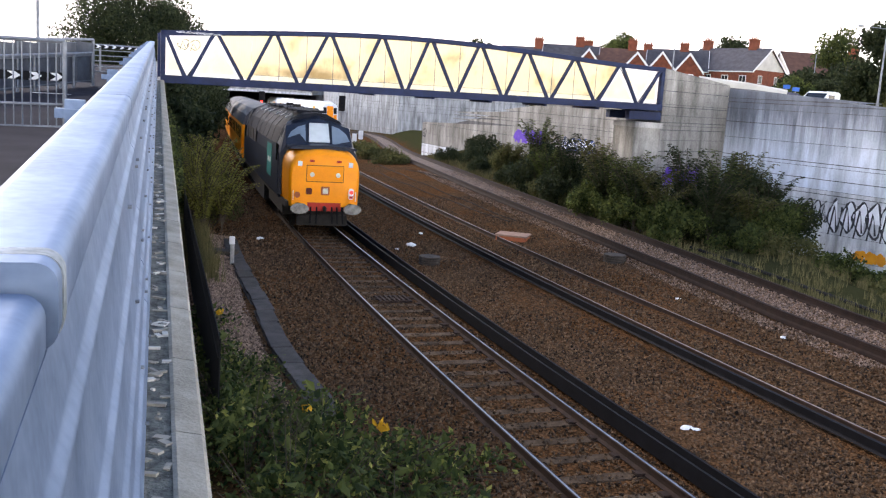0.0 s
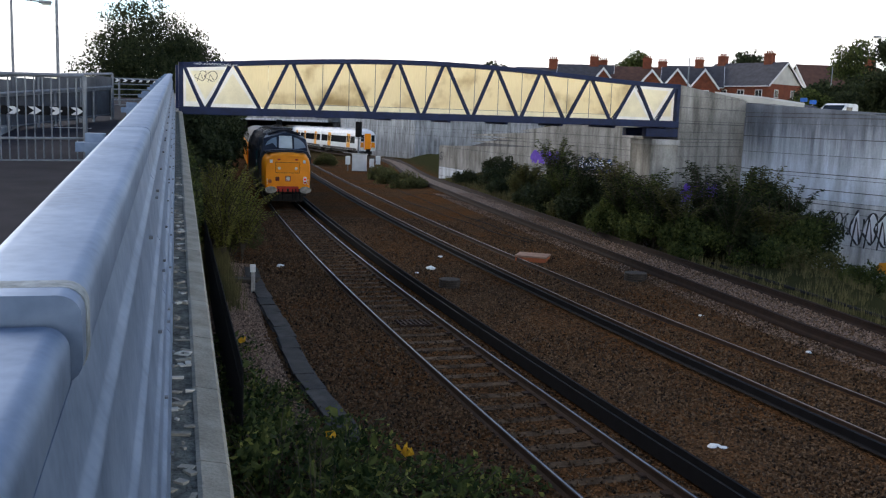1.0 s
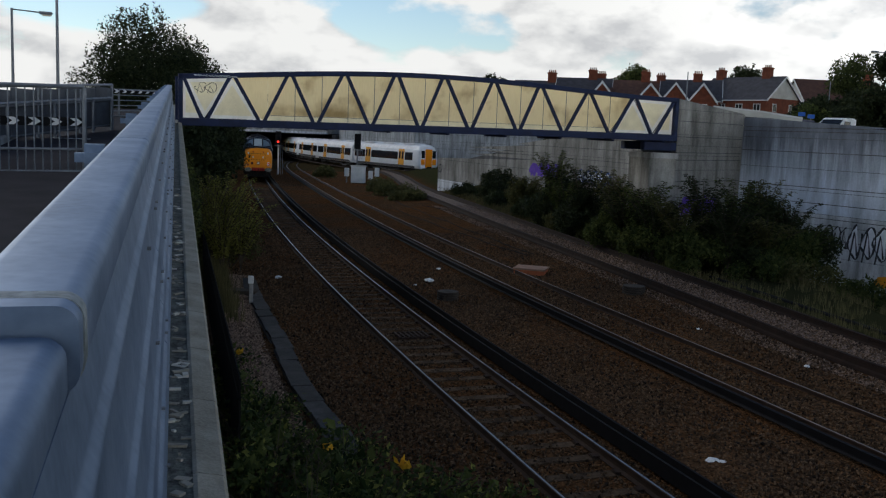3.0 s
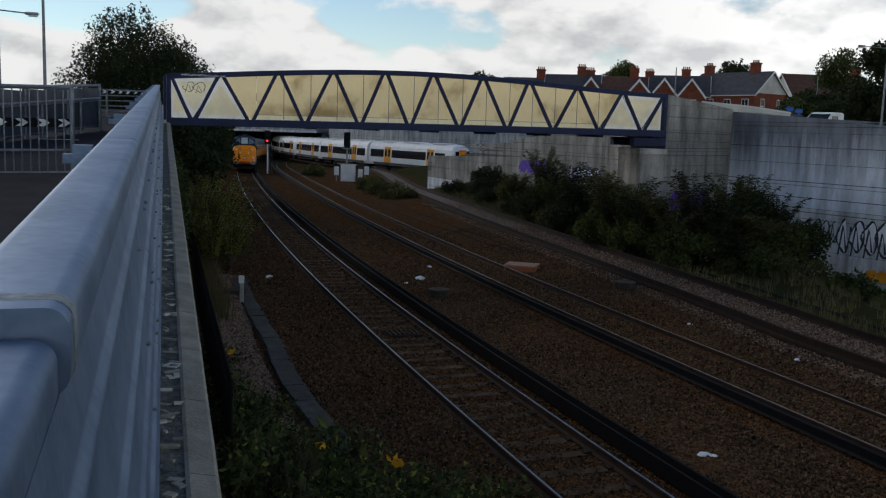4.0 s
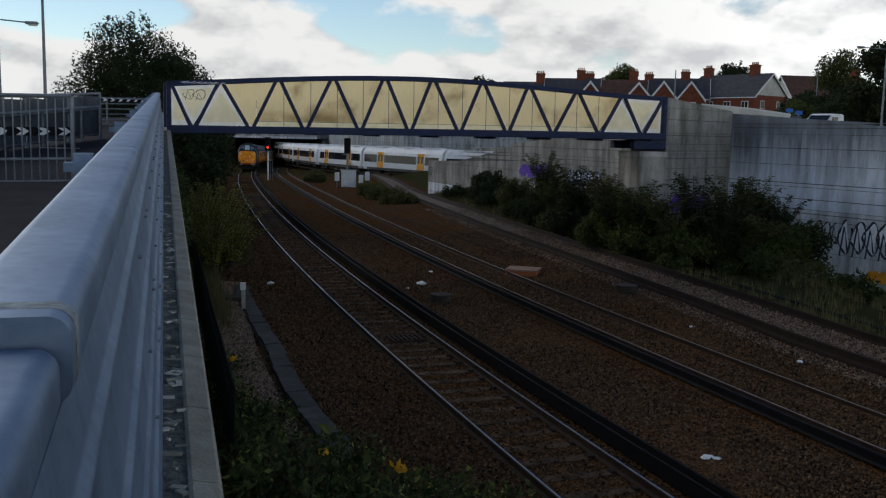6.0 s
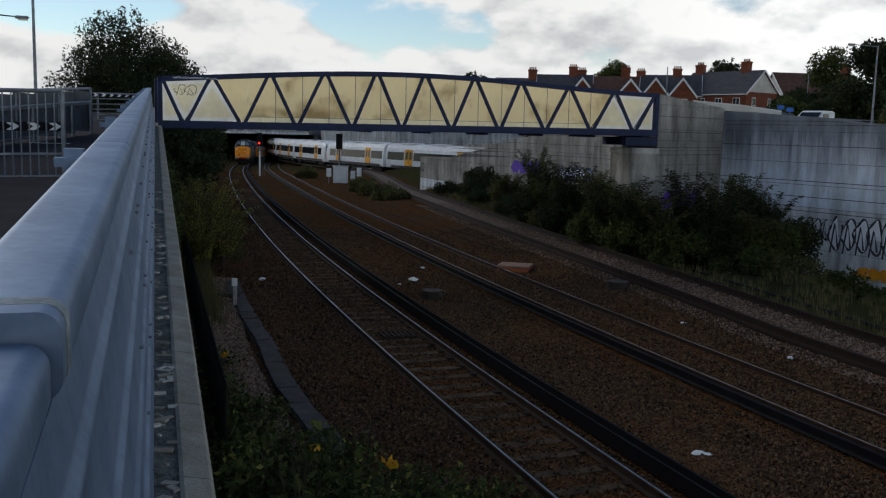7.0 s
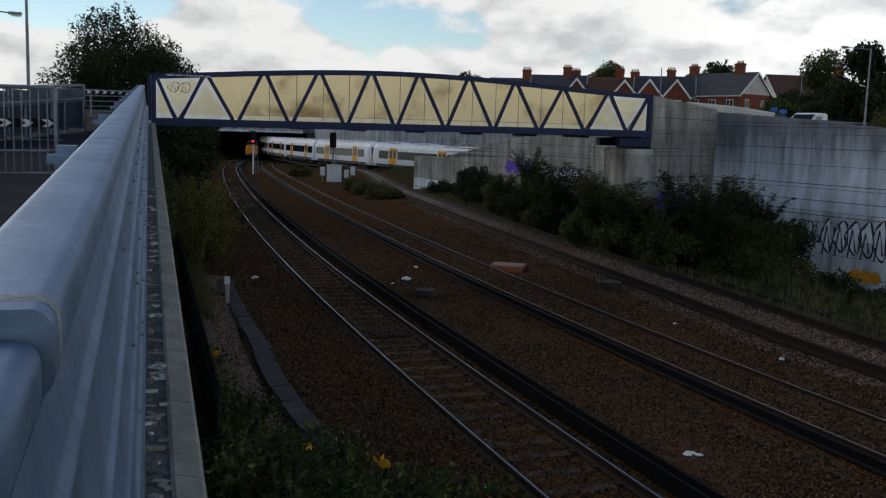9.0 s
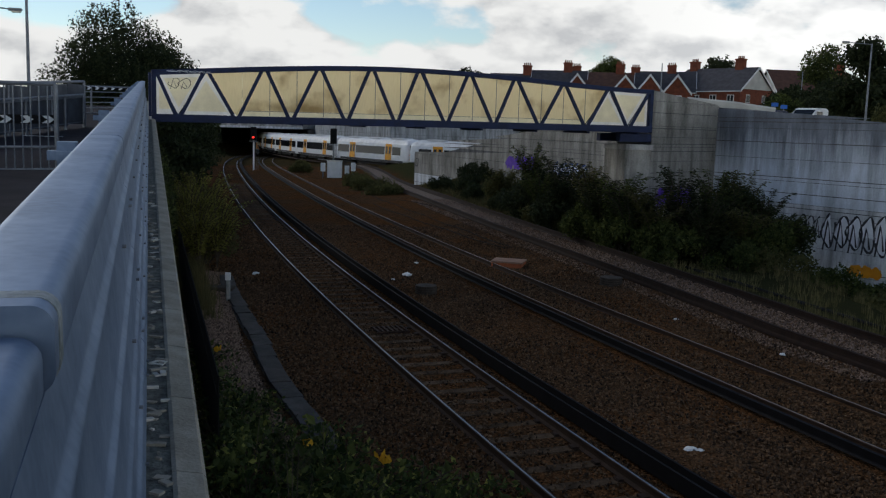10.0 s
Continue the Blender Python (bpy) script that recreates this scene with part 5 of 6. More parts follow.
def street_lamp(p, h, arm, label, grp="street lamps"):
    l = tagged(new("street_lamp"), label, "street lamp", grp)
    p = Vector(p)
    part("column", rd(p, p + Vector((0, 0, h)), 0.085, 10, 0.05), M_STEEL_D, l)
    part("base_sleeve", rd(p, p + Vector((0, 0, 1.2)), 0.11, 10), M_STEEL_D, l)
    if arm is not None:
        a = p + Vector((0, 0, h - 0.05))
        e = a + Vector(arm)
        part("bracket_arm", rd(a, e, 0.03, 8), M_STEEL_D, l)
        d = Vector(arm).normalized()
        ang = math.atan2(d.y, d.x)
        hd = part("lantern", bx((0, 0, 0), (0.62, 0.24, 0.13), Matrix.Translation(e + d * 0.25) @ Matrix.Rotation(ang, 4, "Z"), 0.05), M_STEEL_D, l, "grey lantern head")
        part("bowl", bx((0.05, 0, -0.09), (0.42, 0.18, 0.08), Matrix.Translation(e + d * 0.25) @ Matrix.Rotation(ang, 4, "Z"), 0.03), M_HEAD, hd)
    return l


street_lamp((-19.8, 41.5, 2.6), 6.9, (1.05, 0.4, -0.06), "tall grey street lamp with one arm")
street_lamp((-17.35, 40.45, 2.6), 9.3, None, "tall plain grey lamp column")
street_lamp((31.45, 68.1, 5.0), 6.6, (-1.9, -0.5, 0.05), "grey street lamp on the upper road")
street_lamp((50, 128, 6.5), 7.0, None, "thin lamp column among the houses")
street_lamp((23.2, 96.5, 6.0), 5.8, None, "thin pole before the terraced houses")


# ---------------------------------------------------------------- plants
def leaves(name, n, clumps, size, seed, material, parent, label="", flat=0.0, inner=0.45):
    """n folded leaves spread through clumps (x, y, z, rx, ry, rz)."""
    rng = np.random.RandomState(seed)
    cl = np.array(clumps, float)
    vol = (cl[:, 3] * cl[:, 4] * cl[:, 5]) ** 0.86
    k = rng.choice(len(cl), n, p=vol / vol.sum())
    d = rng.normal(size=(n, 3))
    d /= np.linalg.norm(d, axis=1)[:, None]
    r = inner + (1.04 - inner) * rng.rand(n, 1) ** 0.5
    # uneven outline
    r *= 1 + 0.22 * np.sin(d[:, :1] * 7 + k[:, None]) * np.cos(d[:, 1:2] * 6 + 2 * k[:, None])
    pos = cl[k, :3] + d * r * cl[k, 3:]
    ax = rng.normal(size=(n, 3)) + np.array([0, 0, 0.3])
    ax /= np.linalg.norm(ax, axis=1)[:, None]
    sd = np.cross(ax, rng.normal(size=(n, 3)) * (1 - flat) + np.array([0, 0, flat * 2]))
    sd /= np.linalg.norm(sd, axis=1)[:, None] + 1e-9
    nm = np.cross(ax, sd)
    s = size * (0.6 + 0.8 * rng.rand(n, 1))
    v = np.empty((n, 4, 3))
    v[:, 0] = pos - ax * s * 0.5
    v[:, 1] = pos + sd * s * 0.28 + nm * s * 0.1
    v[:, 2] = pos + ax * s * 0.5
    v[:, 3] = pos - sd * s * 0.28 + nm * s * 0.1
    me = bpy.data.meshes.new(name)
    idx = np.arange(n * 4).reshape(n, 4)
    me.from_pydata(v.reshape(-1, 3).tolist(), [], np.concatenate([idx[:, [0, 1, 2]], idx[:, [0, 2, 3]]]).tolist())
    me.materials.append(material)
    ob = new(name, me)
    ob.parent = parent
    return tagged(ob, label)


def clumps_for(rng, h, r, k, low=0.12):
    """Clumps that make a rough dome h high and r wide."""
    out = []
    for _ in range(k):
        a, q = rng.uniform(0, 6.283), math.sqrt(rng.random()) * r * 0.8
        top = h * (1 - 0.55 * (q / r) ** 2)
        z = rng.uniform(low * h, top * 0.86)
        c = rng.uniform(0.24, 0.42) * max(r, h * 0.4)
        out.append((q * math.cos(a), q * math.sin(a), z, c, c, c * rng.uniform(0.7, 1.1)))
    for _ in range(k):
        a, q = rng.uniform(0, 6.283), math.sqrt(rng.random()) * r * 0.92
        w = 0.012 * h + 0.06
        out.append((q * math.cos(a), q * math.sin(a), h * (0.9 - 0.52 * (q / r) ** 2), w, w, 0.055 * h + 0.12))
    return out


def bush(p, h, r, n, size, material, seed, label, k=16, name="bush", category="bush", grp="bushes"):
    b = tagged(new(name), label, category, grp)
    rng = random.Random(seed)
    g = land(p[0], p[1])[0]
    b.location = (p[0], p[1], g if len(p) < 3 else p[2])
    cl = clumps_for(rng, h, r, k)
    for i in range(5):
        c = cl[i]
        part("stem", rd((rng.uniform(-0.15, 0.15), rng.uniform(-0.15, 0.15), -0.1), (c[0] * 0.8, c[1] * 0.8, c[2]), 0.035, 6, 0.012), M_BARK, b)
    leaves("foliage", int(n * 1.6), cl, size, seed, material, b, inner=0.3)
    return b


def tree(p, h, r, n, size, material, seed, label, crown0=0.25, k=26, limbs=7):
    t = tagged(new("tree"), label, "tree", "trees")
    rng = random.Random(seed)
    t.location = p
    bm = bmesh.new()
    rod(bm, (0, 0, -0.3), (0.1, 0, h * 0.45), 0.028 * h, 9, 0.014 * h)
    part("trunk", bm, M_BARK, t)
    cl = []
    for c in clumps_for(rng, h * (1 - crown0), r, k, 0.05):
        cl.append((c[0], c[1], c[2] + h * crown0, c[3], c[4], c[5]))
    for i in range(limbs):
        c = cl[i]
        part("limb", rd((0, 0, h * rng.uniform(0.22, 0.42)), (c[0] * 0.9, c[1] * 0.9, c[2]), 0.011 * h, 6, 0.003 * h), M_BARK, t)
    leaves("crown", int(n * 1.7), cl, size, seed, material, t, inner=0.3)
    return t


# scrub in front of the retaining wall
for i, (x, y, h, r, m, n) in enumerate([(13.4, 36.2, 3.0, 1.7, M_LEAF_D, 5200), (11.7, 36.9, 3.7, 2.0, M_LEAF_D, 6500), (9.9, 36.4, 2.9, 1.7, M_LEAF_D, 5200), (8.0, 37.0, 3.0, 1.5, M_LEAF, 5200),
                                        (7.4, 40.5, 3.2, 1.7, M_LEAF_D, 5200), (6.4, 44.5, 3.3, 1.8, M_LEAF_D, 5200), (5.6, 49.5, 3.5, 1.9, M_LEAF_D, 5200), (7.6, 47.5, 3.2, 2.0, M_LEAF_D, 4500), (3.2, 67.5, 2.0, 1.5, M_LEAF_D, 2600), (9.0, 35.3, 2.3, 1.4, M_LEAF, 5000), (12.6, 35.2, 2.2, 1.5, M_LEAF, 5000), (6.7, 38.6, 2.6, 1.3, M_LEAF, 4500), (10.9, 35.4, 2.6, 1.4, M_LEAF_D, 4500)]):
    bush((x, y), h * 0.8, r * 0.92, int(n * 0.85), 0.15, m, 20 + i, "dense dark green scrub bush before the wall" if m is M_LEAF_D else "leafy green bush with lighter shoots before the pier", 22)
for i, (x, y, h, r) in enumerate([(14.6, 34.2, 0.7, 1.3), (13.0, 33.8, 0.7, 1.4), (11.4, 33.9, 0.8, 1.2), (15.4, 31.0, 0.4, 1.1), (16.3, 33.4, 0.4, 1.0)]):
    bush((x, y), h, r, 1500, 0.13, M_LEAF_V if i % 2 else M_LEAF, 50 + i, "low weedy growth at the foot of the wall", 12, "weeds", "weeds", "weeds by the wall")
def shoots(p, h, spread, n, seed, leaf=None, size=1.0, label="butterfly bush with arching canes and long drooping leaves"):
    """A butterfly bush: arching canes with long drooping leaves in pairs and brown flower spikes."""
    b = tagged(new("butterfly_bush" if leaf is None else "willow_bush"), label, "bush", "butterfly bushes" if leaf is None else "willow bushes")
    b.location = (p[0], p[1], land(p[0], p[1])[0] - 0.05)
    rng = random.Random(seed)
    v, f = [], []
    for c in range(n):
        a, lean = rng.uniform(0, 6.283), spread * rng.uniform(0.25, 1.0)
        top = h * rng.uniform(0.72, 1.05)
        pts = []
        for i in range(9):
            t = i / 8
            out = lean * t ** 1.7
            pts.append(Vector((out * math.cos(a), out * math.sin(a), top * (1.25 * t - 0.25 * t ** 3 * (1 + 0.35 * lean / spread)))))
        bm = bmesh.new()
        for q0, q1 in zip(pts, pts[1:]):
            rod(bm, q0, q1, 0.012, 5)
        part("cane", bm, M_BARK, b)
        for i in range(26):
            t = 0.3 + 0.7 * i / 25
            k = min(int(t * 8), 7)
            q = pts[k].lerp(pts[k + 1], t * 8 - k)
            for sgn in (-1, 1):
                e = a + sgn * 1.3 + rng.uniform(-0.7, 0.7) + (i % 2) * 1.57
                l, w = size * rng.uniform(0.2, 0.36) * (1.15 - 0.5 * t), 0.032 * size
                d = Vector((math.cos(e), math.sin(e), rng.uniform(-0.1, 0.5))).normalized()
                sd = Vector((-math.sin(e), math.cos(e), 0)) * w
                m1, m2 = q + d * l * 0.5, q + d * l + Vector((0, 0, -0.35 * l))
                j = len(v)
                v += [q, m1 + sd, m2, m1 - sd]
                f += [(j, j + 1, j + 2), (j, j + 2, j + 3)]
    raw("foliage", v, f, leaf or (M_LEAF_D, M_LEAF, M_LEAF_V)[seed % 3], b)
    return b


for i, (x, y, h, w, n) in enumerate([(9.6, 36.0, 4.0, 1.3, 26), (11.1, 36.2, 3.6, 1.2, 24), (12.0, 36.4, 3.5, 1.2, 24), (12.9, 36.0, 2.9, 1.2, 22), (7.6, 37.4, 3.5, 1.2, 26), (6.9, 40.2, 3.6, 1.2, 24), (6.2, 45.0, 3.7, 1.4, 24),
                                     (5.3, 50.5, 4.2, 1.5, 34), (8.6, 35.6, 2.9, 1.4, 30), (10.4, 35.0, 2.9, 1.4, 30), (13.6, 35.6, 2.3, 1.2, 26), (11.8, 34.8, 2.4, 1.3, 26), (7.0, 38.2, 2.9, 1.3, 30), (5.6, 47.0, 3.0, 1.4, 30), (4.2, 56.0, 2.2, 1.3, 24), (7.8, 36.2, 2.6, 1.3, 28)]):
    shoots((x, y), h, w, n, 900 + i)
for i, (y, d, h, r) in enumerate([(47.0, 2.6, 1.3, 1.1), (50.0, 3.2, 1.6, 1.3), (53.5, 2.7, 1.2, 1.2), (57.0, 3.4, 1.4, 1.4), (61.0, 2.9, 1.0, 1.3), (65.5, 3.4, 1.0, 1.3), (44.0, 2.7, 1.3, 1.0), (71.0, 2.6, 0.7, 1.2), (41.0, 2.8, 1.2, 1.0)]):
    bush((t3x(y) + d, y), h, r, 2400, 0.13, M_LEAF_D if i % 3 else M_LEAF_V, 640 + i, "low dark scrub between the siding and the wall", 14, "scrub", "bush", "scrub along the siding")
# by the line
for i, (x, y, h, w) in enumerate([(-7.9, 32.4, 3.3, 1.5), (-7.3, 31.6, 2.6, 1.3), (-8.4, 32.8, 3.4, 1.1), (-7.7, 30.6, 2.4, 1.1), (-8.2, 31.2, 3.0, 1.2)]):
    shoots((x, y), h, w, 40, 950 + i, M_LEAF_Y, 0.62, "airy yellow-green willowy bush beside the track")
bush((-7.9, 32.4), 2.3, 1.15, 3000, 0.1, M_LEAF_V, 71, "yellow-green willowy bush beside the track", 26)
bush((-8.9, 30.6), 2.2, 0.9, 2600, 0.12, M_LEAF, 72, "green bush against the retaining wall", 14)
for i, (x, y, h, r) in enumerate([(-4.9, 71.5, 0.8, 1.6), (-6.0, 76.5, 0.9, 1.6), (-3.5, 66.5, 0.55, 1.5), (-14.0, 99, 1.3, 1.3)]):
    bush((x, y), h, r, 1700, 0.18, M_LEAF_V, 80 + i, "low olive scrub between the lines", 12, "bush", "bush", "scrub between the lines")
# dark trees on the bank beyond the footbridge
for i, (x, y, z, h, r, n, c0) in enumerate([(-18.7, 57.0, 1.6, 10.7, 4.0, 42000, 0.06), (-21.6, 55.8, 1.6, 6.8, 2.2, 9000, 0.06), (-16.0, 57.6, 1.6, 7.6, 2.8, 14000, 0.04), (-13.2, 45.5, 0.2, 4.6, 2.3, 5000, 0.02), (-14.6, 50.5, 0.6, 5.2, 2.6, 5000, 0.02), (-17.4, 64, 1.2, 6.0, 3.0, 5000, 0.02),
                                            (-20.4, 74, 0.8, 6.0, 3.0, 5000, 0.02), (-23.6, 86, 0.6, 6.4, 3.2, 5000, 0.02), (-27.0, 99, 0.2, 7.0, 3.6, 5000, 0.02), (-31, 114, 0, 7.6, 4.0, 5000, 0.02), (-12.0, 39.5, -0.1, 3.4, 1.7, 3500, 0.02)]):
    tree((x, y, z), h, r, n, 0.16 if i < 3 else 0.3, M_LEAF_D, 100 + i, "dark leafy tree on the railway bank", c0, 46 if i < 3 else 34)


M_LEAF_B = leaf_mat("bramble_leaves", (0.013, 0.028, 0.009), (0.088, 0.11, 0.028), 0.3)


def build_brambles():
    """Brambles and nettles that fill the foot of the wall below the camera."""
    spots = [(-4.3, 17.0, 0.35), (-3.7, 15.4, 0.5), (-3.2, 14.0, 0.8), (-2.6, 12.6, 1.0), (-2.2, 11.2, 1.1), (-1.6, 13.6, 0.55), (-1.4, 12.3, 0.8), (-1.1, 11.0, 0.9), (-0.4, 12.2, 0.45), (-0.1, 11.0, 0.6), (0.4, 10.4, 0.35), (0.5, 12.0, 0.2), (-1.4, 9.6, 1.1), (-0.2, 9.4, 0.8), (-3.2, 15.6, 0.3), (-4.9, 18.8, 0.35)]
    for i, (x, y, h) in enumerate(spots):
        b = tagged(new("bramble_clump"), "green bramble and nettle clump with yellowing leaves", "brambles", "brambles below the wall")
        b.location = (x, y, land(x, y)[0])
        rng = random.Random(i)
        cl = clumps_for(rng, h, 0.85, 14, 0.02)
        leaves("foliage", int(420 + 240 * h), cl, 0.1, 200 + i, M_LEAF_B, b, flat=0.3)
        leaves("dry_foliage", 90, cl, 0.1, 300 + i, M_LEAF_Y, b, "yellowing leaves", flat=0.3)
        leaves("broad_foliage", 60, cl, 0.2, 330 + i, M_LEAF, b, "broad nettle leaves", flat=0.4)
        for k in range(12):
            a = rng.uniform(0, 6.28)
            part("cane", rd((0, 0, 0), (0.8 * math.cos(a), 0.8 * math.sin(a), h * rng.uniform(0.6, 1.25)), 0.008, 5, 0.004), M_BARK, b)
    for x, y, z in ((-1.6, 12.2, 0.75), (-0.66, 12.85, 0.35), (-4.0, 17.3, 0.75), (-0.55, 12.9, 0.3)):
        leaves("yellow_leaf", 5, [(x, y, z - 0.2, 0.07, 0.07, 0.06)], 0.16, int(y * 10), M_LEAF_O, None)
        tagged(bpy.data.objects[[o.name for o in bpy.data.objects if o.name.startswith("yellow_leaf")][-1]], "bright yellow autumn leaves on a bramble", "leaf", "yellow leaves")
    # ivy hanging down the wall
    for i in range(7):
        p = par(24.2 + i * 0.75, 0.32, 2.6 + 0.3 * (i % 3))
        iv = tagged(new("climbing_ivy"), "dark ivy climbing the retaining wall", "ivy", "ivy on the wall")
        iv.location = p
        leaves("foliage", 500, [(0, 0, 0, 0.18, 0.4, 0.5), (0.05, 0.3, -0.7, 0.22, 0.4, 0.5), (0, -0.2, -1.3, 0.25, 0.4, 0.5)], 0.09, 400 + i, M_LEAF_D if i % 2 else M_LEAF, iv)


build_brambles()


def build_grass():
    """Dry grass in tufts on the verges."""
    rng = np.random.RandomState(9)
    v, f = [], []

    def tuft(x, y, h, n):
        z = land(x, y)[0]
        for _ in range(n):
            a, l = rng.rand() * 6.28, 0.3 * h * rng.rand()
            bx0, by0 = x + rng.normal() * 0.09, y + rng.normal() * 0.09
            tx, ty = bx0 + l * math.cos(a), by0 + l * math.sin(a)
            w = 0.012
            k = len(v)
            v.extend([(bx0 - w, by0, z - 0.03), (bx0 + w, by0, z - 0.03), (tx, ty, z + h * (0.6 + 0.5 * rng.rand()))])
            f.append((k, k + 1, k + 2))
    for _ in range(330):
        y = 23 + rng.rand() ** 0.7 * 10
        tuft(-0.289 / 0.956 * y + 0.7 + rng.rand() * 0.9, y, 0.25 + 0.55 * rng.rand(), 14)
    for _ in range(1500):
        y = 20 + rng.rand() * 60
        c3 = t3x(y)
        x = c3 + 1.9 + rng.rand() ** 1.3 * 6
        if side(UPPER, x, y) > 0.3:
            tuft(x, y, 0.15 + 0.35 * rng.rand(), 9)
    ob = raw("verge_grass", v, f, M_GRASS)
    tagged(ob, "dry yellow-green grass tufts on the railway verge", "grass", kind="stuff")


build_grass()


# ---------------------------------------------------------------- lineside things
def build_trough():
    tr = tagged(new("cable_trough"), "dark concrete cable trough with loose slab lids", "cable trough")
    pts = [Vector((*p, 0)) for p in ((-6.6, 29.8), (-6.0, 27.6), (-5.1, 24.7), (-4.02, 21.4), (-3.12, 18.45), (-2.45, 16.5), (-1.86, 15.0), (-1.38, 13.7))]
    rng = random.Random(4)
    s = bmesh.new()
    sweep(s, [p + Vector((0, 0, -0.2)) for p in pts], [(-0.22, -0.1), (0.22, -0.1), (0.22, 0.035), (-0.22, 0.035)])
    part("channel", s, M_LID, tr)
    for a, b in zip(pts, pts[1:]):
        n = (b - a).length
        k = max(1, round(n / 0.95))
        for i in range(k):
            c = a.lerp(b, (i + 0.5) / k)
            m = Matrix.Translation((c.x + rng.uniform(-0.03, 0.03), c.y, -0.135 + rng.uniform(-0.01, 0.02))) @ Matrix.Rotation(math.atan2(b.y - a.y, b.x - a.x) + rng.uniform(-0.05, 0.05), 4, "Z") @ Matrix.Rotation(rng.uniform(-0.04, 0.04), 4, "X")
            part("lid", bx((0, 0, 0), (n / k + 0.004, 0.4, 0.05), m, 0.008), M_LID, tr)


M_LID = mat("slate_grey_trough_lid", (0.06, 0.052, 0.047), (0.02, 0.017, 0.015), scale=4, fine=40, rough=0.7, bump=0.3, by_object=0.2)
build_trough()


M_PINKC = mat("pinkish_concrete", (0.3, 0.19, 0.14), (0.2, 0.12, 0.085), scale=5, fine=40, rough=0.9)
M_LIDD = mat("brown_stained_concrete", (0.075, 0.06, 0.048), (0.035, 0.028, 0.022), scale=5, fine=40, rough=0.9)


def build_small_things():
    mp = tagged(new("marker_post"), "short white-topped concrete marker post", "marker post")
    part("post", bx((-5.64, 25.75, 0.12), (0.1, 0.1, 0.66), None, 0.01), M_CONC, mp)
    part("cap", bx((-5.64, 25.7, 0.53), (0.15, 0.06, 0.22), None, 0.01), M_WHITE, mp, "white plate")
    sl = part("concrete_slab", bx((-6.5, 27.2, -0.1), (1.4, 0.5, 0.14), None, 0.02), M_LIDD)
    tagged(sl, "rough concrete slab beside the marker post", "slab")
    zc = land(2.88, 33.6)[0]
    cp = tagged(new("catch_pit"), "brick catch pit with pale concrete cover", "catch pit")
    part("brickwork", bx((2.88, 33.6, zc + 0.02), (1.1, 0.9, 0.34), Matrix.Translation((2.88, 33.6, 0)) @ Matrix.Rotation(radians(-16), 4, "Z") @ Matrix.Translation((-2.88, -33.6, 0)), 0.01), M_TERRA, cp, "orange brick sides")
    part("cover", bx((2.88, 33.6, zc + 0.22), (1.18, 0.98, 0.06), Matrix.Translation((2.88, 33.6, 0)) @ Matrix.Rotation(radians(-16), 4, "Z") @ Matrix.Translation((-2.88, -33.6, 0)), 0.01), M_PINKC, cp, "pale concrete cover")
    for x, y, r in ((-0.1, 28.0, 0.34), (5.75, 29.0, 0.36)):
        d = tagged(new("drain_ring"), "ribbed grey drain ring in the ballast", "drain ring", "drain rings")
        z = land(x, y)[0]
        for k in range(4):
            part("ring", rd((x, y, z + 0.07 * k - 0.02), (x, y, z + 0.07 * k + 0.025), r * (1 - 0.03 * (k % 2)), 18), M_LIDD, d)
        part("core", rd((x, y, z - 0.05), (x, y, z + 0.2), r * 0.9, 18), M_BOGIE, d)
    g = tagged(new("track_grating"), "rusty steel grating between the rails", "grating")
    p = t1(22.4)
    q = Matrix.Translation((p.x + 0.1, 22.4, -0.12)) @ Matrix.Rotation(radians(19), 4, "Z")
    for k in range(7):
        part("grate_bar", bx((-0.36 + 0.12 * k, 0, 0), (0.05, 0.62, 0.05), q), M_RAIL, g)
    for y in (-0.3, 0, 0.3):
        part("cross_bar", bx((0, y, -0.01), (0.84, 0.04, 0.04), q), M_RAIL, g)
    rng = random.Random(12)
    for x, y, r in ((4.28, 14.4, 0.1), (-0.79, 31.1, 0.17), (-0.5, 33.9, 0.09), (-5.08, 22.56, 0.09), (-5.79, 30.56, 0.12), (6.51, 23.9, 0.07), (7.9, 20.1, 0.08), (-4.6, 19.6, 0.08), (-1.2, 30.2, 0.06), (4.42, 14.35, 0.07)):
        bm = bmesh.new()
        bmesh.ops.create_icosphere(bm, subdivisions=2, radius=r)
        for v in bm.verts:
            v.co *= 1 + 0.55 * noise.noise(v.co * 9 + Vector((x, y, 0)))
            v.co.z *= 0.42
        o = part("litter", bm, M_LITTER)
        o.location = (x, y, land(x, y)[0] + r * 0.25)
        tagged(o, "crumpled white plastic litter on the ballast", "litter", "litter")
    # cables
    for k, (d0, d1) in enumerate(((2.6, 2.2), (2.9, 3.3))):
        ys = np.linspace(36.5, 58 + 6 * k, 16)
        pts = [offset(t2, [y], d0 + (d1 - d0) * (y - 36) / 22 + 0.06 * math.sin(y * 0.9 + k), 0.05)[0] for y in ys]
        for q in pts:
            q.z = land(q.x, q.y)[0] + 0.06
        o = part("track_cable", sw(pts, rounded(0.034, 0.03, 0.012, 2)), M_BLACK)
        tagged(o, "black cable lying along the ballast", "cable", "cables")
    pts = [Vector((0.9 - 0.6 * k, 53 + 1.4 * k, 0)) for k in range(6)]
    for q in pts:
        q.z = land(q.x, q.y)[0] + 0.06
    tagged(part("track_cable", sw(pts, rounded(0.034, 0.03, 0.012, 2)), M_BLACK), "black cable crossing to the siding", "cable", "cables")
    o = part("lineside_cable", sw([Vector((t3x(y) + 3.1, y, land(t3x(y) + 3.1, y)[0] + 0.12)) for y in np.linspace(14, 34, 14)], rounded(0.12, 0.1, 0.04, 2)), M_BLACK)
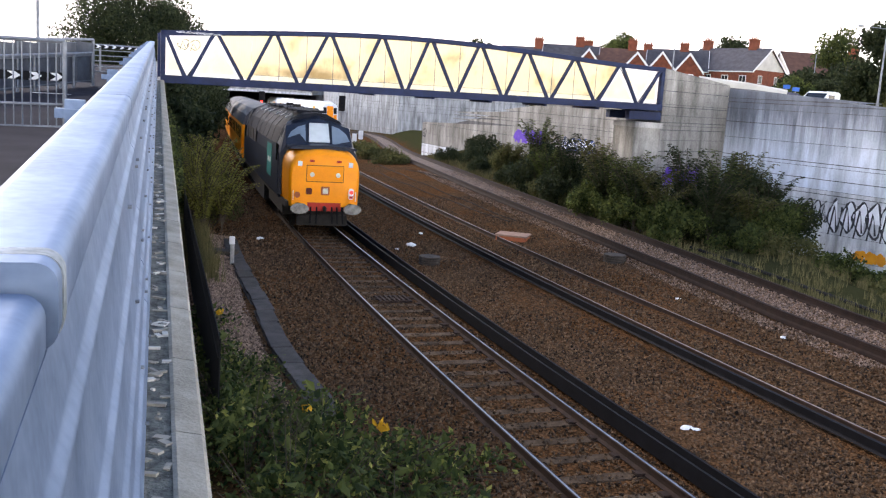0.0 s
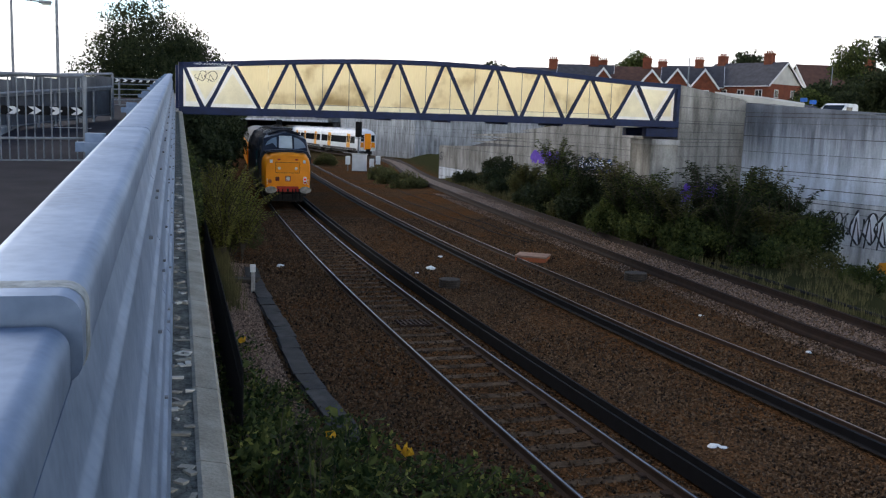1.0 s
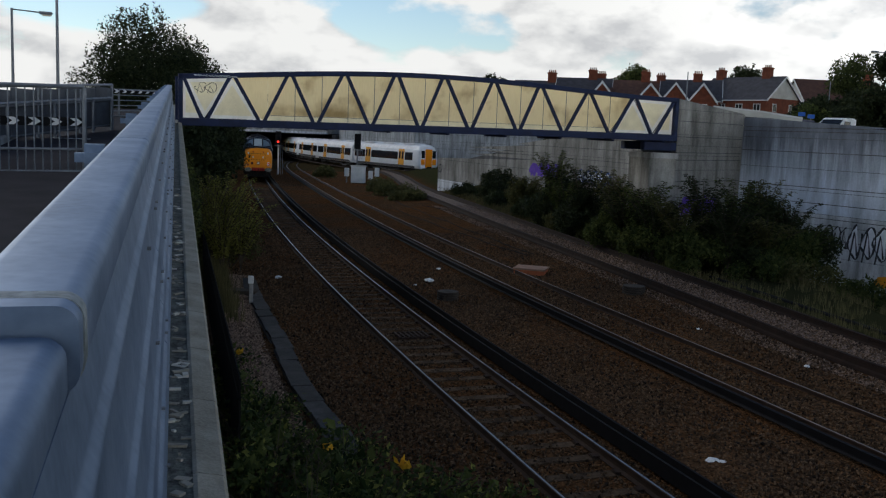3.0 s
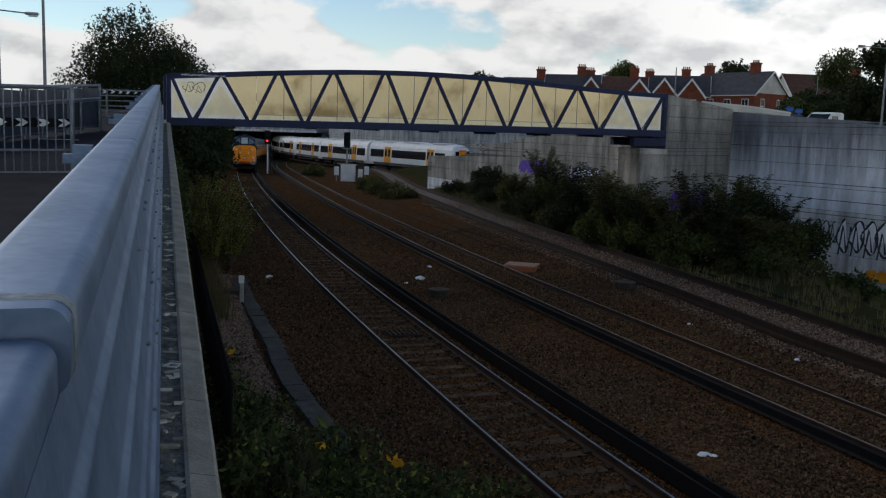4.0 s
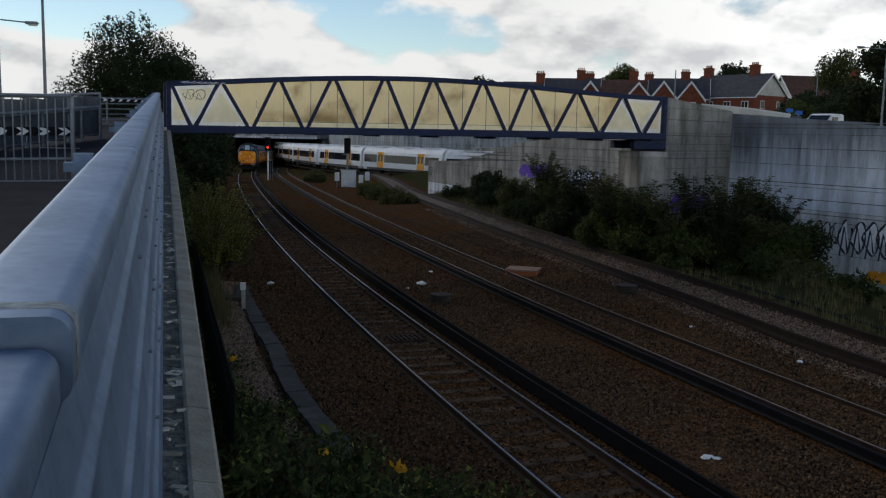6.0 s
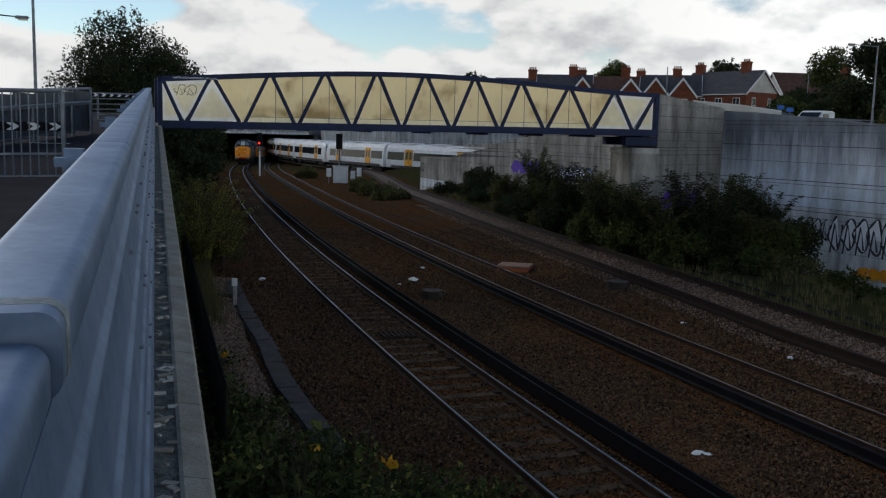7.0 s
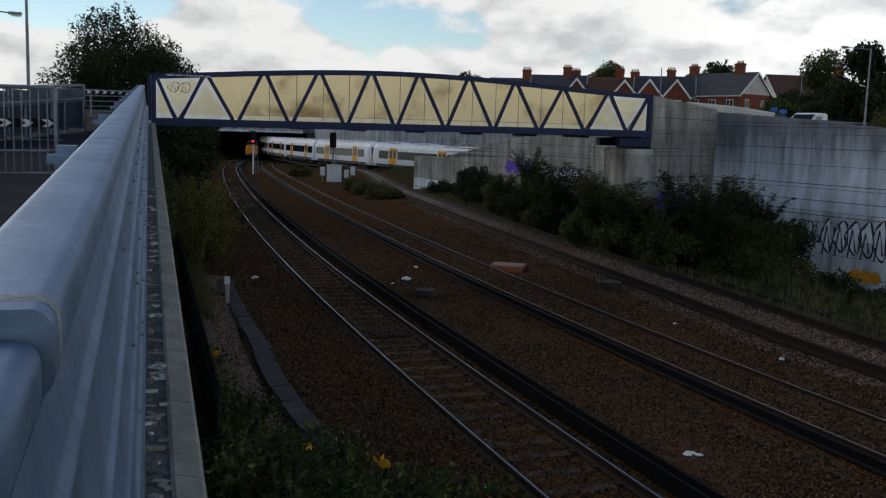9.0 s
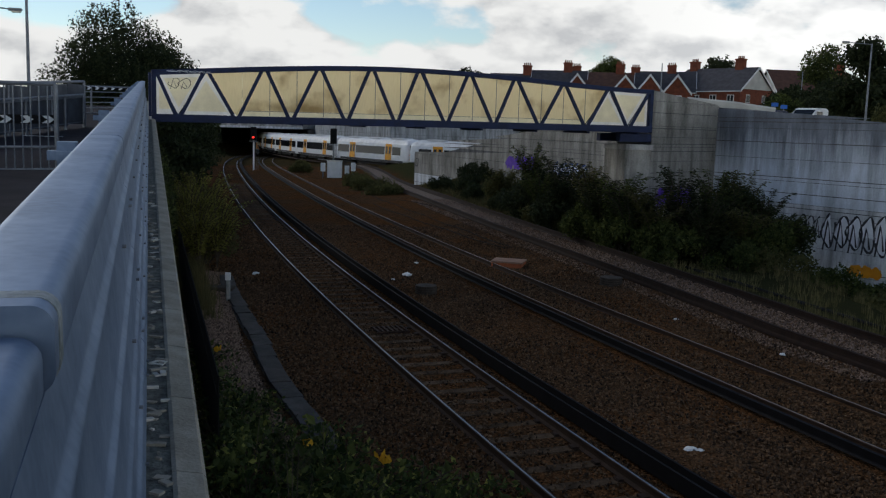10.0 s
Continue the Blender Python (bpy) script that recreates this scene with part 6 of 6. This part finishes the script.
    tagged(o, "black cable run along the verge", "cable", "cables")


build_small_things()


def build_palings():
    f = tagged(new("paling_fence"), "black steel paling fence along the foot of the wall", "fence")
    a, b = par(12.6, 0.85, 0), par(30.5, 0.85, 0)
    a.z, b.z = -0.25, -0.25
    n = int((b - a).length / 0.125)
    me = mesh_of(bx((0, 0, 0.85), (0.02, 0.1, 1.7), Matrix.Rotation(radians(17), 4, "Z"), 0.004), "paling", M_BLACK)
    for k in range(n + 1):
        o = new("paling", me)
        o.parent, o.location = f, a.lerp(b, k / n)
    for z in (0.35, 1.4):
        part("rail", rd(a + Vector((0, 0, z)), b + Vector((0, 0, z)), 0.025, 6), M_BLACK, f)


build_palings()


def build_signals():
    cb = tagged(new("equipment_cabinet"), "white lineside equipment cabinet", "cabinet")
    z = land(-9.4, 89.5)[0]
    part("body", bx((-9.4, 89.5, z + 0.8), (1.35, 0.8, 1.6), None, 0.02), M_WHITE, cb)
    for dx in (-0.34, 0.34):
        part("door", bx((-9.4 + dx, 89.08, z + 0.82), (0.62, 0.04, 1.4), None, 0.01), M_WHITE, cb)
    part("roof", bx((-9.4, 89.5, z + 1.62), (1.5, 0.95, 0.07), None, 0.02), M_RENDER, cb)
    for x, h in ((-10.5, 1.0), (-8.2, 0.8), (-7.6, 1.1)):
        c = tagged(new("equipment_box"), "small white lineside box on a post", "equipment box", "lineside boxes")
        part("box", bx((x, 89.3, z + h), (0.42, 0.4, 0.8), None, 0.02), M_WHITE, c)
        part("post", rd((x, 89.3, z - 0.1), (x, 89.3, z + h), 0.06, 8), M_STEEL_D, c)
    for x, y, top, red, face in ((-9.75, 91.5, 4.05, False, 1), (-19.75, 103.0, 3.9, True, 1)):
        s = tagged(new("railway_signal"), "colour light signal on a tall grey post" + (" showing red" if red else ""), "railway signal", "signals")
        g = land(x, y)[0]
        part("post", rd((x, y, g - 0.1), (x, y, top - 0.9), 0.09, 8), M_STEEL_D if not red else M_WHITE, s)
        hd = part("head", bx((x, y - 0.1, top - 0.55), (0.62, 0.25, 1.5), None, 0.04), M_BLACK, s, "black signal head")
        for k in range(3):
            part("lens", rd((x, y - 0.22, top - 0.1 - 0.42 * k), (x, y - 0.26, top - 0.1 - 0.42 * k), 0.12, 12), M_REDLAMP if red and k == 2 else M_GLASS, hd)
            part("hood", bx((x, y - 0.32, top + 0.05 - 0.42 * k), (0.3, 0.22, 0.03)), M_BLACK, hd)
        part("platform", bx((x, y, top - 1.4), (0.9, 0.6, 0.06)), M_STEEL_D, s)
        for dx in (0.22, 0.44):
            part("ladder_rail", rd((x + dx, y + 0.2, g - 0.05), (x + dx, y + 0.2, top - 1.4), 0.02, 6), M_STEEL_D, s)


build_signals()


# ---------------------------------------------------------------- spray paint on the walls
def wall_frame(p, q):
    a, b = Vector((*p, 0)), Vector((*q, 0))
    u = (b - a).normalized()
    return Matrix(((u.x, -u.y, 0, a.x), (u.y, u.x, 0, a.y), (0, 0, 1, 0), (0, 0, 0, 1)))


def stroke(bm, pts, w, m, y=-0.022):
    """A flat painted line through points (s, z) on a wall."""
    pts = [Vector(p) for p in pts]
    prev = None
    for i, p in enumerate(pts):
        d = pts[min(i + 1, len(pts) - 1)] - pts[max(i - 1, 0)]
        n = Vector((-d.y, d.x)).normalized() * w * (0.5 + 0.25 * math.sin(i * 1.3))
        pair = [bm.verts.new(m @ Vector((c.x, y, c.y))) for c in (p + n, p - n)]
        if prev:
            bm.faces.new((prev[0], prev[1], pair[1], pair[0]))
        prev = pair


def scrawl(name, frame_m, s0, s1, z0, z1, n, w, material, label, seed, fill=None):
    """Unreadable rounded spray-can loops."""
    g = tagged(new(name), label, "graffiti", "graffiti")
    rng = random.Random(seed)
    step = (s1 - s0) / n
    for k in range(n):
        c = s0 + step * (k + 0.5)
        bm = bmesh.new()
        ph, e = rng.uniform(0, 6), rng.uniform(0.75, 1.0)
        mid, half = (z0 + z1) / 2, (z1 - z0) / 2
        kind = rng.random()
        pts = []
        for i in range(26):
            a = ph + i / 25 * (5.2 if kind < 0.6 else 7.4)
            pts.append((c + step * 0.52 * math.cos(a) * (1 + 0.2 * math.sin(2 * a + k)), mid + half * e * math.sin(a + 0.5 * math.sin(a))))
        if fill:
            bf = bmesh.new()
            f = [bf.verts.new(frame_m @ Vector((s, -0.018, z))) for s, z in pts[:22]]
            bf.faces.new(f)
            part("paint_fill", bf, fill, g)
        stroke(bm, pts, w, frame_m)
        stroke(bm, [(c - step * 0.3, z0), (c - step * 0.05, mid + half * 0.6 * rng.uniform(0.4, 1)), (c + step * 0.28, z0 + half * 0.3)], w, frame_m, -0.024)
        part("paint_line", bm, material, g)
    return g


WM = wall_frame(WALL[1], WALL[2])
scrawl("graffiti", WM, 5.9, 9.4, 0.25, 1.9, 6, 0.075, M_GRAF_K, "large black spray-painted loops on the concrete wall", 3, M_GRAF_W)
scrawl("graffiti", WM, 4.3, 5.9, 0.6, 1.7, 4, 0.05, M_GRAF_K, "thin black spray scribble on the concrete wall", 4)
scrawl("graffiti", WM, 7.3, 8.6, -0.6, -0.2, 3, 0.12, M_GRAF_O, "orange spray paint at the foot of the wall", 5, M_GRAF_O)
scrawl("graffiti", wall_frame(WALL[0], WALL[1]), 0.5, 3.6, 1.6, 2.5, 4, 0.12, M_GRAF_P, "purple spray loops on the abutment", 6, M_GRAF_P)
GM = wall_frame(WING[0], WING[1])
scrawl("graffiti", GM, 17.4, 21.4, 2.0, 2.9, 4, 0.2, M_GRAF_P, "purple spray lettering on the wing wall", 7, M_GRAF_P)
scrawl("graffiti", GM, 24.0, 27.9, 1.9, 2.8, 5, 0.09, M_GRAF_B, "blue-black outline tag on the wing wall", 8, M_GRAF_W)
scrawl("graffiti", GM, -0.0, 0.9, 1.2, 2.0, 1, 0.08, M_GRAF_K, "small dark tag on the wing wall", 10)
scrawl("graffiti", FB_M @ Matrix.Translation((0, 0.1, 0)), 0.55, 1.25, 5.85, 6.25, 2, 0.018, M_GRAF_K, "thin black scribble on a footbridge panel", 9)
scrawl("graffiti", FB_M @ Matrix.Translation((0, -0.1, 0)), 0.5, 2.0, 6.42, 6.48, 6, 0.008, M_GRAF_W, "faint pale scribble on the top chord", 11)


# ---------------------------------------------------------------- houses and the upper road
def house(x, y, z, rot, l, w, eave, ridge, roof, label, gables=(), chimneys=(), wall=None, windows=3):
    """Pitched roof along its own x; the front faces -y."""
    h = thing("house", label, "house", "houses above the railway", Matrix.Translation((x, y, z)) @ Matrix.Rotation(radians(rot), 4, "Z"))
    wl = part("wall", pr([(-w / 2, 0), (w / 2, 0), (w / 2, eave), (0, ridge), (-w / 2, eave)], -l / 2, l / 2, Matrix.Rotation(radians(90), 4, "Z")), wall or M_BRICK, h)
    o, t = 0.35, 0.14
    for sgn in (-1, 1):
        sl = (ridge - eave) / (w / 2)
        poly = [(sgn * (w / 2 + o), eave - o * sl), (0, ridge), (0, ridge + t), (sgn * (w / 2 + o), eave - o * sl + t)]
        rf = part("roof", pr(poly, -l / 2 - o, l / 2 + o, Matrix.Rotation(radians(90), 4, "Z")), roof, h)
        for e in (-l / 2 - o - 0.03, l / 2 + o + 0.03):
            part("bargeboard", pr([(p[0], p[1] - (0.18 if i < 2 else 0.0)) for i, p in enumerate(poly)], e - 0.04, e + 0.04, Matrix.Rotation(radians(90), 4, "Z")), M_WHITE, rf, "white bargeboard")
        part("gutter", bx((0, sgn * (w / 2 + o), eave - o * sl - 0.02), (l + 0.5, 0.12, 0.14)), M_WHITE, rf)
    for e in (-1, 1):
        part("gable_cladding", pr([(-w / 2 + 0.1, eave + 0.1), (w / 2 - 0.1, eave + 0.1), (0, ridge - 0.15)], e * (l / 2 + 0.005), e * (l / 2 + 0.05), Matrix.Rotation(radians(90), 4, "Z")), M_RENDER, wl, "pale clad gable")
    for i in range(windows):
        cx = -l / 2 + l * (i + 0.5) / windows
        for zz in (eave - 1.5, eave - 4.2):
            if zz > 0.5:
                wd = part("window", bx((cx, -w / 2 - 0.02, zz), (1.3, 0.08, 1.3), None, 0.01), M_WHITE, h, "white window frame")
                for k in (-0.3, 0.3):
                    part("pane", bx((cx + k, -w / 2 - 0.07, zz), (0.5, 0.03, 1.1)), M_GLASS, wd)
    for e in (1,):
        for cy in (-w / 4, w / 4):
            wd = part("window", bx((e * (l / 2 + 0.02), cy, eave - 1.4), (0.08, 1.1, 1.3), None, 0.01), M_WHITE, h, "white window frame")
            part("pane", bx((e * (l / 2 + 0.07), cy, eave - 1.4), (0.03, 0.9, 1.1)), M_GLASS, wd)
    for gx in gables:
        gw, gr = 2.1, eave + (ridge - eave) * 0.78
        part("front_gable", pr([(gx - gw, 0), (gx + gw, 0), (gx + gw, eave - 0.2), (gx, gr), (gx - gw, eave - 0.2)], -w / 2 - 0.9, -w / 4), wall or M_BRICK, wl)
        for sgn in (-1, 1):
            poly = [(gx + sgn * (gw + 0.3), eave - 0.5), (gx, gr), (gx, gr + 0.13), (gx + sgn * (gw + 0.3), eave - 0.37)]
            fr = part("front_gable_roof", pr(poly, -w / 2 - 1.2, 0), roof, h)
            part("bargeboard", pr([(p[0], p[1] - (0.3 if i < 2 else -0.05)) for i, p in enumerate(poly)], -w / 2 - 1.3, -w / 2 - 1.2), M_WHITE, fr, "white bargeboard")
        wd = part("window", bx((gx, -w / 2 - 0.93, eave - 1.4), (1.6, 0.08, 1.3), None, 0.01), M_WHITE, h, "white bay window frame")
        part("pane", bx((gx, -w / 2 - 0.99, eave - 1.4), (1.3, 0.03, 1.05)), M_GLASS, wd)
    for cx, cy, ch in chimneys:
        c = part("chimney", bx((cx, cy, ridge + ch / 2 - 0.5), (1.5, 0.95, ch + 1.2), None, 0.02), M_BRICK, h, "red brick chimney stack")
        part("chimney_band", bx((cx, cy, ridge + ch - 0.05), (1.7, 1.15, 0.22), None, 0.02), M_BRICK, c)
        for k in range(4):
            part("chimney_pot", rd((cx - 0.5 + 0.33 * k, cy, ridge + ch), (cx - 0.5 + 0.33 * k, cy, ridge + ch + 0.55), 0.13, 8, 0.1), M_BRICK, c)
    return h


house(48.0, 157.5, 5.9, -52, 13.4, 9.0, 6.0, 9.6, M_SLATE, "detached red brick house with slate roof and pale gable", (), ((3.5, 0, 1.5), (-5.5, 0, 1.3)), windows=4)
house(39.4, 161.0, 6.6, -14, 9.5, 8.5, 5.0, 8.3, M_SLATE, "red brick terraced house with white-edged front gables", (-2.4, 2.0), ((1.0, 0, 1.1),))
house(30.4, 163.2, 6.6, -12, 9.0, 8.5, 5.0, 8.0, M_TILE, "red brick terraced house with red tiled roof", (2.6,), ((1.6, 0, 1.5), (4.2, 0, 1.0)))
house(21.8, 165.0, 6.6, -10, 9.0, 8.5, 5.0, 8.2, M_SLATE, "red brick terraced house with tall chimney stacks", (3.2,), ((1.4, 0, 1.4), (2.9, 0.8, 0.9)))
house(13.8, 166.0, 6.2, -8, 7.5, 8.5, 5.0, 7.9, M_SLATE, "end terraced brick house with one chimney", (), ((2.4, 0, 1.5),))
house(66.5, 168.0, 6.6, 8, 15, 10, 5.0, 9.6, M_TILE, "brown-roofed house behind dark trees", (), ((6.0, 0, 1.6),), windows=4)

for i, (x, y, z, h, r, n, m, c0, s) in enumerate([(35.9, 77.5, 5.0, 8.2, 3.4, 11000, M_LEAF_D, 0.05, 0.34), (41.5, 76.0, 5.0, 8.2, 4.4, 9000, M_LEAF_D, 0.05, 0.34), (57.0, 138.5, 6.0, 13.0, 3.4, 3300, M_LEAF, 0.5, 0.36), (55.0, 182, 7.0, 14.0, 5.0, 6500, M_LEAF_D, 0.2, 0.5),
                                                     (36.6, 197, 6, 14.0, 5.2, 5200, M_LEAF, 0.35, 0.55), (7.0, 200, 6, 12.0, 3.6, 4200, M_LEAF_D, 0.2, 0.55), (50.0, 133, 6, 5.6, 3.4, 6500, M_LEAF_D, 0.08, 0.42), (56.0, 130, 6, 5.2, 3.8, 6500, M_LEAF_D, 0.08, 0.42), (63, 128, 6, 5.4, 4.2, 6500, M_LEAF_D, 0.08, 0.42), (46.5, 122, 6, 5.6, 3.0, 6500, M_LEAF_D, 0.04, 0.4), (51.5, 124, 6, 7.0, 3.4, 7500, M_LEAF_D, 0.04, 0.4), (57.0, 121, 6, 6.4, 3.4, 7500, M_LEAF_D, 0.04, 0.4)]):
    tree((x, y, z), h, r, n, s, m, 500 + i, "dark garden tree beside the houses" if c0 < 0.3 else "tall open-crowned tree against the sky", c0, 30)
for i, (x, y) in enumerate([(24.6, 49.5), (26.6, 47.5), (28.6, 45.0)]):
    bush((x, y), 1.75, 1.5, 3200, 0.13, M_LEAF_V, 600 + i, "clipped green hedge beside the upper road", 16, "hedge", "hedge", "hedges")
for i, (x, y, h) in enumerate([(28.0, 92, 3.0), (33.5, 104, 3.2), (40, 108, 3.4), (46, 112, 3.2)]):
    bush((x, y), h, 2.6, 3000, 0.3, M_LEAF_D if i % 2 else M_LEAF, 620 + i, "garden shrub before the houses", 16, "shrub", "shrub", "garden shrubs")


def vehicle(p, rot, size, paint, label, category, van):
    L, W, H = size
    v = thing(category, label, category, "", Matrix.Translation(p) @ Matrix.Rotation(radians(rot), 4, "Z"))
    if van:
        prof = [(-L / 2, 0.35), (L / 2 - 0.05, 0.35), (L / 2, 0.95), (L / 2 - 0.75, 1.25), (L / 2 - 1.4, H - 0.08), (L / 2 - 1.7, H), (-L / 2 + 0.1, H), (-L / 2, H - 0.15)]
    else:
        prof = [(-L / 2, 0.35), (L / 2, 0.35), (L / 2, 0.75), (L / 2 - 1.1, 0.95), (L / 2 - 1.8, H - 0.05), (-L / 2 + 0.9, H), (-L / 2 + 0.15, 0.95), (-L / 2, 0.85)]
    bm = pr(prof, -W / 2, W / 2)
    bmesh.ops.bevel(bm, geom=bm.edges[:], offset=0.07, segments=2, affect="EDGES")
    b = part("body", bm, paint, v)
    top = H - 0.12
    part("windscreen", pr([(L / 2 - (0.85 if van else 1.2), 1.3 if van else 1.0), (L / 2 - (1.38 if van else 1.78), top), (L / 2 - (1.34 if van else 1.74), top), (L / 2 - (0.8 if van else 1.15), 1.3 if van else 1.0)], -W / 2 + 0.12, W / 2 - 0.12, Matrix.Translation((0.03, 0, 0))), M_GLASS, b)
    for sy in (-1, 1):
        part("side_window", bx((L / 2 - (1.75 if van else 2.3), sy * W / 2, H - 0.45), (0.85 if van else 1.9, 0.03, 0.42), None, 0.01), M_GLASS, b)
        for sx in (-0.31, 0.31):
            w = part("wheel", rd((L * sx, sy * (W / 2 - 0.2), 0.32), (L * sx, sy * (W / 2 + 0.01), 0.32), 0.32, 16), M_BLACK, v)
            part("rim", rd((L * sx, sy * (W / 2 + 0.005), 0.32), (L * sx, sy * (W / 2 + 0.02), 0.32), 0.2, 12), M_STEEL_D, w)
    for sy in (-0.6, 0.6):
        part("headlight", bx((L / 2 - 0.03, sy, 0.82), (0.08, 0.3, 0.16), None, 0.02), M_HEAD, b)
        part("tail_light", bx((-L / 2 + 0.02, sy * 1.2, 0.95), (0.06, 0.14, 0.3), None, 0.02), M_RED, b)


M_CARBLUE = mat("dark_car_paint", (0.04, 0.05, 0.09), (0.025, 0.03, 0.06), scale=2, fine=10, rough=0.25, bump=0.0)
vehicle((25.9, 65.0, 4.95), 222, (3.1, 1.65, 1.85), M_WHITE, "white panel van on the upper road", "van", True)
vehicle((23.2, 63.6, 5.02), 25, (4.0, 1.7, 1.55), M_CARBLUE, "dark blue hatchback car on the upper road", "car", False)
vehicle((28.2, 64.6, 4.75), 240, (4.0, 1.7, 1.4), M_CARBLUE, "dark car behind the van on the upper road", "car", False)
for x, y, z in ((24.6, 67.7, 7.0), (25.2, 67.5, 6.85)):
    s = tagged(new("road_sign"), "small blue road sign on a grey pole", "road sign", "road signs")
    part("plate", bx((x, y, z + 0.05), (0.5, 0.04, 0.28), None, 0.01), M_SIGNBLUE, s)
    part("pole", rd((x, y + 0.05, 4.95), (x, y + 0.05, z + 0.2), 0.04, 8), M_STEEL_D, s)
o = part("upper_kerb_wall", sw([(15.6, 57.9, 6.95), (18.4, 57.2, 6.72), (20.6, 56.5, 6.4)], [(-0.2, -2.0), (0.2, -2.0), (0.2, 0.0), (0.12, 0.1), (-0.2, 0.1)]), M_RENDER)
tagged(o, "pale rendered low wall on the upper road", "low wall", kind="structure")



# ---------------------------------------------------------------- what moves
def motions():
    times = [i * 0.5 for i in range(21)]
    walk(loco, [(t, ride(lambda s: loco_at(s), 30.9 + 17.75 * t + 4, 30.9 + 17.75 * t + 14.5)) for t in times])
    for i, c in enumerate(coaches):
        b = 30.9 + 18.9 + 20.1 * i
        walk(c, [(t, ride(lambda s: loco_at(s), b + 17.75 * t + 2.7, b + 17.75 * t + 17)) for t in times])
    for i, c in enumerate(cars):
        rows = []
        for t in times:
            f = EMU_S0 + EMU_V * t - 20.0 * i
            m = ride(lambda s: emu_line(s), f - 17, f - 2.9)
            if i in (2, 6):
                m = m @ Matrix.Rotation(math.pi, 4, "Z")
            rows.append((t, m))
        walk(c, rows)


def emu_line(s):
    if s < 1:
        a, b = emu_at(1), emu_at(3)
        return a + (b - a) / 2 * (s - 1)
    return emu_at(s)


EMU_S0, EMU_V = 104.0, 8.95

motions()
